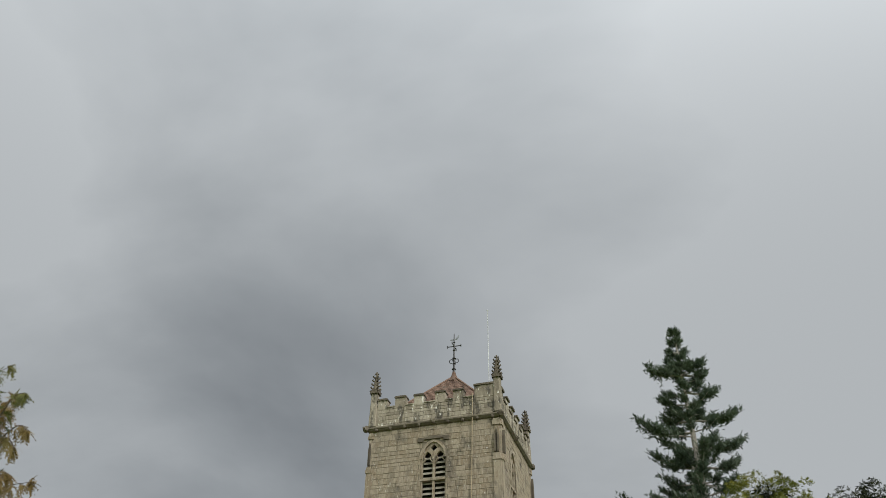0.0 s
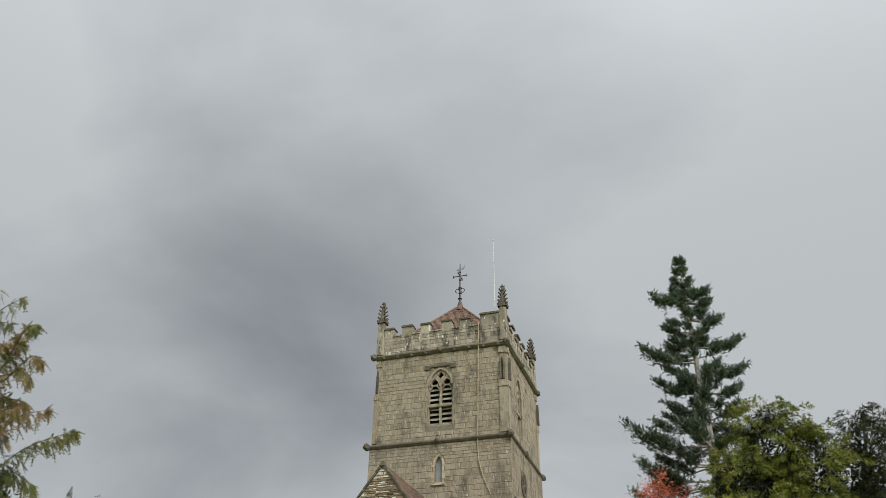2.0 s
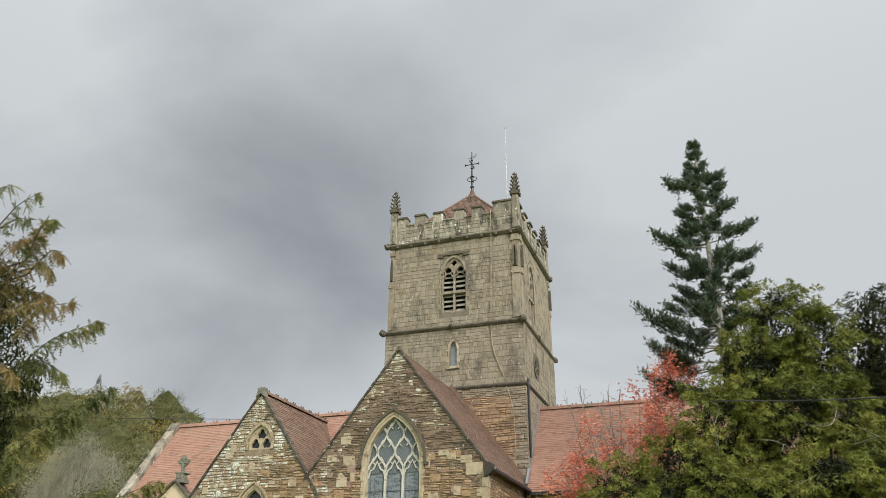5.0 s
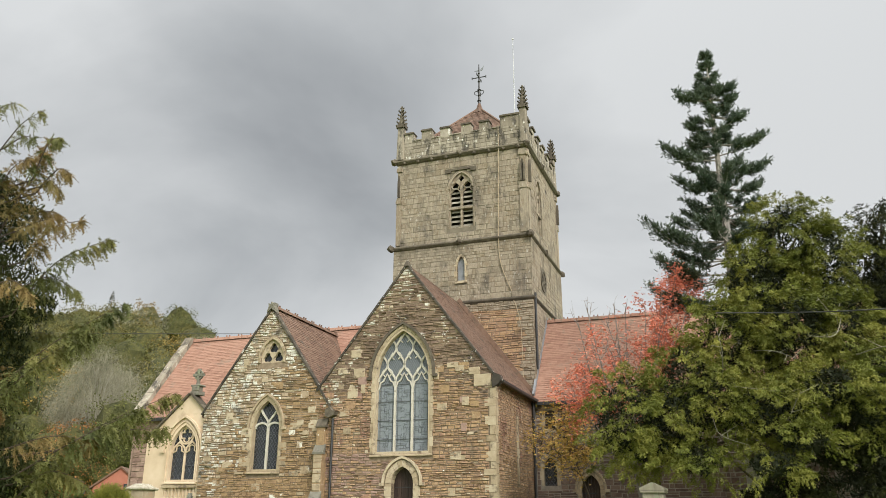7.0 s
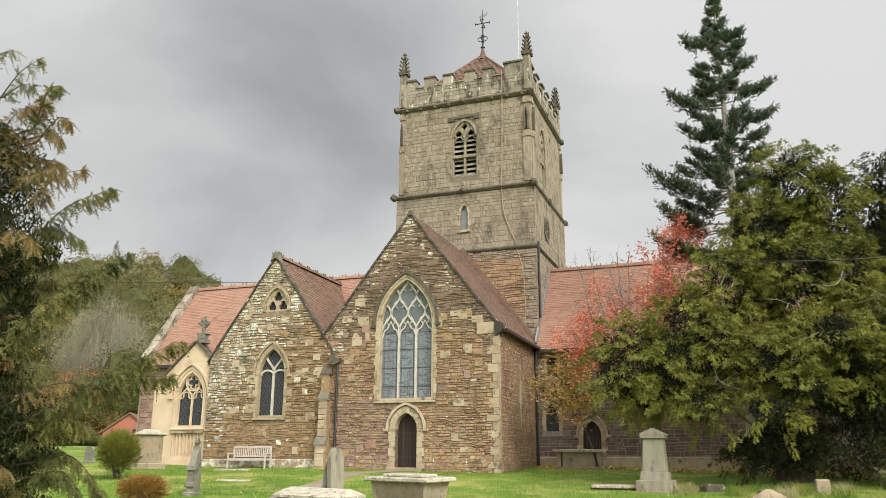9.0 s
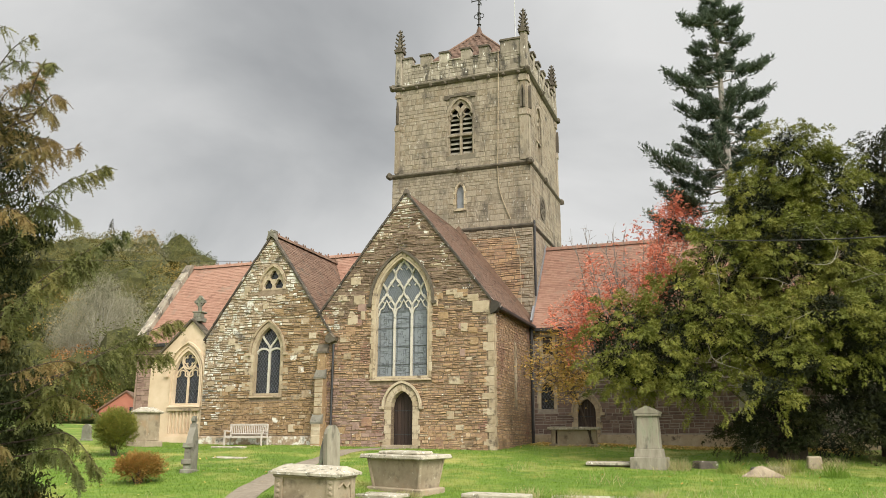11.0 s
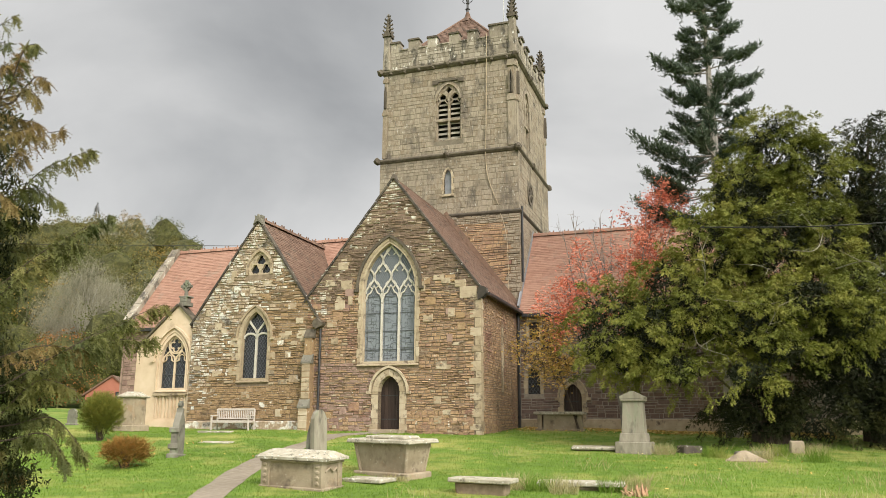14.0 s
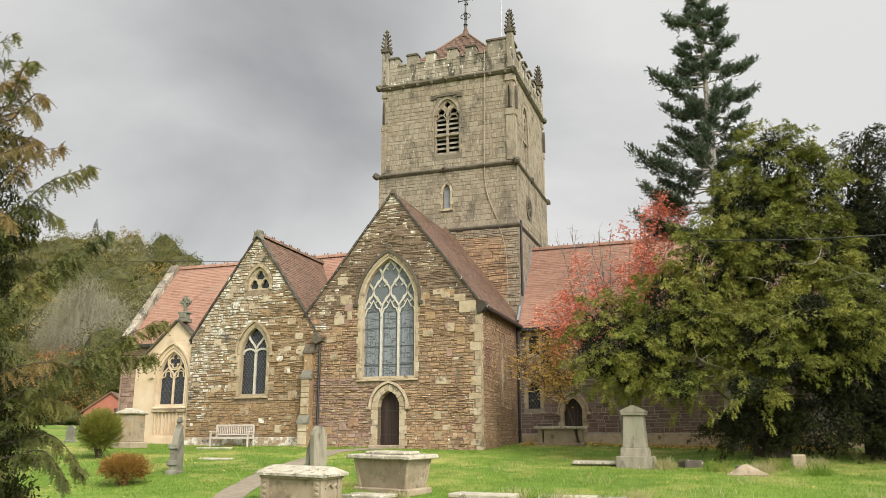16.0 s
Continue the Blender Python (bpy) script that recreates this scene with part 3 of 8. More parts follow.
def tile_roof(parent, name, mat, p_eave, p_ridge, run, course=0.30, thick=0.09, label="", cut=None, seed=1, piece=0.42):
    """One slope of tiles: courses of lapped tiles from eave to ridge. run: vector along the eave. cut(a, s): whether a tile stands."""
    e, rdg, run = Vector(p_eave), Vector(p_ridge), Vector(run)
    upv = rdg - e
    n_c = max(2, int(upv.length / course))
    nrm = run.cross(upv).normalized()
    if nrm.z < 0:
        nrm = -nrm
    bm = bmesh.new()
    vs = [bm.verts.new(p - nrm * o) for o in (0.0, thick) for p in (e, e + run, rdg + run, rdg)]
    for q in ((0, 1, 2, 3), (7, 6, 5, 4), (0, 4, 5, 1), (1, 5, 6, 2), (2, 6, 7, 3), (3, 7, 4, 0)):
        bm.faces.new([vs[i] for i in q])
    roof = part(name, bm, mat, parent, label)
    r = random.Random(seed)
    n_t = max(1, int(run.length / piece))
    ra, up1 = run / n_t, upv / n_c
    verts, quads = [], []
    for j in range(n_c):
        off = 0.5 if j % 2 else 0.0
        for i in range(n_t):
            a0, a1 = max(0, i + off - 0.0), min(n_t, i + off + 1.0)
            if a1 - a0 < 0.2:
                continue
            lift = 0.015 + r.uniform(-0.005, 0.007)
            b = len(verts)
            g = 0.012
            lo, hi = e + up1 * j - up1 * 0.08, e + up1 * (j + 1)
            verts += [lo + ra * (a0 + g) + nrm * lift, lo + ra * (a1 - g) + nrm * (lift + r.uniform(-0.006, 0.006)), hi + ra * (a1 - g) + nrm * 0.006, hi + ra * (a0 + g) + nrm * 0.006,
                      lo + ra * (a0 + g), lo + ra * (a1 - g)]
            quads += [(b, b + 1, b + 2, b + 3), (b + 4, b + 5, b + 1, b)]
    ob = bulk("roof_tiles", np.array([v[:] for v in verts]), np.array(quads), [mat], roof)
    tagged(ob, kind="stuff")
    return roof


def ridge_tiles(parent, p0, p1, mat, crest=False, length=0.4):
    p0, p1 = Vector(p0), Vector(p1)
    n = max(1, int((p1 - p0).length / length))
    t = (p1 - p0).normalized()
    s = Vector((t.y, -t.x, 0))
    bm = bmesh.new()
    for i in range(n):
        a, b = p0.lerp(p1, i / n) + t * 0.01, p0.lerp(p1, (i + 1) / n) - t * 0.01
        prof = ((-0.17, -0.13), (-0.10, 0.02), (0, 0.07), (0.10, 0.02), (0.17, -0.13))
        rows = [[bm.verts.new(q + s * x + Vector((0, 0, z))) for x, z in prof] for q in (a, b)]
        for k in range(4):
            bm.faces.new((rows[0][k], rows[0][k + 1], rows[1][k + 1], rows[1][k]))
        bm.faces.new(rows[0]), bm.faces.new(rows[1][::-1])
        if crest and i % 2 == 0:
            c = (a + b) / 2
            for dx in (-0.1, 0.1):
                q = c + t * dx
                box(bm, q.x - 0.03, q.x + 0.03, q.y - 0.025, q.y + 0.025, q.z + 0.04, q.z + 0.15)
    return part("ridge_tiles", bm, mat, parent)


def coping(parent, line, w0, w1, thick, mat, place, block=0.62, seed=3, label=""):
    """Slabs along a gable's slope, from depth w0 to w1."""
    r = random.Random(seed)
    (x0, z0), (x1, z1) = line
    ln = math.hypot(x1 - x0, z1 - z0)
    n = max(1, round(ln / block))
    nx, nz = -(z1 - z0) / ln, (x1 - x0) / ln
    if nz < 0:
        nx, nz = -nx, -nz
    for i in range(n):
        f0, f1 = i / n + 0.0012, (i + 1) / n - 0.0012
        t = thick * r.uniform(0.95, 1.06)
        a, b = (x0 + (x1 - x0) * f0, z0 + (z1 - z0) * f0), (x0 + (x1 - x0) * f1, z0 + (z1 - z0) * f1)
        bm = bmesh.new()
        prism(bm, [a, b, (b[0] + nx * t, b[1] + nz * t), (a[0] + nx * t, a[1] + nz * t)], w0 + r.uniform(-0.015, 0.015), w1, place)
        part("coping_stone", bm, mat, parent, label)


def quoins(parent, corner, z0, z1, d, place, side=-1, r=rng, long=0.55, short=0.32, h=0.36):
    z, k = z0, 0
    while z < z1 - 0.1:
        hh = min(h * r.uniform(0.7, 1.25), z1 - z)
        w = (long if k % 2 else short) * r.uniform(0.85, 1.15)
        a, b = sorted((corner + d * (0 if side < 0 else 0), corner + side * w))
        bm = bmesh.new()
        prism(bm, [(a, z + 0.008), (b, z + 0.008), (b, z + hh - 0.008), (a, z + hh - 0.008)], -0.035 + r.uniform(-0.006, 0.006), 0.02, place)
        part("quoin", bm, M["dress"], parent)
        z, k = z + hh, k + 1


def planked_door(parent, name, arch, place, depth, label, studs=True):
    """An arched door of upright planks, set back in its opening."""
    door = new(name)
    door.parent = parent
    door.empty_display_size = 0.2
    tagged(door, label)
    n = 6
    for i in range(n):
        a0, a1 = arch.c - arch.h + 2 * arch.h * i / n + 0.004, arch.c - arch.h + 2 * arch.h * (i + 1) / n - 0.004
        tops = [arch.za - 0.01 if False else None for _ in (0,)]
        pts = [(a0, arch.z0 + 0.01), (a1, arch.z0 + 0.01)]
        for f in (1.0, 0.5, 0.0):
            x = a0 + (a1 - a0) * f
            o = abs(x - arch.c)
            zz = arch.zs + math.sqrt(max(0, arch.r ** 2 - (o + arch.r - arch.h) ** 2))
            pts.append((x, max(arch.zs - 0.2, zz - 0.01)))
        bm = bmesh.new()
        prism(bm, pts, depth, depth + 0.05, place)
        part("plank", bm, M["oak"], door)
    for zz in (arch.z0 + 0.45, arch.zs - 0.15):
        bm = bmesh.new()
        ribbon(bm, [(arch.c - arch.h + 0.03, zz), (arch.c + arch.h * 0.55, zz)], 0.05, depth - 0.012, depth, place)
        part("strap_hinge", bm, M["iron"], door)
    bm = bmesh.new()
    ring = [(arch.c + arch.h * 0.62 + 0.06 * math.cos(k * math.tau / 10), (arch.z0 + arch.zs) / 2 + 0.06 * math.sin(k * math.tau / 10)) for k in range(10)]
    ribbon(bm, ring, 0.018, depth - 0.03, depth - 0.005, place, closed=True)
    part("ring_handle", bm, M["iron"], door)
    return door


def lights_window(parent, name, arch, place, n_lights, head_z, glass_mat, label, depth=0.22, mull=0.09, net_h=0.0, lat=(0.11, 0.15), lead_w=0.012, frame_w=0.16, style="net", bars=(), stone=None):
    """A traceried window: arched frame, mullions, tracery net, panes and leading."""
    win = new(name)
    win.parent = parent
    win.empty_display_size = 0.2
    tagged(win, label)
    st = stone or M["tracery"]
    bm = bmesh.new()
    prism(bm, arch.outline(0.0, 12), -0.01, depth + 0.12, place, [[(x, z) for x, z in Arch(arch.c, 2 * (arch.h - frame_w * 0.55), arch.z0 + 0.10, arch.zs, arch.za - frame_w * 0.75).outline(0, 12)]])
    part("window_frame", bm, stone or M["dress"], win)
    s = 2 * (arch.h - frame_w * 0.55) / n_lights
    inner = Arch(arch.c, 2 * (arch.h - frame_w * 0.5), arch.z0 + 0.08, arch.zs, arch.za - frame_w * 0.7)
    x_l = arch.c - s * n_lights / 2
    for i in range(1, n_lights):
        bm = bmesh.new()
        ribbon(bm, [(x_l + s * i, arch.z0 + 0.05), (x_l + s * i, head_z)], mull, depth - 0.07, depth + 0.07, place)
        part("mullion", bm, st, win)
    bm = bmesh.new()

    def draw(pts, w=mull * 0.8, d0=depth - 0.06, d1=depth + 0.05):
        run = []
        for p in pts:
            if inner.inside(*p):
                run.append(p)
            elif run:
                if len(run) > 1:
                    ribbon(bm, run, w, d0, d1, place)
                run = []
        if len(run) > 1:
            ribbon(bm, run, w, d0, d1, place)

    def ogee(x0, z0, dx, dz, m=10):
        return [(x0 + dx * (1 - math.cos(math.pi * i / m)) / 2, z0 + dz * i / m) for i in range(m + 1)]
    if style == "net":
        hh = net_h
        for row in range(0, 5):
            zz = head_z + hh * row
            xs = [x_l + s * (i + (0.5 if row % 2 else 0.0)) for i in range(-1, n_lights + 2)]
            for x in xs:
                draw(ogee(x, zz, s / 2, hh)), draw(ogee(x, zz, -s / 2, hh))
                # cusps inside each cell
                for sg in (-1, 1):
                    cxx, cz = x + sg * s * 0.30, zz + hh * 0.52
                    draw([(cxx + sg * s * 0.07, cz - hh * 0.22), (cxx - sg * s * 0.12, cz), (cxx + sg * s * 0.02, cz + hh * 0.2)], mull * 0.45)
        for i in range(n_lights):
            xm = x_l + s * (i + 0.5)
            draw([(xm - s / 2, head_z - s * 0.45), (xm - s * 0.36, head_z - s * 0.05), (xm - s * 0.22, head_z + s * 0.02), (xm, head_z + s * 0.42), (xm + s * 0.22, head_z + s * 0.02), (xm + s * 0.36, head_z - s * 0.05), (xm + s / 2, head_z - s * 0.45)], mull * 0.6)
    elif style == "y":
        for i in range(n_lights):
            xm = x_l + s * (i + 0.5)
            arc = [(xm - s / 2 * math.cos(math.pi * k / 10), head_z + s * 0.36 * math.sin(math.pi * k / 10)) for k in range(11)]
            draw(arc)
        draw(ogee(arch.c, head_z + s * 0.25, s * 0.62, s * 1.1)), draw(ogee(arch.c, head_z + s * 0.25, -s * 0.62, s * 1.1))
        draw([(arch.c, head_z), (arch.c, head_z + s * 0.35)])
    elif style == "rose":
        for i in range(n_lights):
            xm = x_l + s * (i + 0.5)
            draw([(xm - s / 2, head_z), (xm - s * 0.40, head_z + s * 0.35), (xm, head_z + s * 0.72), (xm + s * 0.40, head_z + s * 0.35), (xm + s / 2, head_z)])
            draw([(xm - s * 0.42, head_z + 0.02), (xm - s * 0.22, head_z + s * 0.12), (xm - s * 0.2, head_z + s * 0.4), (xm, head_z + s * 0.5), (xm + s * 0.2, head_z + s * 0.4), (xm + s * 0.22, head_z + s * 0.12), (xm + s * 0.42, head_z + 0.02)], mull * 0.5)
        zc, rc = head_z + s * 1.12, s * 0.55
        draw([(arch.c + rc * math.cos(k * math.tau / 24), zc + rc * math.sin(k * math.tau / 24)) for k in range(25)])
        for k in range(4):
            a = math.pi / 4 + k * math.pi / 2
            ox, oz, r2 = arch.c + rc * 0.42 * math.cos(a + math.pi / 4), zc + rc * 0.42 * math.sin(a + math.pi / 4), rc * 0.40
            draw([(ox + r2 * math.cos(a + math.pi / 4 + j), oz + r2 * math.sin(a + math.pi / 4 + j)) for j in np.linspace(-2.0, 2.0, 12)], mull * 0.5)
    part("tracery", bm, st, win)
    for zz in bars:
        bm = bmesh.new()
        ribbon(bm, [(x_l, zz), (x_l + s * n_lights, zz)], 0.025, depth - 0.02, depth, place)
        part("saddle_bar", bm, M["lattice"], win)
    # one pane to each light, one to the head
    for i in range(n_lights):
        a0, a1 = x_l + s * i + 0.005, x_l + s * (i + 1) - 0.005
        bm = bmesh.new()
        prism(bm, [(a0, arch.z0 + 0.06), (a1, arch.z0 + 0.06), (a1, head_z), (a0, head_z)], depth + 0.012, depth + 0.02, place)
        pane = part("pane", bm, glass_mat, win)
        pane.visible_shadow = False
    top = [(x, z) for x, z in inner.outline(0.0, 12)]
    top = [(x, max(z, head_z + 0.004)) for x, z in top]
    bm = bmesh.new()
    prism(bm, top, depth + 0.012, depth + 0.02, place)
    part("pane", bm, glass_mat, win).visible_shadow = False
    bm = bmesh.new()
    if style == "net":
        lattice(bm, inner, lat[0], lat[1], lead_w, depth - 0.004, place, z_lo=head_z - 0.1)
        r = random.Random(77)
        for i in range(n_lights):
            a0, a1 = x_l + s * i + mull * 0.6, x_l + s * (i + 1) - mull * 0.6
            cols = [a0 + 0.07, a0 + 0.07 + (a1 - a0 - 0.14) * 0.3, (a0 + a1) / 2, a1 - 0.07 - (a1 - a0 - 0.14) * 0.3, a1 - 0.07]
            for k in (0, 4):
                ribbon(bm, [(cols[k], arch.z0 + 0.1), (cols[k], head_z)], lead_w, depth - 0.004, depth + 0.008, place)
            z = arch.z0 + 0.12
            while z < head_z - 0.1:
                h = r.uniform(0.06, 0.11)
                for x0, x1 in ((a0, cols[0]), (cols[4], a1)):
                    ribbon(bm, [(x0, z + r.uniform(0, 0.05)), (x1, z + r.uniform(0, 0.05))], lead_w * 0.8, depth - 0.004, depth + 0.008, place)
                k0, k1 = sorted(r.sample(range(5), 2))
                ribbon(bm, [(cols[k0], z), (cols[k1], z + r.uniform(-0.04, 0.04))], lead_w, depth - 0.004, depth + 0.008, place)
                for k in (1, 2, 3):
                    if r.random() < 0.62:
                        ribbon(bm, [(cols[k] + r.uniform(-0.03, 0.03), z), (cols[k] + r.uniform(-0.05, 0.05), z + h)], lead_w, depth - 0.004, depth + 0.008, place)
                z += h
    else:
        lattice(bm, inner, lat[0], lat[1], lead_w, depth - 0.004, place)
    part("leading", bm, M["lattice"], win, kind="stuff")
    bm = bmesh.new()
    a0, a1 = arch.c - arch.h - 0.12, arch.c + arch.h + 0.12
    bm2 = [place(a, d, z) for a, d, z in ((a0, -0.10, arch.z0 - 0.10), (a1, -0.10, arch.z0 - 0.10), (a1, -0.10, arch.z0 - 0.05), (a0, -0.10, arch.z0 - 0.05), (a0, depth, arch.z0 - 0.10), (a1, depth, arch.z0 - 0.10), (a1, depth, arch.z0 + 0.10), (a0, depth, arch.z0 + 0.10))]
    vv = [bm.verts.new(p) for p in bm2]
    for q in ((0, 1, 2, 3), (3, 2, 6, 7), (7, 6, 5, 4), (4, 5, 1, 0), (0, 3, 7, 4), (1, 5, 6, 2)):
        bm.faces.new([vv[i] for i in q])
    part("window_sill", bm, stone or M["dress"], win)
    return win


# ---- ground ----
def build_ground():
    xs = [-2600, -1500, -900, -600, -400, -300] + list(range(-240, -40, 10)) + [-40 + i * 2 for i in range(10)] + [-20 + i * 0.5 for i in range(81)] + [22 + 2 * i for i in range(15)] + [60, 90, 140, 220, 400, 800, 1500, 2600]
    ys = [-2600, -1200, -500, -200, -80, -30, -10, 0, 4, 8] + [10 + i * 0.5 for i in range(70)] + [46 + i * 3 for i in range(20)] + list(range(110, 330, 10)) + [380, 500, 800, 1400, 2600]
    v = np.array([(x, y, ground_z(x, max(y, -60.0))) for y in ys for x in xs], np.float32)
    nx = len(xs)
    q = np.array([(j * nx + i, j * nx + i + 1, (j + 1) * nx + i + 1, (j + 1) * nx + i) for j in range(len(ys) - 1) for i in range(nx - 1)])
    ob = bulk("ground", v, q, [M["grass"]])
    tagged(ob, "mown green churchyard grass with yellowed patches", "ground", kind="structure")


build_ground()


def strip(name, line, widths, mat, label, category, lift=0.012):
    verts, quads = [], []
    for i, (x, y) in enumerate(line):
        p, q = line[max(0, i - 1)], line[min(len(line) - 1, i + 1)]
        tx, ty = q[0] - p[0], q[1] - p[1]
        ln = math.hypot(tx, ty)
        for k in range(5):
            s = (k / 4 - 0.5) * widths[i] * (1 + 0.08 * math.sin(i * 2.1 + k))
            xx, yy = x + ty / ln * s, y - tx / ln * s
            verts.append((xx, yy, ground_z(xx, yy) + lift + (0.0 if k in (0, 4) else 0.008)))
    for i in range(len(line) - 1):
        for k in range(4):
            b = i * 5 + k
            quads.append((b, b + 1, b + 6, b + 5))
    ob = bulk(name, np.array(verts), np.array(quads), [mat])
    return tagged(ob, label, category, kind="structure")


def smooth_line(pts, n=8):
    out = []
    for i in range(len(pts) - 1):
        p0, p1, p2, p3 = pts[max(0, i - 1)], pts[i], pts[i + 1], pts[min(len(pts) - 1, i + 2)]
        for k in range(n):
            t = k / n
            out.append(tuple(0.5 * (2 * b + (c - a) * t + (2 * a - 5 * b + 4 * c - d) * t * t + (3 * b - a - 3 * c + d) * t ** 3) for a, b, c, d in zip(p0, p1, p2, p3)))
    return out + [tuple(pts[-1])]


PATH = smooth_line([(-4.0, 10.0), (-5.1, 18.75), (-5.25, 24.5), (-4.85, 29.0), (-4.1, 32.6), (-3.0, 34.0), (-2.2, 34.6)], 6)
strip("path", PATH, [0.8] * len(PATH), M["path"], "narrow worn gravel path across the grass", "path")

# ---- transept with the great window ----
T_C, T_H, T_E, T_S = -4.08, 4.08, 7.45, 1.29
T_APEX = T_E + T_H * T_S
Z_FOOT = 0.9
transept = empty_at("church_transept", CHURCH, "gabled church transept of brown rubble stone with clay tiles", "church")
big = Arch(-4.20, 2.62, 4.42, 7.70, 9.86)
door_a = Arch(-4.10, 1.00, 1.62, 3.22, 3.90)
pf = front(0.0)
span = gable_span(T_C, T_H, T_E, T_S)
wall = backing("gable_wall", [(T_C - T_H, Z_FOOT), (T_C + T_H, Z_FOOT), (T_C + T_H, T_E), (T_C, T_APEX), (T_C - T_H, T_E)], [big.outline(), [(p[0], p[1]) for p in door_a.outline()]], pf, 0.8, M["mortar"], transept, "coursed brown and ochre rubble gable wall")
upper = (lambda a, z, r: z > 7.6 + 0.5 * math.sin(a * 2.0) + r.uniform(-0.6, 0.6), M["gable"])
pale = (lambda a, z, r: r.random() < 0.035, M["dress"])
red_low = (lambda a, z, r: z < 4.5 and a < -4.6 and r.random() < 0.55, M["red"])
lo_hi = span
edge = (lambda a, z, r: z > 6.5 and ((a - lo_hi(z)[0] < 0.9 and r.random() < 0.42) or (lo_hi(z)[1] - a < 0.7 and z > 8.5 and r.random() < 0.2) or (z > 10.8 and r.random() < 0.10)), M["chapel_pale"])
stone_wall(wall, span, 1.2, T_APEX - 0.15, [Arch(big.c, 2.62 + 0.24, 4.30, 7.70, 9.99), Arch(door_a.c, 1.0 + 0.6, 1.0, 3.22, 4.2), (-0.30, 0.01, 1.2, 7.4)], (0.06, 0.17), (0.11, 0.38), pf, FACE_FRONT, M["rubble"], 21, 0.028, near=(-8.1, -0.4, 1.2, 4.6), limit=300, alt=[edge, pale, upper, red_low])
quoins(transept, 0.0, 1.3, 7.3, 0, pf, -1, long=0.46, short=0.24)
quoins(transept, 0.0, 1.3, 7.3, 0, right(0.0), 1, long=0.35, short=0.22)
# larger pale blocks let into the rubble
for a, z, w, h in ((-6.25, 7.95, 0.55, 0.42), (-6.55, 7.05, 0.5, 0.42), (-6.05, 7.3, 0.22, 0.5), (-1.3, 6.5, 0.3, 0.36), (-2.35, 6.3, 0.45, 0.3), (-1.55, 7.9, 0.42, 0.25), (-0.55, 7.35, 0.75, 0.5), (-0.9, 7.75, 0.5, 0.3), (-2.6, 7.7, 0.2, 0.45)):
    bm = bmesh.new()
    box(bm, a - w / 2, a + w / 2, -0.05, 0.02, z - h / 2, z + h / 2, 0.012)
    part("stone_block", bm, M["dress"], wall)
lights_window(transept, "great_window", big, pf, 3, 7.55, M["glass_pale"], "tall three-light pointed window with net tracery", depth=0.26, mull=0.095, net_h=0.74, lat=(0.05, 0.085), lead_w=0.0095, bars=(5.05, 5.85, 6.65, 7.4))
voussoirs(transept, big, 0.0, 0.13, -0.04, 0.1, pf, 11, long=0.03)
bm = bmesh.new()
hood(bm, big, 0.19, pf, True, 0.12, -0.12)
part("hood_mould", bm, M["string"], transept)
planked_door(transept, "door", door_a, pf, 0.32, "dark oak plank door in a pointed arch")
voussoirs(transept, door_a, 0.0, 0.27, -0.05, 0.4, pf, 5, foot=1.3)
bm = bmesh.new()
hood(bm, door_a, 0.36, pf, True, 0.10, -0.12)
part("hood_mould", bm, M["dress"], transept)
bm = bmesh.new()
box(bm, door_a.c - 0.75, door_a.c + 0.75, -0.42, 0.3, 1.2, 1.64, 0.02)
part("doorstep", bm, M["tomb"], transept)
# side wall, seen along its length
pr = right(0.0)
side = backing("side_wall", [(0.8, Z_FOOT), (6.7, Z_FOOT), (6.7, T_E), (0.8, T_E)], [], pr, 0.8, M["mortar"], transept)
stone_wall(side, lambda z: (0.34, 6.6), 1.3, T_E - 0.1, [(3.2, 3.7, 3.2, 6.2)], (0.06, 0.16), (0.13, 0.42), pr, FACE_RIGHT, M["rubble"], 22, 0.02, near=(0.3, 3.2, 1.3, 5.0), limit=90)
quoins(side, 3.3, 3.3, 6.2, 0, pr, 1, long=0.32, short=0.22)
backing("side_wall", [(0.8, Z_FOOT), (7.0, Z_FOOT), (7.0, T_E), (0.8, T_E)], [], left(T_C - T_H), 0.8, M["mortar"], transept)
eo = 0.22
for sgn, nm in ((1, 5), (-1, 6)):
    tile_roof(transept, "roof_slope", M["tile_dark"] if sgn > 0 else M["tile_dark"], (T_C + sgn * (T_H + eo), 0.12, T_E - eo * T_S + 0.12), (T_C, 0.12, T_APEX + 0.12), (0, 7.2, 0), 0.14, label="brown clay-tile roof slope", seed=nm, piece=0.3)
    coping(transept, ((T_C + sgn * (T_H + 0.16), T_E - 0.16 * T_S), (T_C, T_APEX)), -0.08, 0.20, 0.085, M["verge"], pf, 0.42, nm)
bm = bmesh.new()
box(bm, T_C - 0.14, T_C + 0.14, -0.12, 0.3, T_APEX - 0.02, T_APEX + 0.26, 0.03, 0.5)
part("apex_stone", bm, M["string"], transept)
bm = bmesh.new()
prism(bm, [(-0.10, 7.0), (0.12, 7.1), (0.28, 7.28), (0.26, 7.50), (-0.02, 7.62), (-0.12, 7.3)], -0.14, 0.24, pf)
part("kneeler", bm, M["verge"], transept, "weathered carved kneeler stone")
bm = bmesh.new()
prism(bm, [(0.2, T_E - 0.22), (0.34, T_E - 0.22), (0.34, T_E - 0.1), (0.2, T_E - 0.1)], 0.2, 6.4, pf)
part("gutter", bm, M["iron"], transept, "black iron eaves gutter")
bm = bmesh.new()
tube(bm, [(0.10, 6.18, 7.3), (0.10, 6.18, 1.5)], 0.07)
for zz in (2.2, 4.1, 6.0, 7.1):
    tube(bm, [(0.10, 6.18, zz), (0.10, 6.18, zz + 0.1)], 0.09)
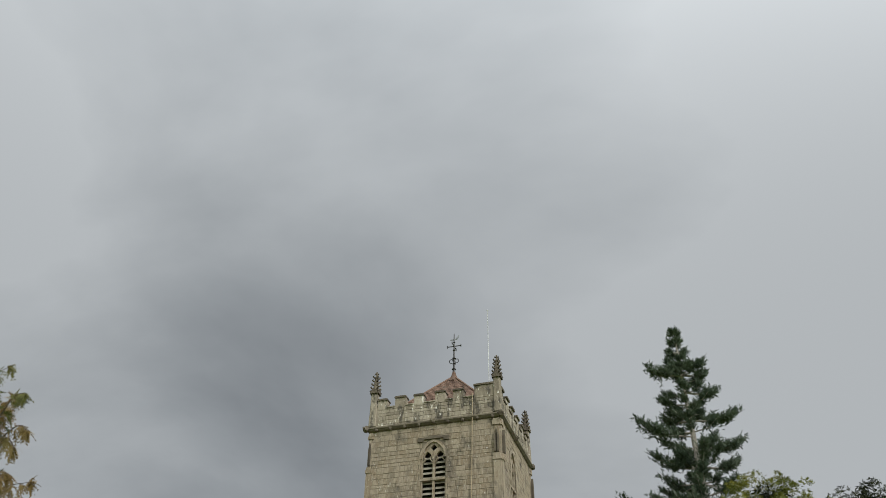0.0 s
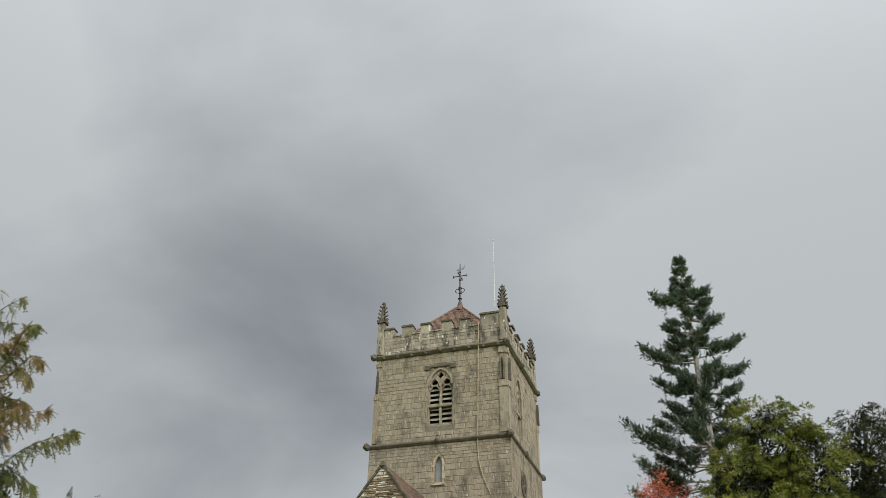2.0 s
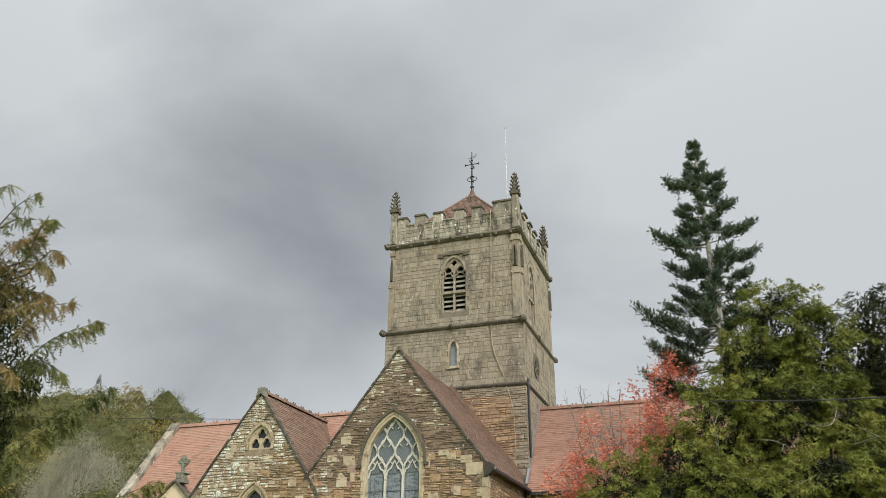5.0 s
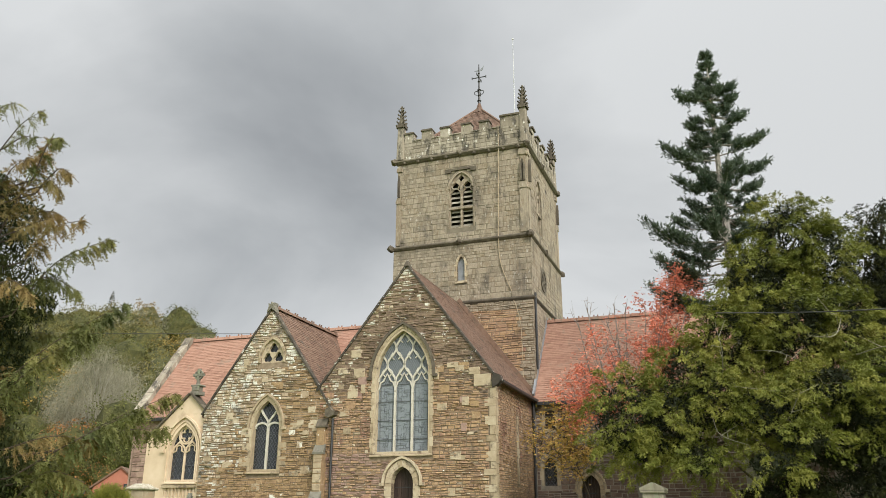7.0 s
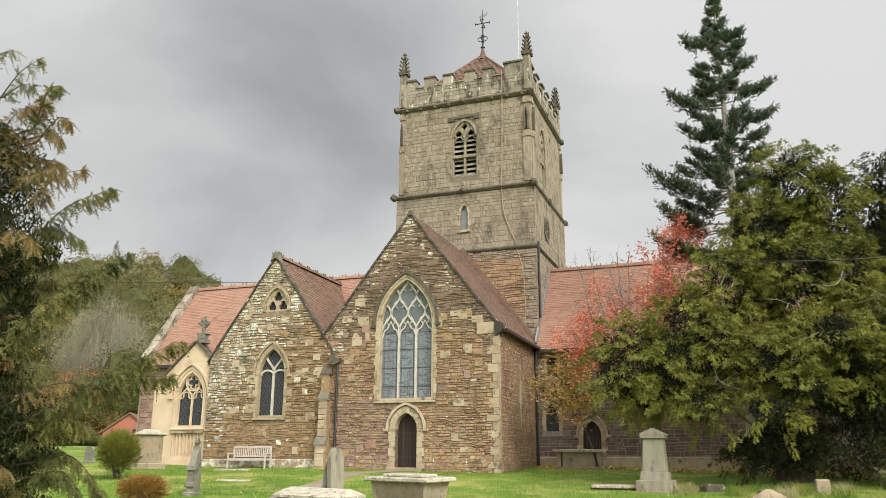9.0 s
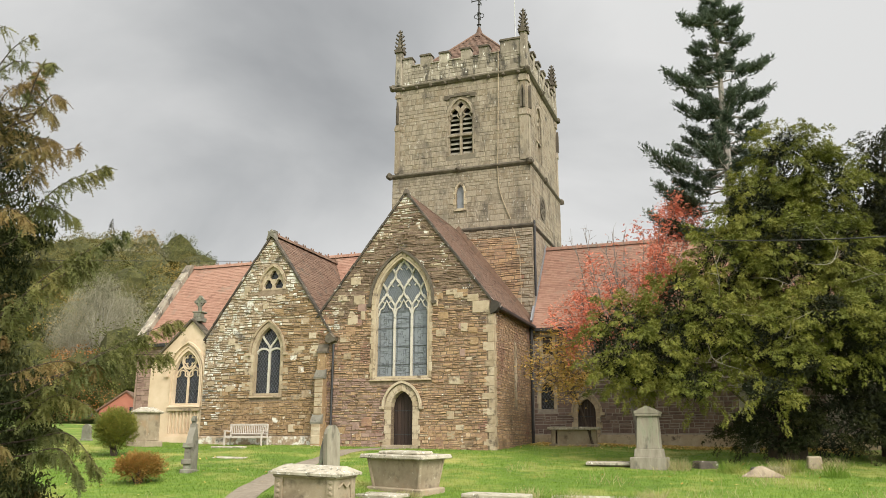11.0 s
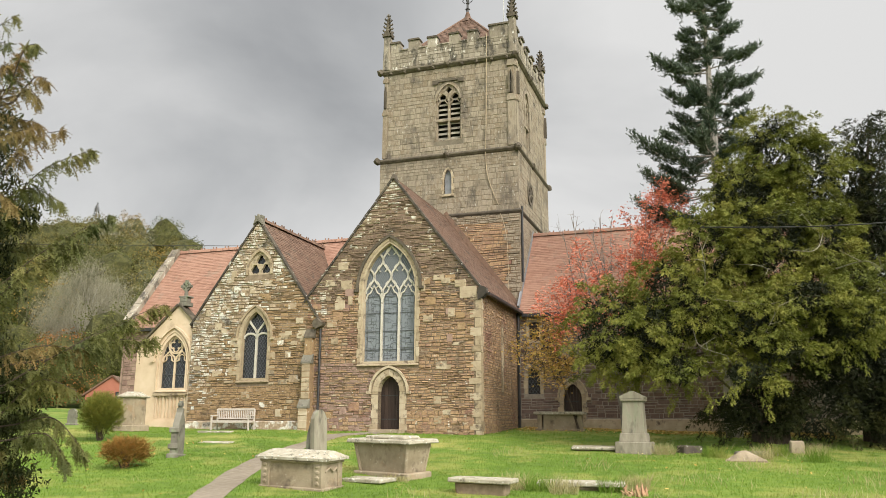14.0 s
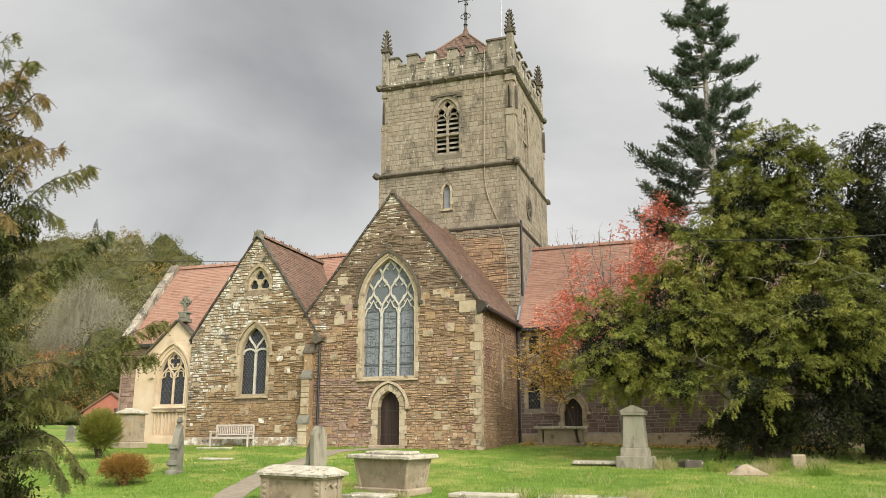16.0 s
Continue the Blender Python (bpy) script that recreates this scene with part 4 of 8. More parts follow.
part("downpipe", bm, M["iron"], transept, "black iron downpipe")
bm = bmesh.new()
ribbon(bm, [(T_C + T_H + 0.1, T_E + 0.12), (T_C + 0.1, T_APEX + 0.22)], 0.22, 6.90, 6.97, pf)
part("flashing", bm, M["tile_dark"], transept, "mortared tile fillet against the tower")

def scatter_blocks(wall, n, a0, a1, z0, z1, span, avoid, seed, mats):
    r = random.Random(seed)
    for _ in range(n):
        a, z, w, h = r.uniform(a0, a1), r.uniform(z0, z1), r.uniform(0.24, 0.5), r.uniform(0.17, 0.34)
        lo, hi = span(z + h)
        if a - w / 2 < lo + 0.1 or a + w / 2 > hi - 0.1:
            continue
        if any((v.half(zz, 0.1) or 0) + w / 2 > abs(a - v.c) for v in avoid for zz in (z - h / 2, z, z + h / 2)):
            continue
        bm = bmesh.new()
        p = r.uniform(0.035, 0.055)
        prism(bm, [(a - w / 2, z - h / 2 + r.uniform(-0.02, 0.02)), (a + w / 2, z - h / 2), (a + w / 2, z + h / 2 + r.uniform(-0.02, 0.02)), (a - w / 2, z + h / 2)], -p, 0.02, pf)
        part("stone_block", bm, M[r.choice(mats)], wall)


scatter_blocks(wall, 46, -8.0, -0.5, 1.8, 9.5, span, [Arch(big.c, 3.0, 4.2, 7.7, 10.1), Arch(door_a.c, 1.9, 1.0, 3.22, 4.4)], 301, ["dress", "rubble", "chapel", "red"])

# ---- chapel: the smaller gable ----
C_C, C_H, C_E, C_S = -10.98, 3.30, 6.55, 1.44
C_APEX = C_E + C_H * C_S
chapel = empty_at("church_chapel", CHURCH, "small gabled chapel of golden rubble with lichened gable", "church")
cwin = Arch(-10.86, 1.46, 3.80, 5.72, 7.02)
tref = Arch(-10.80, 1.20, 8.70, 8.95, 9.82)
span = gable_span(C_C, C_H, C_E, C_S)
wall = backing("gable_wall", [(C_C - C_H, Z_FOOT), (C_C + C_H, Z_FOOT), (C_C + C_H, C_E), (C_C, C_APEX), (C_C - C_H, C_E)], [cwin.outline(), tref.outline()], pf, 0.7, M["mortar"], chapel, "golden rubble gable wall")
whiten = (lambda a, z, r: (z - 5.5) * 0.8 + (C_C + 0.3 - a) * 0.9 + r.uniform(-1.2, 1.2) > 1.2, M["chapel_pale"])
pale = (lambda a, z, r: r.random() < 0.05, M["dress"])
stone_wall(wall, span, 2.05, C_APEX - 0.1, [Arch(cwin.c, 1.46 + 0.26, 3.65, 5.72, 7.16), Arch(tref.c, 1.2 + 0.26, 8.6, 8.95, 9.95)], (0.065, 0.19), (0.12, 0.42), pf, FACE_FRONT, M["chapel"], 31, 0.03, near=(-14.2, -8.2, 2.0, 5.2), limit=300, alt=[pale, whiten])
scatter_blocks(wall, 70, -14.2, -8.2, 2.2, 9.0, span, [Arch(cwin.c, 2.2, 3.5, 5.72, 7.4), Arch(tref.c, 1.6, 8.5, 8.95, 10.0)], 302, ["dress", "chapel_pale", "chapel", "dress"])
bm = bmesh.new()
box(bm, C_C - C_H - 0.08, C_C + C_H - 0.4, -0.14, 0.1, 1.0, 1.98, 0.03)
part("plinth", bm, M["chapel_pale"], chapel, "worn pale plinth course")
lights_window(chapel, "chapel_window", cwin, pf, 2, 5.72, M["glass"], "dark leaded two-light pointed window", depth=0.22, mull=0.11, style="y", lat=(0.075, 0.115), lead_w=0.012, frame_w=0.10)
voussoirs(chapel, cwin, 0.0, 0.13, -0.035, 0.1, pf, 6, long=0.30)
bm = bmesh.new()
hood(bm, cwin, 0.19, pf, True, 0.09, -0.11)
part("hood_mould", bm, M["dress"], chapel)
# trefoil plate over the window
plate_holes = []
for ox, oz in ((0, 0.62), (-0.29, 0.18), (0.29, 0.18)):
    lobe = []
    for k in range(18):
        a = k * math.tau / 18
        rad = 0.15 + 0.10 * abs(math.cos(1.5 * (a - math.pi / 2)))
        lobe.append((tref.c + ox + rad * math.cos(a), tref.z0 + 0.08 + oz + rad * math.sin(a)))
    plate_holes.append(lobe)
bm = bmesh.new()
prism(bm, tref.outline(), 0.06, 0.2, pf, plate_holes)
tw = part("trefoil_window", bm, M["dress"], chapel, "stone plate pierced by three trefoils")
bm = bmesh.new()
prism(bm, tref.outline(-0.02), 0.22, 0.24, pf)
part("pane", bm, M["glass"], tw)
voussoirs(chapel, tref, 0.0, 0.13, -0.06, 0.06, pf, 5)
for sgn, nm in ((1, 7), (-1, 8)):
    tile_roof(chapel, "roof_slope", M["tile_dark"], (C_C + sgn * (C_H + 0.2), 0.1, C_E - 0.2 * C_S + 0.1), (C_C, 0.1, C_APEX + 0.1), (0, 7.0, 0), 0.14, label="brown clay-tile roof slope", seed=nm, piece=0.3)
    coping(chapel, ((C_C + sgn * (C_H + 0.1), C_E - 0.1 * C_S), (C_C, C_APEX)), -0.08, 0.2, 0.085, M["verge"], pf, 0.42, nm)
ridge_tiles(chapel, (C_C, 0.3, C_APEX + 0.16), (C_C, 7.1, C_APEX + 0.16), M["tile_dark"], True)
bm = bmesh.new()
prism(bm, [(C_C - 0.24, C_APEX - 0.18), (C_C, C_APEX + 0.0), (C_C + 0.24, C_APEX - 0.18), (C_C + 0.15, C_APEX + 0.12), (C_C + 0.18, C_APEX + 0.28), (C_C + 0.06, C_APEX + 0.22), (C_C, C_APEX + 0.34), (C_C - 0.06, C_APEX + 0.22), (C_C - 0.18, C_APEX + 0.28), (C_C - 0.15, C_APEX + 0.12)], -0.14, 0.2, pf)
part("apex_stone", bm, M["grave"], chapel)
# stepped buttress at the corner
bm = bmesh.new()
for z0, z1, d, w in ((0.9, 2.6, -0.55, 0.46), (2.6, 4.55, -0.38, 0.42), (4.55, 5.7, -0.2, 0.38)):
    prism(bm, [(-8.15, z0), (-8.15 + w, z0), (-8.15 + w, z1), (-8.15, z1)], d, 0.02, pf)
but = part("buttress", bm, M["chapel"], chapel, "stepped corner buttress with sloped set-offs")
for z1, d, d2 in ((2.6, -0.58, -0.36), (4.55, -0.41, -0.18), (5.7, -0.23, -0.02)):
    bm = bmesh.new()
    vv = [bm.verts.new(p) for p in ((-8.2, d, z1), (-7.68, d, z1), (-7.68, d2, z1 + 0.34), (-8.2, d2, z1 + 0.34), (-8.2, d2, z1), (-7.68, d2, z1), (-8.2, d, z1 - 0.08), (-7.68, d, z1 - 0.08), (-8.2, d2, z1 - 0.08), (-7.68, d2, z1 - 0.08))]
    bmesh.ops.convex_hull(bm, input=vv)
    part("set_off", bm, M["string"] if z1 > 5 else M["grave"], but)
stone_wall(but, lambda z: (-8.15, -7.70), 1.3, 2.55, [], (0.2, 0.4), (0.25, 0.4), front(-0.55), FACE_FRONT, M["dress"], 33, 0.015, near=(-9, -7, 1, 7))
stone_wall(but, lambda z: (-8.15, -7.74), 2.95, 4.5, [], (0.2, 0.4), (0.25, 0.4), front(-0.38), FACE_FRONT, M["dress"], 34, 0.015, near=(-9, -7, 1, 7))
bm = bmesh.new()
prism(bm, [(-7.74, 6.12), (-7.55, 6.02), (-7.28, 6.14), (-7.22, 6.28), (-7.40, 6.33), (-7.55, 6.50), (-7.74, 6.36)], -0.32, 0.1, pf)
part("gargoyle", bm, M["string"], chapel, "dark weathered carved water spout")
bm = bmesh.new()
tube(bm, [(-7.42, -0.12, 6.0), (-7.42, -0.12, 1.4)], 0.055)
part("downpipe", bm, M["iron"], chapel, "black iron downpipe")

# ---- rendered bay with the cross ----
bay = empty_at("rendered_bay", CHURCH, "cream rendered gabled bay with blind stone panels", "church")
pb = front(0.16)
P_C, P_H, P_E, P_S = -15.23, 2.28, 5.38, 0.92
pwin = Arch(-15.38, 1.62, 3.42, 4.86, 6.14)
wall = backing("rendered_wall", [(P_C - P_H, Z_FOOT), (P_C + P_H, Z_FOOT), (P_C + P_H, P_E), (P_C, P_E + P_H * P_S), (P_C - P_H, P_E)], [pwin.outline(), [(-16.25, 2.1), (-14.51, 2.1), (-14.51, 3.2), (-16.25, 3.2)]], pb, 0.5, M["plaster"], bay)
lights_window(bay, "bay_window", pwin, pb, 2, 4.75, M["glass"], "leaded two-light window with quatrefoil tracery", depth=0.2, mull=0.09, style="rose", lat=(0.10, 0.15), lead_w=0.014, bars=(4.15,), stone=M["plaster"])
bm = bmesh.new()
hood(bm, pwin, 0.26, pb, True, 0.10, -0.12)
ribbon(bm, [(pwin.c - 0.81 - 0.07, 3.4), (pwin.c - 0.81 - 0.07, 4.86)] + pwin.head(0.07, 12)[::-1] + [(pwin.c + 0.88, 3.4)], 0.06, -0.05, 0.02, pb)
part("hood_mould", bm, M["plaster"], bay)
bm = bmesh.new()
prism(bm, [(-16.25, 2.1), (-14.51, 2.1), (-14.51, 3.2), (-16.25, 3.2)], 0.10, 0.14, pb)
blind = part("blind_panel", bm, M["plaster"], bay)
for k in range(9):
    bm = bmesh.new()
    x = -16.19 + k * 0.2
    ribbon(bm, [(x, 2.12), (x, 3.18)], 0.05 if k % 2 else 0.08, 0.02, 0.11, pb)
    part("panel_rib", bm, M["plaster"], blind)
bm = bmesh.new()
prism(bm, [(-16.35, 3.16), (-14.45, 3.16), (-14.45, 3.28), (-16.35, 3.28)], -0.08, 0.1, pb)
part("string_course", bm, M["dress"], bay)
bm = bmesh.new()
prism(bm, [(-17.6, Z_FOOT), (-13.9, Z_FOOT), (-13.9, 1.96), (-17.6, 1.96)], -0.12, 0.05, pb)
part("plinth", bm, M["plaster"], bay)
for sgn, nm in ((1, 9), (-1, 10)):
    coping(bay, ((P_C + sgn * (P_H + 0.14), P_E - 0.14 * P_S), (P_C, P_E + P_H * P_S)), -0.13, 0.35, 0.09, M["string"], pb, 0.9, nm)
    tile_roof(bay, "roof_slope", M["tile"], (P_C + sgn * (P_H + 0.12), 0.4, P_E + 0.0), (P_C, 0.4, P_E + P_H * P_S + 0.02), (0, 3.4, 0), 0.28, seed=nm)
bm = bmesh.new()
for z0, z1, h in ((7.42, 7.62, 0.26), (7.62, 7.85, 0.2), (7.85, 7.93, 0.27)):
    box(bm, -15.05 - h, -15.05 + h, 0.12, 0.12 + 2 * h * 0.9, z0, z1, 0.02)
tube(bm, [(-15.05, 0.34, 7.93), (-15.05, 0.34, 8.3)], [0.11, 0.07])
ring = [(-15.05 + 0.21 * math.cos(k * math.tau / 16), 8.42 + 0.21 * math.sin(k * math.tau / 16)) for k in range(16)]
ribbon(bm, ring, 0.06, 0.12, 0.22, pb, closed=True)
ribbon(bm, [(-15.05, 8.15), (-15.05, 8.72)], 0.13, 0.10, 0.25, pb)
ribbon(bm, [(-15.35, 8.42), (-14.75, 8.42)], 0.13, 0.10, 0.25, pb)
part("cross_finial", bm, M["grave"], bay, "weathered stone wheel cross on a pedestal")

# ---- north aisle: the long red roof beyond the chapel ----
aisle = empty_at("church_aisle", CHURCH, "church aisle of red sandstone under a red tiled roof", "church")
A_V, A_E, A_R, A_Z = 3.2, 7.0, 6.95, 11.85
A_U0, A_U1 = -20.9, -7.9
pa = front(A_V)
wall = backing("aisle_wall", [(A_U0, Z_FOOT), (A_U1, Z_FOOT), (A_U1, A_E), (A_U0, A_E)], [], pa, 0.7, M["mortar"], aisle)
stone_wall(wall, lambda z: (A_U0 + 0.05, -14.4), 1.4, A_E - 0.05, [], (0.14, 0.3), (0.25, 0.6), pa, FACE_FRONT, M["red"], 41, 0.02, near=(-20.9, -17, 1, 7), limit=150)
tile_roof(aisle, "roof_slope", M["tile"], (A_U0, A_V - 0.25, A_E - 0.2), (A_U0, A_R, A_Z), (A_U1 - A_U0, 0, 0), 0.14, label="red clay-tile roof slope", seed=12, piece=0.32)
tile_roof(aisle, "roof_slope", M["tile"], (A_U0, 2 * A_R - A_V, A_E - 0.2), (A_U0, A_R, A_Z), (A_U1 - A_U0, 0, 0), 0.5, seed=13, piece=0.6)
ridge_tiles(aisle, (A_U0, A_R, A_Z + 0.05), (A_U1, A_R, A_Z + 0.05), M["tile"], True)
bm = bmesh.new()
prism(bm, [(A_V, Z_FOOT), (2 * A_R - A_V, Z_FOOT), (2 * A_R - A_V, A_E), (A_R, A_Z), (A_V, A_E)], 0.0, 0.6, left(A_U0 - 0.1))
part("end_wall", bm, M["red"], aisle)
coping(aisle, ((A_V - 0.35, A_E - 0.35), (A_R, A_Z + 0.05)), -0.2, 0.3, 0.24, M["parapet"], left(A_U0), 0.7, 14, "lichened gable coping")
bm = bmesh.new()
prism(bm, [(A_U0, A_E - 0.32), (-14.5, A_E - 0.32), (-14.5, A_E - 0.16), (A_U0, A_E - 0.16)], -0.36, -0.2, pa)
part("gutter", bm, M["iron"], aisle)

# ---- nave to the other side of the tower ----
nave = empty_at("church_nave", CHURCH, "church nave of dark red rubble under a red tiled roof", "church")
N_V, N_E, N_R, N_Z, N_U1 = 6.55, 7.5, 10.05, 12.1, 16.0
pn = front(N_V)
ndoor = Arch(2.62, 0.86, 1.75, 3.15, 3.82)
nlow = Arch(0.75, 0.62, 3.35, 4.2, 4.65)
wall = backing("nave_wall", [(0.02, Z_FOOT), (N_U1, Z_FOOT), (N_U1, N_E), (0.02, N_E)], [ndoor.outline(), nlow.outline(), [(0.55, 5.95), (1.06, 5.95), (1.06, 6.85), (0.55, 6.85)]], pn, 0.7, M["mortar_pale"], nave, "dark red coursed rubble wall")
stone_wall(wall, lambda z: (0.1, 13.0), 2.2, N_E - 0.05, [Arch(ndoor.c, 1.3, 1.0, 3.15, 4.1), Arch(nlow.c, 0.95, 3.2, 4.2, 4.8), (0.4, 1.2, 5.8, 7.0)], (0.12, 0.30), (0.2, 0.65), pn, FACE_FRONT, M["red_dark"], 42, 0.012, gap=0.016, near=(0.1, 9, 2.0, 4.3), limit=300)
bm = bmesh.new()
box(bm, 0.1, 2.0, N_V - 0.12, N_V + 0.05, 1.2, 2.15, 0.02)
box(bm, 3.25, N_U1, N_V - 0.12, N_V + 0.05, 1.2, 2.15, 0.02)
part("plinth", bm, M["dress"], nave)
planked_door(nave, "door", ndoor, pn, 0.25, "dark brown plank door in a pointed arch")
voussoirs(nave, ndoor, 0.0, 0.2, -0.05, 0.3, pn, 5, foot=1.5)
bm = bmesh.new()
hood(bm, ndoor, 0.27, pn, True, 0.09, -0.1)
part("door_surround", bm, M["dress"], nave)
voussoirs(nave, nlow, 0.0, 0.16, -0.04, 0.2, pn, 4)
lw = new("low_window")
lw.parent = nave
bm = bmesh.new()
prism(bm, nlow.outline(), 0.16, 0.18, pn)
part("pane", bm, M["glass"], lw)
bm = bmesh.new()
lattice(bm, nlow, 0.08, 0.12, 0.012, 0.14, pn)
part("leading", bm, M["lattice"], lw, kind="stuff")
hw = new("upper_window")
hw.parent = nave
bm = bmesh.new()
prism(bm, [(0.42, 5.8), (1.19, 5.8), (1.19, 7.0), (0.42, 7.0)], -0.03, 0.12, pn, [[(0.56, 5.98), (1.05, 5.98), (1.05, 6.85), (0.56, 6.85)]])
part("window_frame", bm, M["dress"], hw)
for k in range(7):
    bm = bmesh.new()
    ribbon(bm, [(0.56, 6.05 + k * 0.12), (1.05, 6.05 + k * 0.12)], 0.09, 0.05, 0.09, pn)
    part("slat", bm, M["oak"], hw)
tile_roof(nave, "roof_slope", M["tile"], (0.0, N_V - 0.3, N_E - 0.25), (0.0, N_R, N_Z), (N_U1, 0, 0), 0.14, label="red clay-tile roof slope", seed=15, piece=0.32)
tile_roof(nave, "roof_slope", M["tile"], (0.0, 2 * N_R - N_V, N_E), (0.0, N_R, N_Z), (N_U1, 0, 0), 0.5, seed=16, piece=0.6)
ridge_tiles(nave, (0.1, N_R, N_Z + 0.05), (N_U1, N_R, N_Z + 0.05), M["tile"], True)
bm = bmesh.new()
ribbon(bm, [(N_V - 0.1, N_E + 0.1), (N_R, N_Z + 0.2)], 0.24, -0.08, 0.02, right(0.03))
part("flashing", bm, M["lead"], nave, "pale lead flashing against the tower")
bm = bmesh.new()
prism(bm, [(0.3, N_E - 0.42), (N_U1, N_E - 0.42), (N_U1, N_E - 0.28), (0.3, N_E - 0.28)], -0.42, -0.28, pn)
part("gutter", bm, M["iron"], nave)
bm = bmesh.new()
box(bm, N_U1 - 0.6, N_U1, N_V + 0.7, 13.5, Z_FOOT, N_E)
prism(bm, [(N_V + 0.7, N_E), (13.5, N_E), (N_R, N_Z - 0.1)], 0, 0.5, right(N_U1))
part("end_wall", bm, M["red"], nave)

# ---- tower ----
tower = empty_at("church_tower", CHURCH, "square battlemented stone church tower with corner pinnacles", "tower")
TV0, TV1 = 7.0, 14.75
S1, S2, S3, PT, MT = 12.72, 16.2, 21.55, 22.85, 23.42     # string courses, parapet, merlon tops
STAGES = ((Z_FOOT, S1, -7.92, 0.08, 0.0), (S1, S2, -7.86, 0.02, 0.05), (S2, S3, -7.74, -0.10, 0.12), (S3, PT, -7.74, -0.10, 0.12))
bell = Arch(-3.88, 1.46, 17.08, 19.45, 20.48)
lanc = Arch(-3.87, 0.42, 14.0, 14.95, 15.38)
sbell = Arch(9.75, 1.40, 17.1, 19.5, 20.48)
for k, (z0, z1, u0, u1, ins) in enumerate(STAGES):
    v0, v1 = TV0 + ins, TV1 - ins
    mat = (M["mortar"], M["ashlar_joint"], M["ashlar_joint"], M["ashlar_joint"])[k]
    fh = [[lanc], [bell], []][k - 1] if k else []
    sh = [sbell] if k == 2 else []
    fw = backing("tower_wall", [(u0, z0), (u1, z0), (u1, z1), (u0, z1)], [h.outline() for h in fh], front(v0), 0.7, mat, tower)
    rw = backing("tower_wall", [(v0 + 0.7, z0), (v1 - 0.7, z0), (v1 - 0.7, z1), (v0 + 0.7, z1)], [h.outline() for h in sh], right(u1), 0.7, mat, tower)
    backing("tower_wall", [(v0 + 0.7, z0), (v1 - 0.7, z0), (v1 - 0.7, z1), (v0 + 0.7, z1)], [], left(u0), 0.7, mat, tower)
    backing("tower_wall", [(u0, z0), (u1, z0), (u1, z1), (u0, z1)], [], back(v1), 0.7, mat, tower)
    hs, ws = ((0.10, 0.24), (0.2, 0.6)) if k == 0 else ((0.15, 0.36), (0.2, 0.78))
    sm = (M["rubble"], M["ashlar"], M["ashlar"], M["parapet"])[k]
    zlo = 7.0 if k == 0 else z0
    fholes = [Arch(h.c, 2 * h.h + 0.24, h.z0 - 0.1, h.zs, h.za + 0.12) for h in fh]
    alt = [(lambda a, z, r: z > 12.25 or a > -0.6, M["ashlar"])] if k == 0 else None
    stone_wall(fw, lambda z, u0=u0, u1=u1: (u0, u1), zlo, z1, fholes, hs, ws, front(v0), FACE_FRONT, sm, 60 + k, 0.028 if k == 0 else 0.014, 0.0055, k == 0, near=(u0, u1, zlo, z1), limit=(40, 90, 130, 40)[k], alt=alt)
    sholes = [Arch(h.c, 2 * h.h + 0.24, h.z0 - 0.1, h.zs, h.za + 0.12) for h in sh] + ([(9.1, 10.4, 13.75, 15.0)] if k == 1 else [])
    stone_wall(rw, lambda z, v0=v0, v1=v1: (v0, v1), zlo, z1, sholes, hs, ws, right(u1), FACE_RIGHT, sm if k else M["ashlar"], 70 + k, 0.012, 0.007, False)
    # Unseen inside the tower; takes the same near-black shade colour.
    bm = bmesh.new()
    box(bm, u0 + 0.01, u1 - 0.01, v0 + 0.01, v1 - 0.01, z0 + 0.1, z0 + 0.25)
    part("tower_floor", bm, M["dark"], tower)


def string_course(name, z, u0, u1, v0, v1, outp, h):
    """A moulded course round all four faces."""
    bm = bmesh.new()
    prof = ((0.0, -h), (outp * 0.45, -h * 0.75), (outp, -h * 0.1), (outp, h * 0.35), (0.0, h))
    loops = []
    for o, dz in prof:
        loops.append([bm.verts.new(p) for p in ((u0 - o, v0 - o, z + dz), (u1 + o, v0 - o, z + dz), (u1 + o, v1 + o, z + dz), (u0 - o, v1 + o, z + dz))])
    for a, b in zip(loops, loops[1:]):
        for i in range(4):
            bm.faces.new((a[i], a[(i + 1) % 4], b[(i + 1) % 4], b[i]))
    return part(name, bm, M["string"], tower)


string_course("string_course", S1 + 0.02, -7.9, 0.06, TV0 + 0.02, TV1 - 0.02, 0.12, 0.14)
for k in range(14):
    a = -7.8 + k * 0.56
    bm = bmesh.new()
    prism(bm, [(a + 0.01, S1 + 0.1), (a + 0.54, S1 + 0.1), (a + 0.54, S1 + 0.36), (a + 0.01, S1 + 0.36)], 0.0, 0.07, front(TV0))
    part("offset_stone", bm, M["ashlar"], tower)
string_course("string_course", S2, -7.82, -0.02, TV0 + 0.06, TV1 - 0.06, 0.16, 0.15)
string_course("cornice", S3, -7.74, -0.10, TV0 + 0.12, TV1 - 0.12, 0.20, 0.17)


def carved_boss(x, y, z, s, seed, name="carved_boss"):
    """A weathered carved knob on a string course."""
    bm = bmesh.new()
    bmesh.ops.create_icosphere(bm, subdivisions=2, radius=s)
    r = random.Random(seed)
    for v in bm.verts:
        n = noise.noise(v.co * (2.2 / s) + Vector((seed, 0, 0)))
        v.co *= 1 + 0.45 * n
        v.co += Vector((x, y, z))
    return part(name, bm, M["string"], tower)


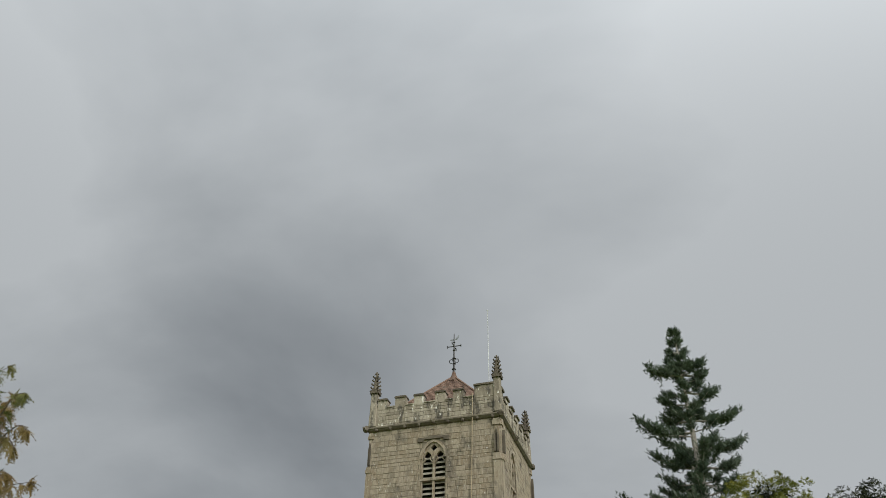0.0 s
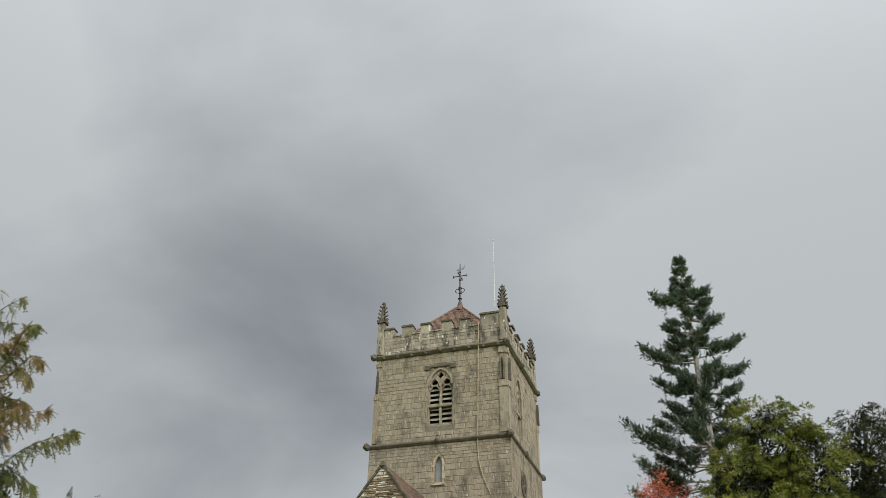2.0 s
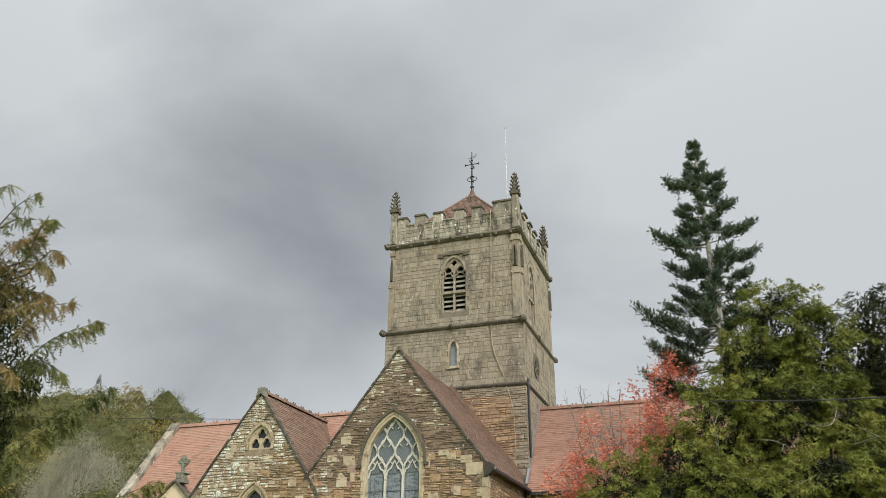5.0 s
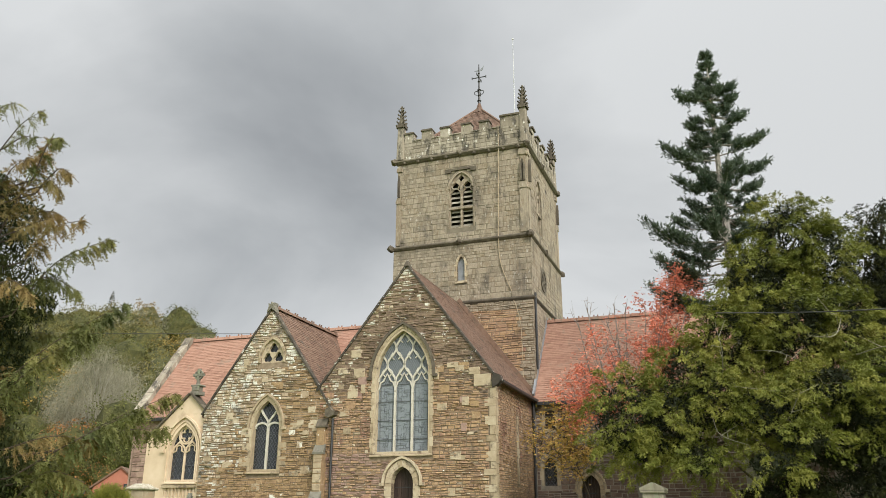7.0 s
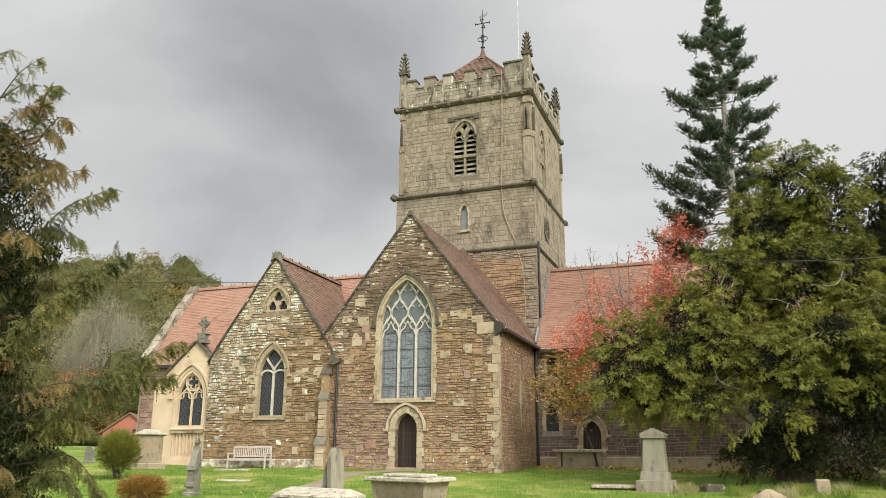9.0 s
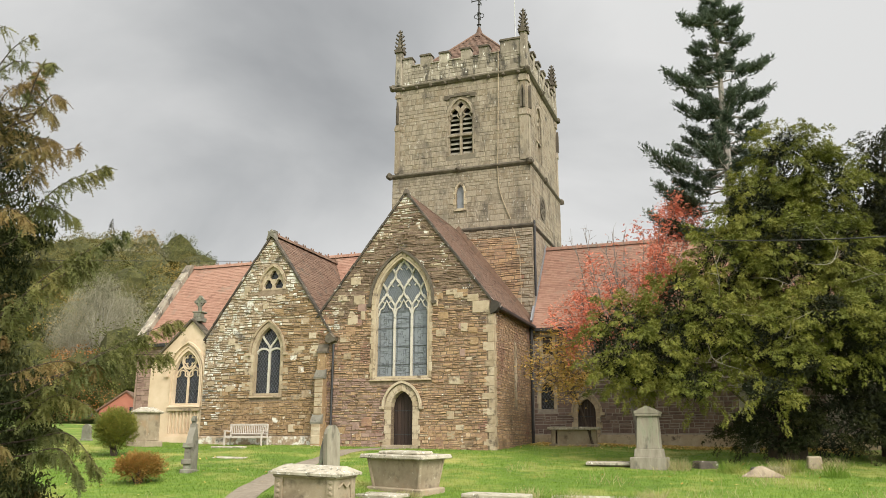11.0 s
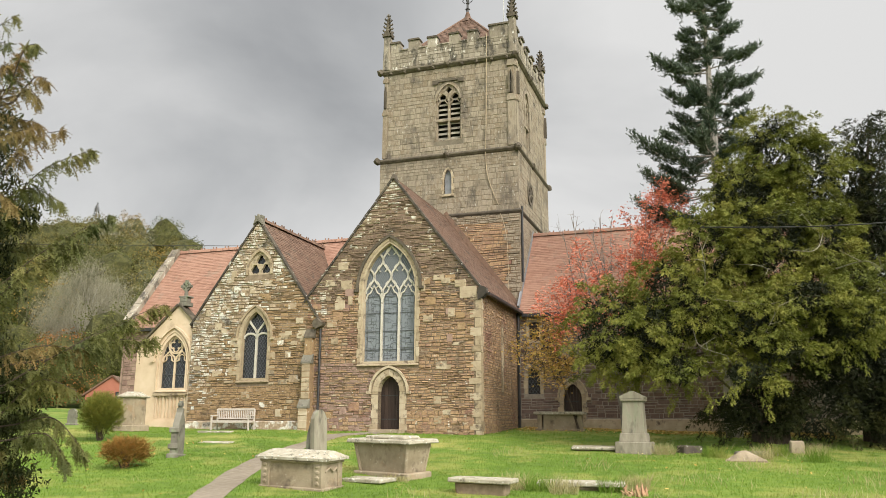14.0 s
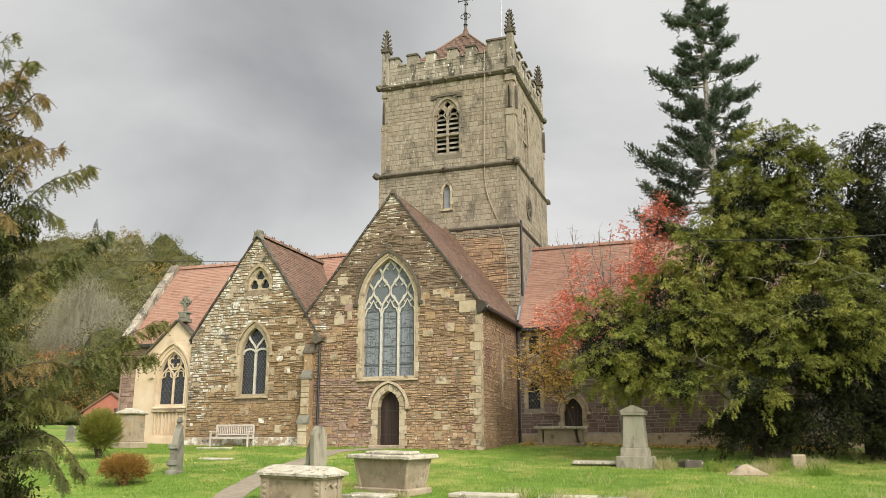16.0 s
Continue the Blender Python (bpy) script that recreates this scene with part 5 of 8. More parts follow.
for zz, ins in ((S2, 0.06), (S3, 0.12)):
    for k, (x, y) in enumerate(((-3.95, TV0 - 0.12 + ins), (-8.05 + ins, TV0 - 0.15 + ins), (0.12 - ins, TV0 - 0.15 + ins), (0.10 - ins, 10.4), (0.12 - ins, TV1 + 0.1 - ins))):
        carved_boss(x, y, zz + 0.02, 0.2 if k else 0.18, k + int(zz))
for k in range(9):
    if k != 4:
        carved_boss(-7.3 + k * 0.85, TV0 - 0.02, S3 - 0.12, 0.10, 40 + k)


def merlons(place, spans):
    """Merlons at the given (left, right, rise) along a parapet, with sills between them."""
    for x0, x1, up_by in spans:
        bm, top = bmesh.new(), MT + up_by
        prism(bm, [(x0, PT - 0.05), (x1, PT - 0.05), (x1, top - 0.10), (x0, top - 0.10)], -0.01, 0.42, place)
        m = part("merlon", bm, M["parapet"], tower)
        bm = bmesh.new()
        prism(bm, [(x0 - 0.04, top - 0.10), (x1 + 0.04, top - 0.10), (x1 + 0.04, top - 0.03), (x1 - 0.03, top + 0.01), (x0 + 0.03, top + 0.01), (x0 - 0.04, top - 0.03)], -0.07, 0.48, place)
        part("merlon_cap", bm, M["string"], m)
    for (_, b, _), (c, _, _) in zip(spans, spans[1:]):
        bm = bmesh.new()
        prism(bm, [(b + 0.01, PT - 0.02), (c - 0.01, PT - 0.02), (c - 0.01, PT + 0.05), (b + 0.01, PT + 0.05)], -0.06, 0.46, place)
        part("embrasure_sill", bm, M["parapet"], tower)


def battlements(place, a0, a1, n):
    w = (a1 - a0) / (2 * n - 1)
    for i in range(n):
        x0 = a0 + 2 * i * w
        bm = bmesh.new()
        prism(bm, [(x0, PT - 0.05), (x0 + w, PT - 0.05), (x0 + w, MT - 0.12), (x0, MT - 0.12)], -0.01, 0.42, place)
        m = part("merlon", bm, M["parapet"], tower)
        bm = bmesh.new()
        prism(bm, [(x0 - 0.05, MT - 0.12), (x0 + w + 0.05, MT - 0.12), (x0 + w + 0.05, MT - 0.03), (x0 + w - 0.04, MT + 0.02), (x0 + 0.04, MT + 0.02), (x0 - 0.05, MT - 0.03)], -0.09, 0.5, place)
        part("merlon_cap", bm, M["string"], m)
    for i in range(n - 1):
        x0 = a0 + (2 * i + 1) * w
        bm = bmesh.new()
        prism(bm, [(x0, PT - 0.02), (x0 + w, PT - 0.02), (x0 + w, PT + 0.08), (x0, PT + 0.08)], -0.07, 0.48, place)
        part("embrasure_sill", bm, M["string"], tower)


merlons(front(TV0 + 0.12), [(-7.38, -6.80, 0.0), (-6.30, -5.65, 0.05), (-5.14, -4.57, 0.02), (-3.85, -3.27, 0.04), (-2.77, -2.19, 0.02), (-1.54, -0.39, 0.16)])
battlements(right(-0.10), TV0 + 0.4, TV1 - 0.4, 6)
battlements(left(-7.74), TV0 + 0.4, TV1 - 0.4, 6)
battlements(back(TV1 - 0.12), -7.45, -0.38, 6)


def pinnacle(x, y, zb, zt):
    """A square shaft with a crocketed spirelet."""
    p = new("pinnacle")
    p.parent, p.location, p.empty_display_size = tower, (x, y, zb), 0.2
    h = zt - zb
    hs = h * 0.60
    bm = bmesh.new()
    box(bm, -0.23, 0.23, -0.23, 0.23, 0.0, hs, 0.04, 0.82)
    part("shaft", bm, M["parapet"], p)
    bm = bmesh.new()
    for s in range(4):
        a = s * math.pi / 2
        ca, sa = math.cos(a), math.sin(a)
        pl = lambda aa, d, z, ca=ca, sa=sa: (aa * ca - (d - 0.27) * sa * -1 * 0 + (0.0) + (d - 0.27) * -sa, aa * sa + (d - 0.27) * ca, z)
        prism(bm, [(-0.26, hs - 0.06), (0.26, hs - 0.06), (0.0, hs + 0.34)], 0.0, 0.10, pl)
    part("gablet", bm, M["string"], p)
    bm = bmesh.new()
    tube(bm, [(0, 0, hs), (0, 0, hs + (h - hs) * 0.86), (0, 0, h - 0.1), (0, 0, h)], [0.22, 0.06, 0.05, 0.03], 8)
    part("spirelet", bm, M["string"], p)
    bm = bmesh.new()
    for lv in range(5):
        f = lv / 5
        zz, rad = hs + 0.06 + (h - hs) * 0.86 * f, 0.25 - 0.17 * f
        for s in range(4):
            a = s * math.pi / 2 + math.pi / 4
            c = Vector((rad * math.cos(a), rad * math.sin(a), zz))
            o = Vector((math.cos(a), math.sin(a), 0))
            tube(bm, [c - o * 0.06, c + o * 0.05 + Vector((0, 0, -0.01)), c + o * 0.11 + Vector((0, 0, 0.05)), c + o * 0.07 + Vector((0, 0, 0.12))], [0.045, 0.055, 0.05, 0.02], 5)
    for s in range(4):
        a = s * math.pi / 2
        o = Vector((math.cos(a), math.sin(a), 0))
        c = Vector((0, 0, h - 0.14))
        tube(bm, [c, c + o * 0.12, c + o * 0.12 + Vector((0, 0, 0.07))], [0.035, 0.045, 0.02], 5)
    part("crockets", bm, M["string"], p)


for x, y in ((-7.62, TV0 + 0.24), (-0.22, TV0 + 0.24), (-0.22, TV1 - 0.24), (-7.62, TV1 - 0.24)):
    pinnacle(x, y, S3 + 0.15, 25.35)

# clasping corner buttress with a canopied niche
for a0, a1, pl in ((-0.50, -0.08, front(TV0 + 0.12)), (-7.76, -7.48, front(TV0 + 0.12)), (TV0 + 0.14, TV0 + 0.5, right(-0.10)), (TV1 - 0.5, TV1 - 0.14, right(-0.10))):
    bm = bmesh.new()
    prism(bm, [(a0, S2 + 0.2), (a1, S2 + 0.2), (a1, 19.0), (a0, 19.0)], -0.09, 0.05, pl)
    prism(bm, [(a0 + 0.06, 19.0), (a1 - 0.06, 19.0), (a1 - 0.06, 21.0), (a0 + 0.06, 21.0)], -0.05, 0.05, pl)
    cb = part("corner_buttress", bm, M["ashlar"], tower)
    for zz, o in ((19.0, 0.14), (21.0, 0.11)):
        bm = bmesh.new()
        prism(bm, [(a0 - 0.03, zz - 0.06), (a1 + 0.03, zz - 0.06), (a1 + 0.03, zz + 0.06), (a1 - 0.05, zz + 0.3), (a0 + 0.05, zz + 0.3), (a0 - 0.03, zz + 0.06)], -o, 0.03, pl)
        part("set_off", bm, M["ashlar"], cb)
    bm = bmesh.new()
    ribbon(bm, [(a0 + 0.12, 19.35), (a0 + 0.12, 20.3), ((a0 + a1) / 2, 20.65), (a1 - 0.12, 20.3), (a1 - 0.12, 19.35)], 0.08, -0.2, -0.06, pl)
    part("niche", bm, M["string"], cb)
    # Flat dark plate on the face paints the niche's shade; nothing is cut.
    bm = bmesh.new()
    am = (a0 + a1) / 2
    prism(bm, [(a0 + 0.14, 19.3), (a1 - 0.14, 19.3), (a1 - 0.14, 20.25), (am, 20.55), (a0 + 0.14, 20.25)], -0.062, -0.04, pl)
    part("niche_recess", bm, M["verge"], cb)


def louvred(parent, name, arch, place, transom):
    """A two-light belfry opening with stone louvres."""
    win = new(name)
    win.parent = parent
    tagged(win, "two-light belfry opening with stone louvres")
    bm = bmesh.new()
    lw_ = arch.h - 0.13
    lights = [Arch(arch.c + s * (arch.h * 0.5 - 0.01), lw_, arch.z0 + 0.08, arch.zs - 0.12, arch.zs + 0.42) for s in (-1, 1)]
    holes = [lt.outline(0.0, 7) for lt in lights]
    holes.append([(arch.c + 0.15 * math.cos(k * math.tau / 12) * (1 + 0.25 * math.cos(k * math.tau / 3)), arch.zs + 0.62 + 0.16 * math.sin(k * math.tau / 12) * (1 + 0.25 * math.cos(k * math.tau / 3))) for k in range(12)])
    prism(bm, arch.outline(), 0.06, 0.24, place, holes)
    ribbon(bm, [(arch.c - arch.h, transom), (arch.c + arch.h, transom)], 0.13, 0.02, 0.26, place)
    ribbon(bm, arch.head(-0.04, 12), 0.08, -0.04, 0.1, place)
    for lt in lights:
        for sg in (-1, 1):
            x0, w = lt.c + sg * lt.h, lt.h
            ribbon(bm, [(x0, arch.zs - 0.2), (x0 - sg * w * 0.55, arch.zs + 0.0), (x0 - sg * w * 0.25, arch.zs + 0.2)], 0.06, 0.08, 0.2, place)
    part("tracery", bm, M["ashlar"], win)
    # Near-black sheet closes the opening, painted as the shade behind the louvres.
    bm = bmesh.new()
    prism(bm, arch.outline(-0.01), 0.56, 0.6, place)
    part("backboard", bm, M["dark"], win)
    for s in (-1, 1):
        xa, xb = sorted((arch.c + s * 0.05, arch.c + s * (arch.h - 0.04)))
        z = arch.z0 + 0.14
        while z < arch.zs + 0.12:
            if abs(z - transom + 0.05) > 0.12:
                bm = bmesh.new()
                vv = [bm.verts.new(place(*p)) for p in ((xa, 0.245, z), (xb, 0.245, z), (xb, 0.46, z + 0.15), (xa, 0.46, z + 0.15), (xa, 0.245, z + 0.08), (xb, 0.245, z + 0.08), (xb, 0.46, z + 0.23), (xa, 0.46, z + 0.23))]
                bmesh.ops.convex_hull(bm, input=vv)
                part("louvre", bm, M["louvre"], win)
            z += 0.285
    voussoirs(win, arch, 0.0, 0.09, -0.03, 0.05, place, 6, mat=M["ashlar"], long=0.12)
    return win


louvred(tower, "belfry_window", bell, front(TV0 + 0.12), 18.28)
louvred(tower, "belfry_window", sbell, right(-0.10), 18.35)
bm = bmesh.new()
prism(bm, [(-4.8, 20.42), (-4.5, 20.42), (-4.45, 20.54), (-3.31, 20.54), (-3.26, 20.42), (-2.98, 20.42), (-2.98, 20.66), (-4.8, 20.66)], -0.10, 0.02, front(TV0 + 0.12))
part("label_mould", bm, M["string"], tower)
voussoirs(tower, lanc, 0.0, 0.12, -0.03, 0.12, front(TV0 + 0.05), 4)
bm = bmesh.new()
prism(bm, [(-4.22, 13.86), (-3.52, 13.86), (-3.52, 13.99), (-4.22, 13.99)], -0.08, 0.1, front(TV0 + 0.05))
part("lancet_surround", bm, M["dress"], tower)
bm = bmesh.new()
prism(bm, lanc.outline(), 0.14, 0.18, front(TV0 + 0.05))
part("lancet_pane", bm, M["lead"], tower, "grey leaded lancet pane")
# round traceried opening on the side
rc = (9.75, 14.38)
circ = lambda r0, n=24: [(rc[0] + r0 * math.cos(k * math.tau / n), rc[1] + r0 * math.sin(k * math.tau / n)) for k in range(n)]
bm = bmesh.new()
prism(bm, circ(0.66), -0.05, 0.03, right(0.02), [circ(0.5)])
rw = part("round_window", bm, M["string"], tower, "round window with eight-rayed tracery")
# The wall is not cut here: a near-black disc paints the opening's shade.
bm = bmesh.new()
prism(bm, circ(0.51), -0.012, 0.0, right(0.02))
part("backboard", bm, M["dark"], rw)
for k in range(8):
    a = k * math.tau / 8
    bm = bmesh.new()
    ribbon(bm, [rc, (rc[0] + 0.52 * math.cos(a), rc[1] + 0.52 * math.sin(a))], 0.09, -0.05, 0.0, right(0.02))
    part("ray", bm, M["string"], rw)

# pyramid cap, vane and flagpole
APEX = (-3.92, 10.88, 26.45)
PB, PZ = 3.45, 22.3
corners = [(APEX[0] + sx * PB, APEX[1] + sy * PB, PZ) for sx, sy in ((-1, -1), (1, -1), (1, 1), (-1, 1))]
bm = bmesh.new()
cv = [bm.verts.new(c) for c in corners]
av = bm.verts.new(APEX)
for k in range(4):
    bm.faces.new((cv[k], cv[(k + 1) % 4], av))
bm.faces.new(cv[::-1])
cap = part("pyramid_roof", bm, M["tile_dark"], tower, "low pyramid roof of brown tiles")
verts, quads = [], []
for k in range(4):
    a, b, t = Vector(corners[k]), Vector(corners[(k + 1) % 4]), Vector(APEX)
    nrm = (b - a).cross(t - a).normalized()
    if nrm.z < 0:
        nrm = -nrm
    nrow = 30
    for j in range(nrow):
        lo0, lo1 = a.lerp(t, j / nrow), b.lerp(t, j / nrow)
        hi0, hi1 = a.lerp(t, (j + 1) / nrow), b.lerp(t, (j + 1) / nrow)
        n = max(1, int((lo1 - lo0).length / 0.2))
        for i in range(n):
            f0, f1 = i / n, (i + 1) / n
            s = len(verts)
            lift = nrm * (0.018 + rng.uniform(-0.006, 0.010))
            verts += [(lo0.lerp(lo1, f0) + lift)[:], (lo0.lerp(lo1, f1) + lift)[:], hi0.lerp(hi1, f1)[:], hi0.lerp(hi1, f0)[:]]
            quads.append((s, s + 1, s + 2, s + 3))
tagged(bulk("roof_tiles", np.array(verts), np.array(quads), [M["tile_dark"]], cap), kind="stuff")
bm = bmesh.new()
for k in range(4):
    tube(bm, [corners[k], APEX], [0.09, 0.07], 6)
part("hip_tiles", bm, M["tile_dark"], cap)
bm = bmesh.new()
tube(bm, [(APEX[0], APEX[1], 25.95), (APEX[0], APEX[1], 26.4), (APEX[0], APEX[1], 26.75)], [0.52, 0.2, 0.09], 8)
part("lead_cap", bm, M["tile_dark"], cap)

vane = empty_at("weathervane", CHURCH @ Matrix.Translation((APEX[0], APEX[1], 26.6)), "black iron weathervane with scrolls and a gilt top", "weathervane")
bm = bmesh.new()
tube(bm, [(0, 0, 0), (0, 0, 0.5), (0, 0, 1.6), (0, 0, 3.0)], [0.10, 0.07, 0.05, 0.03])
for zz, r0 in ((0.35, 0.15), (0.75, 0.12), (1.15, 0.13), (1.75, 0.10), (2.35, 0.08)):
    tube(bm, [(0, 0, zz - 0.07), (0, 0, zz), (0, 0, zz + 0.07)], [0.04, r0, 0.04])
part("shaft", bm, M["iron"], vane)
for a in (0, math.pi / 2):
    bm = bmesh.new()
    o = Vector((math.cos(a), math.sin(a), 0))
    for sg in (-1, 1):
        pts = [Vector((0, 0, 0.95)) + o * sg * (0.17 + 0.14 * math.cos(t)) + Vector((0, 0, 0.14 * math.sin(t))) for t in np.linspace(math.pi, -math.pi * 0.55, 12)]
        tube(bm, pts, 0.026, 5)
    part("scroll", bm, M["iron"], vane)
    bm = bmesh.new()
    tube(bm, [Vector((0, 0, 2.05)) - o * 0.48, Vector((0, 0, 2.05)), Vector((0, 0, 2.05)) + o * 0.48], [0.035, 0.03, 0.035], 6)
    for sg in (-1, 1):
        tube(bm, [Vector((0, 0, 1.96)) + o * sg * 0.46, Vector((0, 0, 2.14)) + o * sg * 0.46], 0.03, 5)
    part("compass_arm", bm, M["iron"], vane)
bm = bmesh.new()
prism(bm, [(-0.30, 2.55), (-0.05, 2.62), (0.1, 2.6), (0.34, 2.86), (0.30, 2.66), (0.22, 2.55), (0.05, 2.5), (-0.1, 2.5)], -0.012, 0.012, lambda a, d, z: (a, d, z))
part("pointer", bm, M["lead"], vane, "pale metal pointer")

flag = empty_at("flagpole", CHURCH @ Matrix.Translation((-1.05, 8.6, 22.6)), "slim white flagpole rising behind the parapet", "flagpole")
bm = bmesh.new()
tube(bm, [(0, 0, 0), (0, 0, 3.4), (0, 0, 6.8)], [0.028, 0.024, 0.016])
part("pole", bm, M["white"], flag)
bm = bmesh.new()
bmesh.ops.create_uvsphere(bm, u_segments=10, v_segments=6, radius=0.06, matrix=Matrix.Translation((0, 0, 6.85)))
part("finial", bm, M["white"], flag)

# lightning strip and iron pipe on the tower
strap = empty_at("lightning_conductor", CHURCH @ Matrix.Translation((-1.6, TV0, 13)), "pale metal lightning tape down the tower wall", "cable")
bm = bmesh.new()
ribbon(bm, smooth_line([(-0.02, 10.0), (-0.03, 8.4), (-0.08, 5.0), (-0.12, 2.9), (0.02, 1.6), (0.55, 0.15)], 4), 0.026, -0.02, 0.03, lambda a, d, z: (a, d - 0.03, z))
ribbon(bm, smooth_line([(0.55, -0.2), (0.78, -0.7), (1.0, -2.0), (1.05, -4.8)], 4), 0.035, -0.03, 0.0, lambda a, d, z: (a, d - 0.02, z))
part("tape", bm, M["dress"], strap)
bm = bmesh.new()
tube(bm, [(0.16, 7.15, 13.0), (0.16, 7.15, 9.0)], 0.06)
part("downpipe", bm, M["iron"], tower, "black iron downpipe")


# ---- graves, tombs and bench ----
def at_ground(x, y, rz=0.0, rx=0.0, ry=0.0, sink=0.03):
    return pose(x, y, ground_z(x, y) - sink, rx, ry, rz)


chest = empty_at("chest_tomb", at_ground(-3.29, 20.58, -25, 2.0, 1.5, 0.10), "limestone chest tomb with lichened hipped lid and carved corners", "tomb", "churchyard tombs")
bm = bmesh.new()
box(bm, -0.93, 0.93, -0.5, 0.5, 0.0, 0.14, 0.02)
part("base", bm, M["tomb"], chest)
bm = bmesh.new()
box(bm, -0.84, 0.84, -0.42, 0.42, 0.12, 0.72, 0.01)
part("body", bm, M["tomb"], chest)
for sx in (-1, 1):
    for sy in (-1, 1):
        bm = bmesh.new()
        box(bm, sx * 0.76 - 0.12, sx * 0.76 + 0.12, sy * 0.38 - 0.09, sy * 0.38 + 0.09, 0.13, 0.72, 0.012)
        part("corner_pier", bm, M["tomb"], chest)
        for k in range(4):
            bm = bmesh.new()
            bmesh.ops.create_icosphere(bm, subdivisions=1, radius=0.055, matrix=Matrix.Translation((sx * 0.76, sy * 0.475, 0.24 + k * 0.13)) @ Matrix.Diagonal((1.3, 0.45, 1.0, 1)))
            part("carving", bm, M["tomb"], chest)
bm = bmesh.new()
tube(bm, [(0.845, -0.25, 0.5), (0.87, -0.1, 0.6), (0.87, 0.05, 0.5), (0.87, 0.2, 0.58), (0.845, 0.3, 0.45)], 0.03, 6)
part("end_carving", bm, M["tomb"], chest)
bm = bmesh.new()
box(bm, -0.92, 0.92, -0.5, 0.5, 0.70, 0.77, 0.02)
part("moulding", bm, M["tomb"], chest)
bm = bmesh.new()
vv = [bm.verts.new(p) for p in ((-1.0, -0.57, 0.77), (1.0, -0.57, 0.77), (1.0, 0.57, 0.77), (-1.0, 0.57, 0.77), (-1.0, -0.57, 0.83), (1.0, -0.57, 0.83), (1.0, 0.57, 0.83), (-1.0, 0.57, 0.83), (-0.84, -0.10, 0.985), (0.84, -0.10, 0.985), (0.84, 0.10, 0.985), (-0.84, 0.10, 0.985))]
bmesh.ops.convex_hull(bm, input=vv)
part("lid", bm, M["tomb_lid"], chest, "pale lichened hipped lid")

sarc = empty_at("sarcophagus_tomb", at_ground(-1.17, 22.75, -38, 2.0, 1.0, 0.08), "tapered limestone sarcophagus tomb with overhanging stepped lid", "tomb", "churchyard tombs")
bm = bmesh.new()
box(bm, -0.98, 0.98, -0.52, 0.52, 0.0, 0.2, 0.03)
part("plinth", bm, M["tomb"], sarc)
bm = bmesh.new()
box(bm, -0.80, 0.80, -0.40, 0.40, 0.19, 0.96, 0.012, 1.2)
body = part("body", bm, M["tomb"], sarc)
for sx in (-1, 1):
    for sy in (-1, 1):
        bm = bmesh.new()
        tube(bm, [(sx * 0.79, sy * 0.395, 0.2), (sx * 0.94, sy * 0.47, 0.95)], 0.05, 8)
        part("corner_roll", bm, M["tomb"], body)
for k, (w, d, z0, z1, mt) in enumerate(((1.14, 0.66, 0.95, 1.06, "tomb_lid"), (0.72, 0.34, 1.055, 1.14, "tomb_lid"))):
    bm = bmesh.new()
    box(bm, -w, w, -d, d, z0, z1, 0.025, 0.97)
    part("lid" if k == 0 else "lid_step", bm, M[mt], sarc)


def ledger(x, y, w, d, h, rz, label, rx=2.0, ry=0.0, name="ledger_slab", legs=False, mat="tomb_lid"):
    t = empty_at(name, at_ground(x, y, rz, rx, ry, 0.06), label, "grave slab", "grave slabs")
    bm = bmesh.new()
    box(bm, -w / 2, w / 2, -d / 2, d / 2, h - 0.1, h, 0.02)
    for v in bm.verts:
        v.co.z += 0.015 * noise.noise(v.co * 3 + Vector((x, y, 0)))
    part("slab", bm, M[mat], t)
    bm = bmesh.new()
    box(bm, -w / 2 + 0.15, w / 2 - 0.15, -d / 2 + 0.14, d / 2 - 0.14, 0.0, h - 0.1, 0.03)
    for v in bm.verts:
        v.co.x += 0.05 * noise.noise(v.co * 4 + Vector((x, y, 3)))
    part("base", bm, M["mortar"], t)
    return t


ledger(-1.72, 21.45, 1.3, 0.75, 0.16, -32, "low mossy ledger slab between two tombs")
ledger(1.12, 19.45, 1.5, 0.75, 0.42, -24, "pale raised ledger slab on a low stone base", 1.0, 1.0)
ledger(3.55, 20.3, 2.1, 0.7, 0.24, -12, "flat weathered ledger slab in long grass", 1.5)
ledger(5.6, 28.6, 1.7, 0.7, 0.2, -14, "low flat grave slab sunk in the grass", 3)
ledger(-8.0, 30.3, 1.2, 0.5, 0.1, -10, "flat mossy stone set in the lawn", 4)
ledger(-9.1, 34.2, 1.6, 0.25, 0.14, -19.5, "narrow kerb stone along the grass", 3)

ped = empty_at("pedestal_monument", at_ground(6.8, 28.1, -22, 0.5, 0.6, 0.08), "tall tapered stone pedestal monument with gabled cap", "monument", "churchyard tombs")
for nm, w, z0, z1, tp, mt in (("plinth", 0.58, 0.0, 0.42, 1.0, "grave_pale"), ("base", 0.46, 0.41, 0.70, 0.94, "grave_pale"), ("shaft", 0.38, 0.69, 1.78, 0.86, "grave_pale"), ("cornice", 0.40, 1.77, 1.86, 1.0, "grave_pale")):
    bm = bmesh.new()
    box(bm, -w, w, -w, w, z0, z1, 0.018, tp)
    part(nm, bm, M[mt], ped)
bm = bmesh.new()
prism(bm, [(-0.42, 1.86), (0.42, 1.86), (0.42, 1.93), (0.0, 2.12), (-0.42, 1.93)], -0.4, 0.4, front(0.0))
part("cap", bm, M["grave_pale"], ped, "gabled capstone")

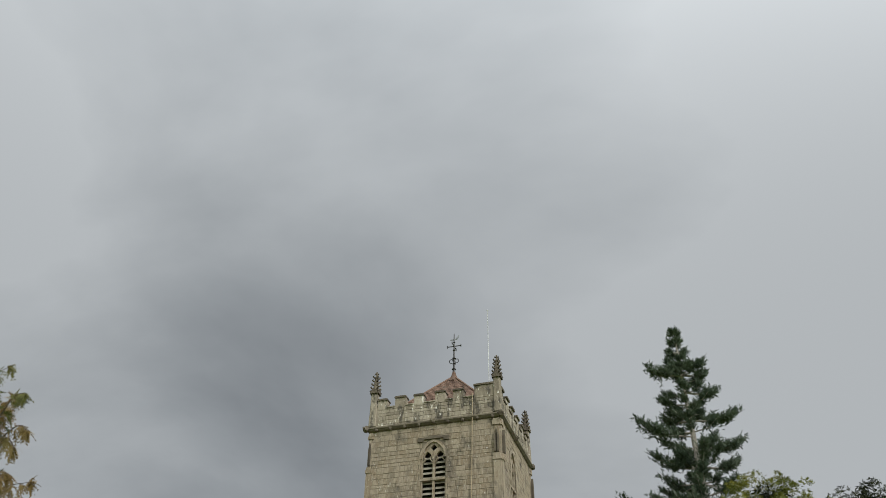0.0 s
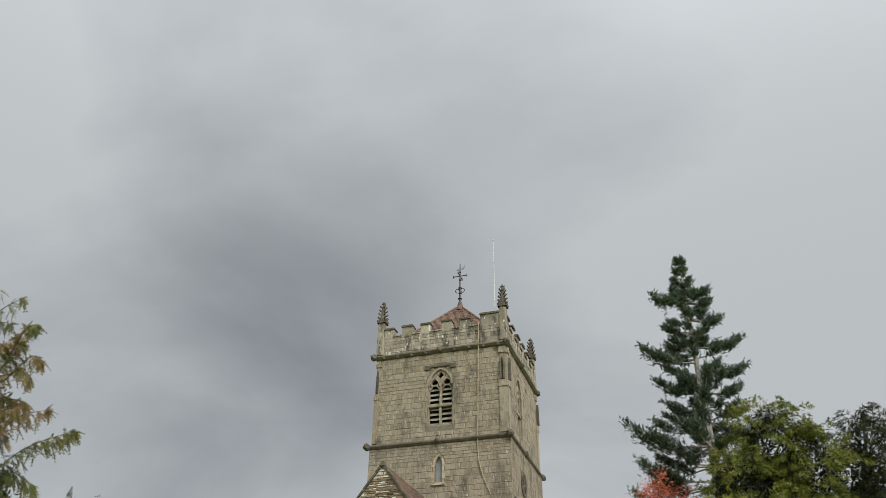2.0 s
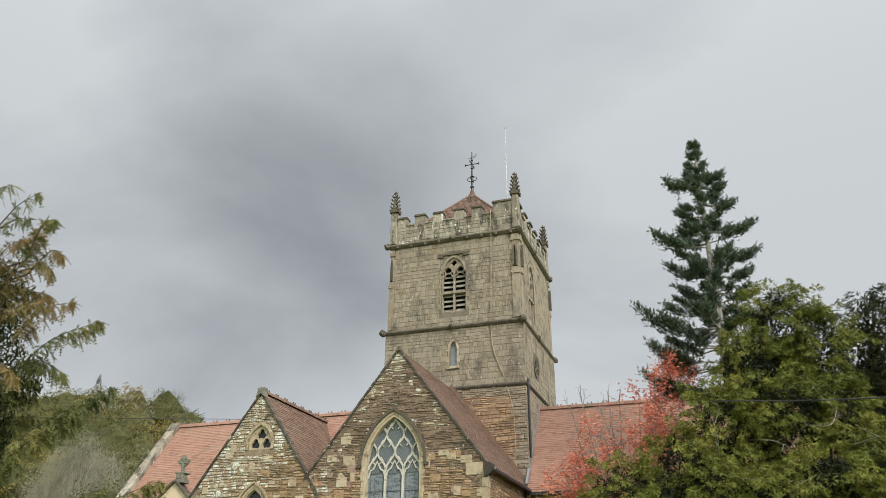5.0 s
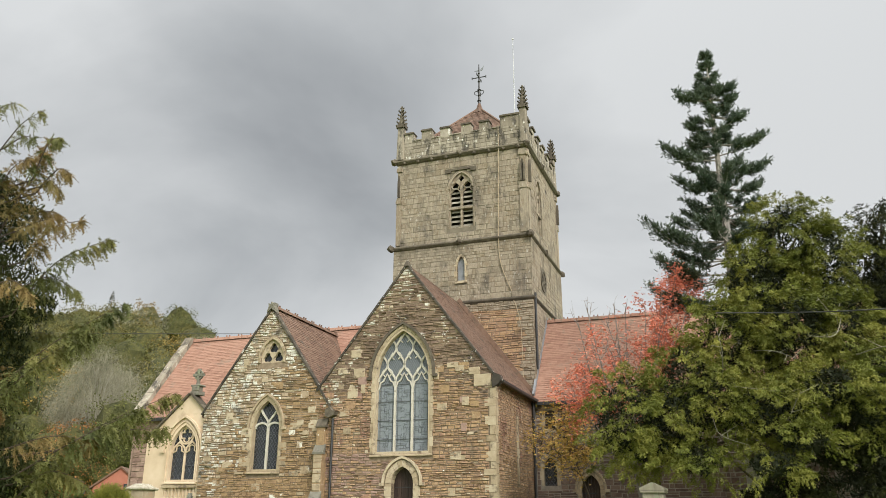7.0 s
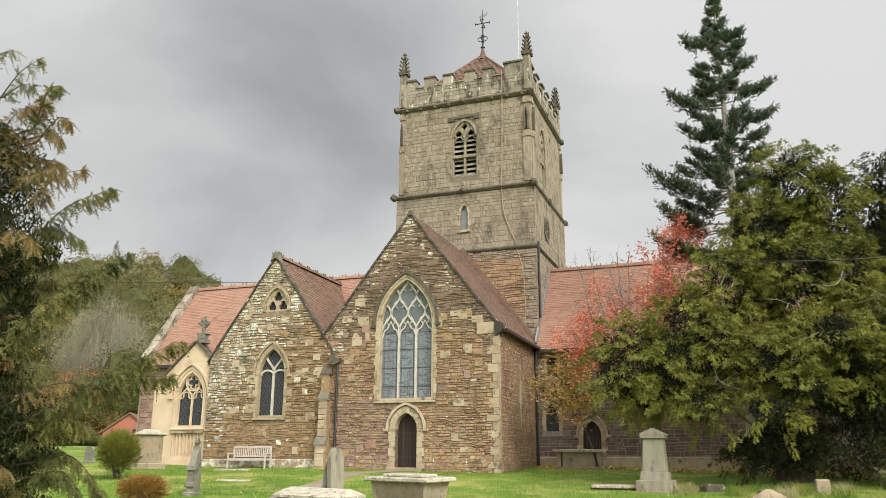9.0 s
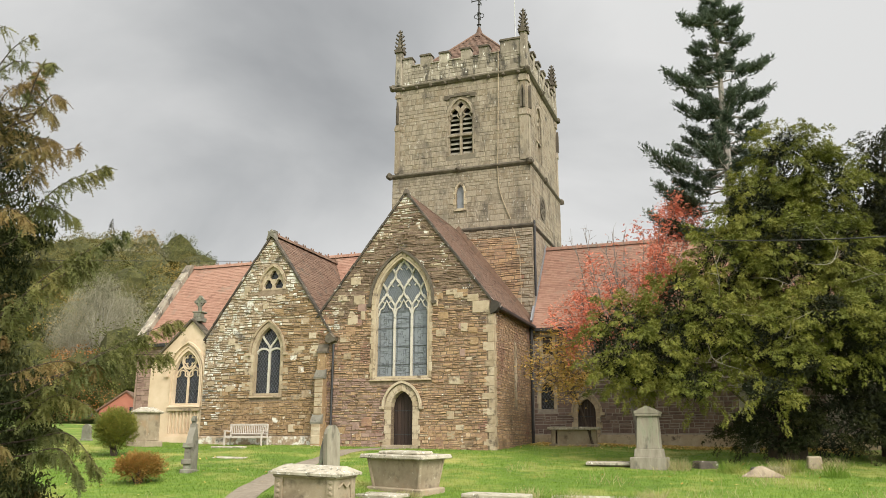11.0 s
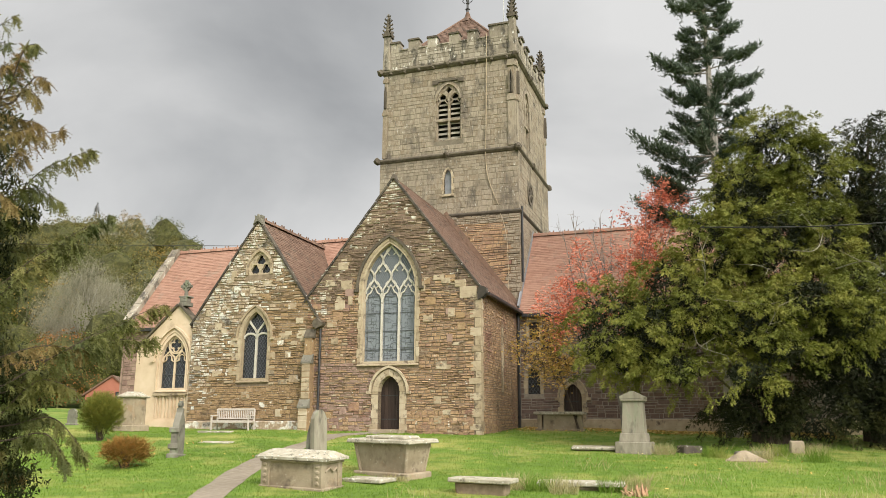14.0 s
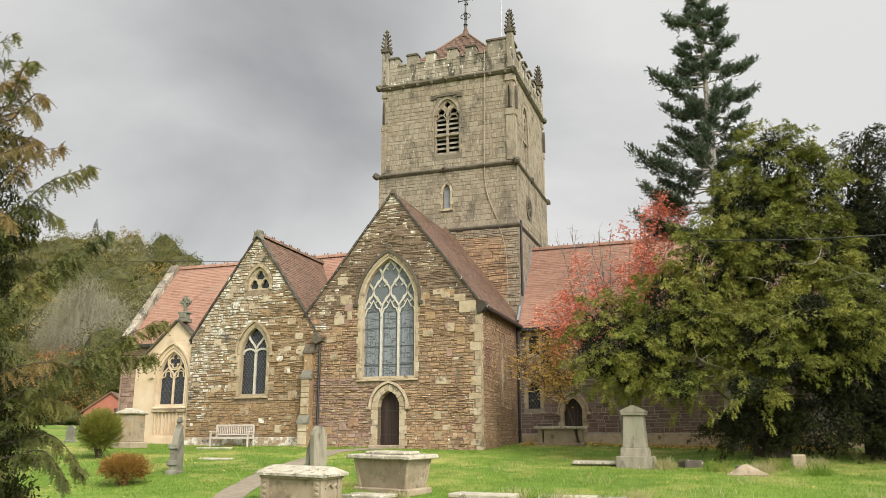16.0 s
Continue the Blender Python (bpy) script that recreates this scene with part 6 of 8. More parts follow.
table = empty_at("table_tomb", at_ground(5.6, 36.75, -17, 1.0, 0.0, 0.06), "stone table tomb with slab top and carved ends", "tomb", "churchyard tombs")
for nm, x0, x1, y0, y1, z0, z1 in (("base", -1.05, 1.05, -0.48, 0.48, 0.0, 0.14), ("body", -0.72, 0.72, -0.3, 0.3, 0.13, 0.76), ("end_pier", -0.98, -0.78, -0.32, 0.32, 0.13, 0.76), ("end_pier", 0.78, 0.98, -0.32, 0.32, 0.13, 0.76), ("top_slab", -1.12, 1.12, -0.52, 0.52, 0.75, 0.88)):
    bm = bmesh.new()
    box(bm, x0, x1, y0, y1, z0, z1, 0.02)
    part(nm, bm, M["tomb_lid" if nm == "top_slab" else "tomb"], table)

pt = empty_at("rendered_pedestal_tomb", at_ground(-13.1, 35.5, -19.5, 0, 0, 0.05), "square buff pedestal tomb with a pale domed cap", "tomb", "churchyard tombs")
for nm, w, z0, z1, tp, mt in (("plinth", 0.54, 0.0, 0.28, 1.0, "tomb"), ("body", 0.42, 0.27, 1.44, 0.97, "tomb"), ("cornice", 0.5, 1.43, 1.52, 1.05, "tomb_lid"), ("cap", 0.48, 1.51, 1.70, 0.45, "tomb_lid")):
    bm = bmesh.new()
    box(bm, -w, w, -w, w, z0, z1, 0.03, tp)
    part(nm, bm, M[mt], pt)


def headstone(name, x, y, rz, lean, w, h, t, outline, label, mat="grave"):
    hs = empty_at(name, at_ground(x, y, rz, lean[0], lean[1], 0.12), label, "headstone", "headstones")
    bm = bmesh.new()
    prism(bm, [(a * w, z * h) for a, z in outline], -t / 2, t / 2, front(0.0))
    part("slab", bm, M[mat], hs)
    bm = bmesh.new()
    box(bm, -w * 0.62, w * 0.62, -t * 0.9, t * 0.9, 0.0, 0.2, 0.03)
    part("footing", bm, M[mat], hs)
    return hs


gothic = [(-0.5, 0), (0.5, 0), (0.5, 0.5), (0.44, 0.62), (0.34, 0.74), (0.2, 0.86), (0.1, 0.93), (0.09, 1.0), (-0.09, 1.0), (-0.1, 0.93), (-0.2, 0.86), (-0.34, 0.74), (-0.44, 0.62), (-0.5, 0.5)]
celt = headstone("headstone", -8.22, 26.4, 88, (0, 3), 0.70, 1.62, 0.2, gothic, "leaning grey gothic headstone with stepped shoulders")
for k, zz in enumerate((0.5, 1.0)):
    bm = bmesh.new()
    box(bm, -0.42, -0.3, -0.16, 0.16, zz - 0.16, zz, 0.02)
    part("shoulder", bm, M["grave"], celt)
bm = bmesh.new()
ribbon(bm, [(-0.13, 1.74), (0.13, 1.74)], 0.1, -0.06, 0.06, front(0))
ribbon(bm, [(0.0, 1.6), (0.0, 1.86)], 0.1, -0.06, 0.06, front(0))
part("cross", bm, M["grave"], celt)
round_top = [(-0.5, 0), (0.5, 0), (0.5, 0.82), (0.36, 0.92), (0.12, 1.0), (-0.12, 1.0), (-0.36, 0.92), (-0.5, 0.82)]
headstone("headstone", -3.75, 26.7, 52, (0, -2), 0.56, 1.56, 0.18, round_top, "weathered pale headstone with green algae streaks", "grave_pale")
headstone("headstone", -4.02, 26.95, 62, (2, 3), 0.5, 1.40, 0.14, gothic, "dark grey headstone set close behind another")
for x, y, h in ((-13.6, 41.5, 0.9), (-15.2, 43.0, 1.1), (-16.8, 44.0, 0.8), (-13.9, 39.5, 0.7), (-17.6, 40.0, 0.9)):
    headstone("headstone", x, y, rng.uniform(-30, 10), (rng.uniform(-3, 3), rng.uniform(-3, 3)), 0.6, h, 0.12, round_top, "small grey headstone beyond the rendered bay")


def rock(name, x, y, w, d, h, rz, label, seed, peak=False, mat="tomb"):
    bm = bmesh.new()
    if peak:
        vv = [bm.verts.new(p) for p in ((-w / 2, -d / 2, 0), (w / 2, -d / 2, 0), (w / 2, d / 2, 0), (-w / 2, d / 2, 0), (-w * 0.06, -d * 0.1, h), (w * 0.05, 0, h * 0.97), (-w / 2, -d / 2, h * 0.18), (w / 2, -d / 2, h * 0.2))]
        bmesh.ops.convex_hull(bm, input=vv)
    else:
        box(bm, -w / 2, w / 2, -d / 2, d / 2, 0, h, 0.04, 0.92)
    bmesh.ops.subdivide_edges(bm, edges=bm.edges, cuts=1)
    for v in bm.verts:
        v.co += Vector((1, 1, 1)) * 0.03 * noise.noise(v.co * 4 + Vector((seed, 0, 0)))
    ob = part(name, bm, M[mat])
    ob.matrix_world = at_ground(x, y, rz, 0, 0, 0.06)
    return tagged(ob, label, "stone", "loose stones")


rock("fallen_stone", 9.7, 25.95, 1.25, 0.7, 0.38, -12, "low pale gabled stone lying in rough grass", 3, True)
rock("broken_headstone", 12.2, 27.8, 0.48, 0.26, 0.46, -8, "short broken buff headstone stump", 5)
rock("fallen_stone", 10.6, 27.3, 1.4, 0.4, 0.18, -6, "long grey kerb stone half buried", 6, mat="grave")
rock("fallen_stone", 8.6, 27.9, 0.8, 0.5, 0.3, 20, "dark mossy boulder by the yew", 8, mat="verge")

stump = empty_at("splintered_stump", at_ground(4.62, 19.3, 0, 0, 0, 0.05), "splintered orange-brown wooden stump in the grass", "stump")
for k in range(26):
    a, r0 = rng.uniform(0, math.tau), rng.uniform(0, 0.36)
    x, y, h = r0 * math.cos(a) * 1.2, r0 * math.sin(a) * 0.6, rng.uniform(0.12, 0.34)
    bm = bmesh.new()
    tube(bm, [(x, y, 0), (x + rng.uniform(-0.08, 0.08), y, h * 0.7), (x + rng.uniform(-0.14, 0.14), y, h)], [0.05, 0.035, 0.008], 5)
    part("splinter", bm, M["wood"], stump)

# bench against the chapel wall
bench_m = CHURCH @ pose(-11.35, -0.62, ground_z(-8.9, 36.6) - 0.02, 0, 0, 3)
bench = empty_at("garden_bench", bench_m, "weathered pale teak garden bench with slatted back", "bench")
BW = 0.92
for sx in (-1, 1):
    for nm, x, y0, y1, z0, z1 in (("front_leg", sx * BW, -0.30, -0.23, 0.0, 0.66), ("back_leg", sx * BW, 0.20, 0.27, 0.0, 0.95), ("armrest", sx * BW, -0.34, 0.26, 0.62, 0.67), ("side_rail", sx * BW, -0.25, 0.22, 0.34, 0.41)):
        bm = bmesh.new()
        box(bm, x - 0.035, x + 0.035, y0, y1, z0, z1, 0.006)
        part(nm, bm, M["teak"], bench)
for k in range(6):
    bm = bmesh.new()
    y = -0.28 + k * 0.088
    box(bm, -BW, BW, y, y + 0.068, 0.41, 0.435, 0.004)
    part("seat_slat", bm, M["teak"], bench)
for nm, z0, z1 in (("top_rail", 0.88, 0.97), ("back_rail", 0.50, 0.56)):
    bm = bmesh.new()
    box(bm, -BW, BW, 0.205, 0.255, z0, z1, 0.006)
    part(nm, bm, M["teak"], bench)
for k in range(19):
    x = -BW + 0.09 + k * (2 * BW - 0.18) / 18
    bm = bmesh.new()
    box(bm, x - 0.022, x + 0.022, 0.22, 0.24, 0.55, 0.89)
    part("back_slat", bm, M["teak"], bench)
bm = bmesh.new()
box(bm, -BW, BW, -0.29, -0.26, 0.33, 0.41, 0.004)
part("front_rail", bm, M["teak"], bench)

# small brick outhouse beyond the bay
hut = empty_at("brick_cottage", at_ground(-24.2, 60.5, 8, 0, 0, 0.1), "small red brick cottage gable beyond the churchyard", "house")
bm = bmesh.new()
prism(bm, [(-1.6, 0), (1.6, 0), (1.6, 1.6), (0.2, 2.7), (-1.6, 1.4)], 0.0, 5.0, front(0.0), [[(0.5, 0.9), (1.0, 0.9), (1.0, 1.6), (0.5, 1.6)]])
part("wall", bm, M["brick"], hut)
bm = bmesh.new()
ribbon(bm, [(-1.8, 1.3), (0.2, 2.78), (1.8, 1.55)], 0.12, -0.15, 5.1, front(0))
part("roof", bm, M["tile_dark"], hut)
bm = bmesh.new()
prism(bm, [(0.5, 0.9), (1.0, 0.9), (1.0, 1.6), (0.5, 1.6)], 0.1, 0.12, front(0))
part("window_pane", bm, M["glass"], hut)

for name, pts in (("overhead_wire", [(-75, 64, 16.6), (-30, 63, 16.0), (0, 62, 15.9), (25, 61, 16.4)]), ("overhead_wire", [(9.5, 28.0, 8.8), (14, 25.5, 8.3), (22, 21.5, 8.2)])):
    bm = bmesh.new()
    tube(bm, smooth_line(pts, 6), 0.022, 5)
    tagged(part(name, bm, M["iron"]), "thin dark overhead telephone wire", "cable")


# ---- plants ----
def unit(a):
    return a / np.maximum(np.linalg.norm(a, axis=1, keepdims=True), 1e-9)


def sprays(pts, ways, n, length, leaf_l, leaf_w, droop, g, roll=0.35, stem=0.0):
    """Flat drooping fronds of n leaflets set in pairs along a stem; arrays of vertices and quads."""
    k = len(pts)
    ways = unit(ways)
    ln = length * g.uniform(0.65, 1.3, (k, 1))
    side = unit(np.cross(ways, np.array([0, 0, 1.0]) + g.normal(scale=roll, size=(k, 3))))
    extra = 1 if stem else 0
    vs = np.empty((k, n + extra, 4, 3), np.float32)
    down = np.array([0, 0, -1.0])
    for j in range(n):
        t = (j // 2 * 2 + 1.0) / n
        p = pts + ways * ln * t + down * droop * ln * t * t
        ahead = unit(ways + down * droop * 2 * t)
        s = 1 if j % 2 else -1
        d = unit(0.8 * ahead + s * side * (0.95 - 0.5 * t) + g.normal(scale=0.10, size=(k, 3)))
        nrm = np.cross(ahead, side)
        w = unit(np.cross(d, nrm)) * leaf_w * 0.5
        ll = leaf_l * g.uniform(0.75, 1.2, (k, 1)) * (1.15 - 0.5 * t)
        vs[:, j, 0], vs[:, j, 1], vs[:, j, 2], vs[:, j, 3] = p, p + d * ll * 0.5 + w, p + d * ll, p + d * ll * 0.5 - w
    if stem:
        e = pts + ways * ln + down * droop * ln
        mdl = pts + ways * ln * 0.5 + down * droop * ln * 0.25
        vs[:, n, 0], vs[:, n, 1], vs[:, n, 2], vs[:, n, 3] = pts, mdl + side * stem, e, mdl - side * stem
    v = vs.reshape(-1, 3)
    return v, np.arange(len(v)).reshape(-1, 4)


def sphere_points(n, g):
    return unit(g.normal(size=(n, 3)))


def join(chunks):
    vs, qs, o = [], [], 0
    for v, q in chunks:
        vs.append(v), qs.append(q + o)
        o += len(v)
    return np.concatenate(vs), np.concatenate(qs)


def limbs(bm, base, tips, r0, g, sides=7, wob=0.25):
    """Tapered, bent limbs from points on the trunk to their tips."""
    for b, t in zip(base, tips):
        b, t = Vector(b), Vector(t)
        m1, m2 = b.lerp(t, 0.35), b.lerp(t, 0.7)
        ln = (t - b).length
        m1 += Vector(g.normal(size=3)) * wob * ln * 0.15 + Vector((0, 0, 0.08 * ln))
        m2 += Vector(g.normal(size=3)) * wob * ln * 0.15 + Vector((0, 0, 0.06 * ln))
        tube(bm, [b, m1, m2, t], [r0, r0 * 0.65, r0 * 0.4, r0 * 0.1], sides)


def plume_crown(lobes, per_m2, n_spray, size, g, spray, z_floor):
    """Foliage as feathery plumes that stand out from ellipsoid lobes, rising and then arching over."""
    chunks, centres = [], []
    for i, l in enumerate(lobes):
        c, rad = np.array(l[:3]), np.array(l[3:6])
        u = sphere_points(int(per_m2 * 12.6 * (rad[0] * rad[1] * rad[2]) ** (2 / 3)), g)
        u = u[(g.random(len(u)) < np.where(u[:, 1] > 0.35, 0.22, 1.0)) & (g.random(len(u)) < np.where(u[:, 2] < -0.5, 0.6, 1.0))]
        b = c + u * rad * g.uniform(0.55, 0.86, (len(u), 1))
        keep = b[:, 2] > z_floor
        for k, o in enumerate(lobes):
            if k != i:
                keep &= (((b - np.array(o[:3])) / np.array(o[3:6])) ** 2).sum(1) > 0.38
        b, u = b[keep], u[keep]
        centres.append(b)
        n = len(b)
        out = unit(u / rad)
        axis = unit(out * np.array([1, 1, 0.55]) + np.array([0, 0, 0.22]) + g.normal(scale=0.3, size=(n, 3)))
        ln = g.uniform(*size, (n, 1)) * np.where(g.random((n, 1)) < 0.12, 1.35, 1.0)
        rep = lambda a: np.repeat(a, n_spray, 0)
        ax, L, b0 = rep(axis), rep(ln), rep(b)
        t = g.uniform(0.0, 1.0, (n * n_spray, 1)) ** 0.8
        radial = g.normal(size=ax.shape)
        radial = unit(radial - ax * (radial * ax).sum(1, keepdims=True)) * np.array([1, 1, 0.75])
        p = b0 + ax * L * t + np.array([0, 0, -0.30]) * L * t * t + radial * L * 0.36 * (1.06 - t) * g.uniform(0.3, 1.0, t.shape)
        way = ax * 0.65 + radial * 0.65 + np.array([0, 0, -0.45]) * t + g.normal(scale=0.22, size=p.shape)
        chunks.append(sprays(p, way, g=g, **spray))
    return join(chunks), np.concatenate(centres)


def shade_twigs(lobes, per_m2, size, g, z_floor):
    """Dead twigs filling the heart of a dense crown, near-black to paint its shade."""
    out = []
    for l in lobes:
        c, rad = np.array(l[:3]), np.array(l[3:6])
        n = int(per_m2 * 12.6 * (rad[0] * rad[1] * rad[2]) ** (2 / 3))
        p = c + sphere_points(n, g) * rad * g.uniform(0.5, 0.92, (n, 1))
        p = p[p[:, 2] > z_floor]
        d = sphere_points(len(p), g) * size
        w = unit(np.cross(d, sphere_points(len(p), g))) * size * 0.2
        out.append(np.stack([p - d, p + w, p + d, p - w], 1).reshape(-1, 3))
    v = np.concatenate(out)
    return v, np.arange(len(v)).reshape(-1, 4)


def make_tree(name, x, y, label, trunk_mat, leaf_mat, trunk_pts, trunk_r, lobes, per_m2, n_spray, size, spray, seed, z_floor=0.5, n_limb=24, limb_r=0.11):
    g = np.random.default_rng(seed)
    gz = ground_z(x, y)
    t = empty_at(name, pose(x, y, gz), label, "tree")
    local = [(l[0] - x, l[1] - y, l[2] - gz, *(1.1 * a for a in l[3:])) for l in lobes]
    (v, q), cc = plume_crown(local, per_m2, n_spray, size, g, spray, z_floor)
    bulk("crown", v, q, [leaf_mat], t)
    # Dark fill set inside the lobes so gaps in the foliage look shaded.
    bulk("inner_growth", *shade_twigs([(*l[:3], l[3] * 0.84, l[4] * 0.84, l[5] * 0.84) for l in local], 85, 0.14, g, z_floor * 0.5), [M["yew_shade"]], t)
    bm = bmesh.new()
    tube(bm, trunk_pts, trunk_r, 10)
    pick = cc[g.choice(len(cc), min(n_limb, len(cc)), replace=False)]
    hts = [p[2] for p in trunk_pts]
    base = []
    for p in pick:
        z = max(hts[0] + 0.8, min(hts[-1], p[2] * 0.75))
        k = max(i for i in range(len(hts)) if hts[i] <= z + 1e-6)
        k = min(k, len(hts) - 2)
        f = (z - hts[k]) / (hts[k + 1] - hts[k])
        base.append(Vector(trunk_pts[k]).lerp(Vector(trunk_pts[k + 1]), f))
    limbs(bm, base, pick, limb_r, g)
    part("trunk", bm, trunk_mat, t)
    return t


YEW = dict(n=4, length=0.15, leaf_l=0.075, leaf_w=0.024, droop=0.3, stem=0.012, roll=0.9)
yew = make_tree("yew_tree", 12.6, 30.9, "large spreading olive-green yew tree", M["bark"], M["yew"],
                [(0, 0, -0.2), (0.1, 0, 1.5), (-0.1, 0.1, 4.0), (0.1, 0, 8.0), (0.3, 0, 11.0)], [0.75, 0.6, 0.45, 0.25, 0.08],
                [(13.1, 30.6, 8.6, 2.2, 1.8, 4.2), (13.5, 30.3, 12.6, 1.4, 1.3, 1.5), (11.9, 30.0, 10.5, 1.3, 1.3, 1.5), (14.6, 30.0, 11.4, 1.15, 1.2, 1.6), (10.4, 29.6, 8.2, 1.5, 1.3, 1.6),
                 (12.5, 29.0, 8.6, 1.6, 1.2, 1.4), (14.4, 29.5, 8.7, 1.2, 1.2, 1.7), (8.7, 29.2, 6.8, 1.2, 1.2, 1.2), (6.35, 29.1, 5.2, 1.4, 1.3, 1.75), (7.2, 29.3, 4.3, 1.3, 1.1, 0.9)]
                + [(7.8, 28.7, 5.0, 1.35, 1.2, 1.7), (9.4, 28.4, 5.7, 1.3, 1.2, 1.3), (8.5, 28.1, 3.7, 0.85, 0.8, 0.6), (11.1, 27.7, 5.2, 1.5, 1.1, 1.0), (13.0, 27.5, 6.1, 1.5, 1.1, 0.8),
                   (14.2, 27.5, 5.5, 1.1, 1.0, 1.2), (10.6, 27.2, 3.5, 1.05, 0.8, 0.5), (11.6, 27.2, 4.3, 0.95, 0.8, 0.6), (15.6, 28.2, 6.4, 1.4, 1.2, 1.3)],
                4.4, 62, (0.5, 1.05), YEW, 101, 1.5, n_limb=40, limb_r=0.09)
bare = [((12.3, 27.6, 6.2), (11.2, 26.9, 5.85), (9.3, 26.8, 6.0)), ((9.6, 28.4, 6.2), (9.3, 27.2, 7.2), (9.1, 27.0, 8.1)), ((14.2, 28.5, 8.8), (13.4, 27.6, 7.9), (12.3, 27.2, 7.8)), ((14.3, 28.6, 9.4), (13.6, 27.8, 8.7), (13.0, 27.6, 9.3)),
        ((14.0, 27.5, 7.2), (14.6, 26.6, 7.3), (15.1, 26.4, 6.9)), ((11.2, 27.8, 4.6), (11.1, 26.7, 5.0), (11.5, 26.5, 5.8)), ((9.0, 28.0, 5.2), (8.9, 27.2, 4.5), (9.4, 27.0, 4.2)), ((11.0, 28.8, 7.6), (11.4, 27.9, 7.4), (12.0, 27.7, 7.1))]
gb = np.random.default_rng(104)
for path in bare:
    bm = bmesh.new()
    line = smooth_line([(a - 12.6, b - 30.9, c - ground_z(12.6, 30.9)) for a, b, c in path], 6)
    tube(bm, line, list(np.linspace(0.022, 0.006, len(line))), 5)
    for k in range(5, len(line), 2):
        e = np.array(line[k]) + gb.normal(scale=0.3, size=3) + np.array([0, -0.1, 0.1])
        tube(bm, [line[k], tuple(e)], [0.014, 0.004], 4)
    part("dead_branch", bm, M["wood_grey"], yew, "bare grey dead branch")
# Low lobes reach under the big yew; their dark needles paint its shade.
make_tree("yew_tree", 17.2, 31.8, "tall dark yew with spiky bronze top and shade-coloured skirts to the ground", M["bark"], M["yew_far"],
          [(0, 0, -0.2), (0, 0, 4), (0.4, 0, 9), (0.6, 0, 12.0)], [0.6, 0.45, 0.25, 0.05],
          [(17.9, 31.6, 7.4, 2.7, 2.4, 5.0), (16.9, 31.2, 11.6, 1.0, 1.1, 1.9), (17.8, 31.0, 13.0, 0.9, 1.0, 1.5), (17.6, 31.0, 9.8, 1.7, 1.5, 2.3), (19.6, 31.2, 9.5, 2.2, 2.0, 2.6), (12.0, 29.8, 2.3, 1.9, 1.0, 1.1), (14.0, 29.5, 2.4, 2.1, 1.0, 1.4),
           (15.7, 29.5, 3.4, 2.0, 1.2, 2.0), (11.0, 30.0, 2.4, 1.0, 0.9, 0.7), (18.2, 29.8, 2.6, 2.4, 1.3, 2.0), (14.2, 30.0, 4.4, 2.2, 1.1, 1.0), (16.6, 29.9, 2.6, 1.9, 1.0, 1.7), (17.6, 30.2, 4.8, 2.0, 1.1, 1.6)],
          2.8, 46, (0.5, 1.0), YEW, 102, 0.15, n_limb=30)


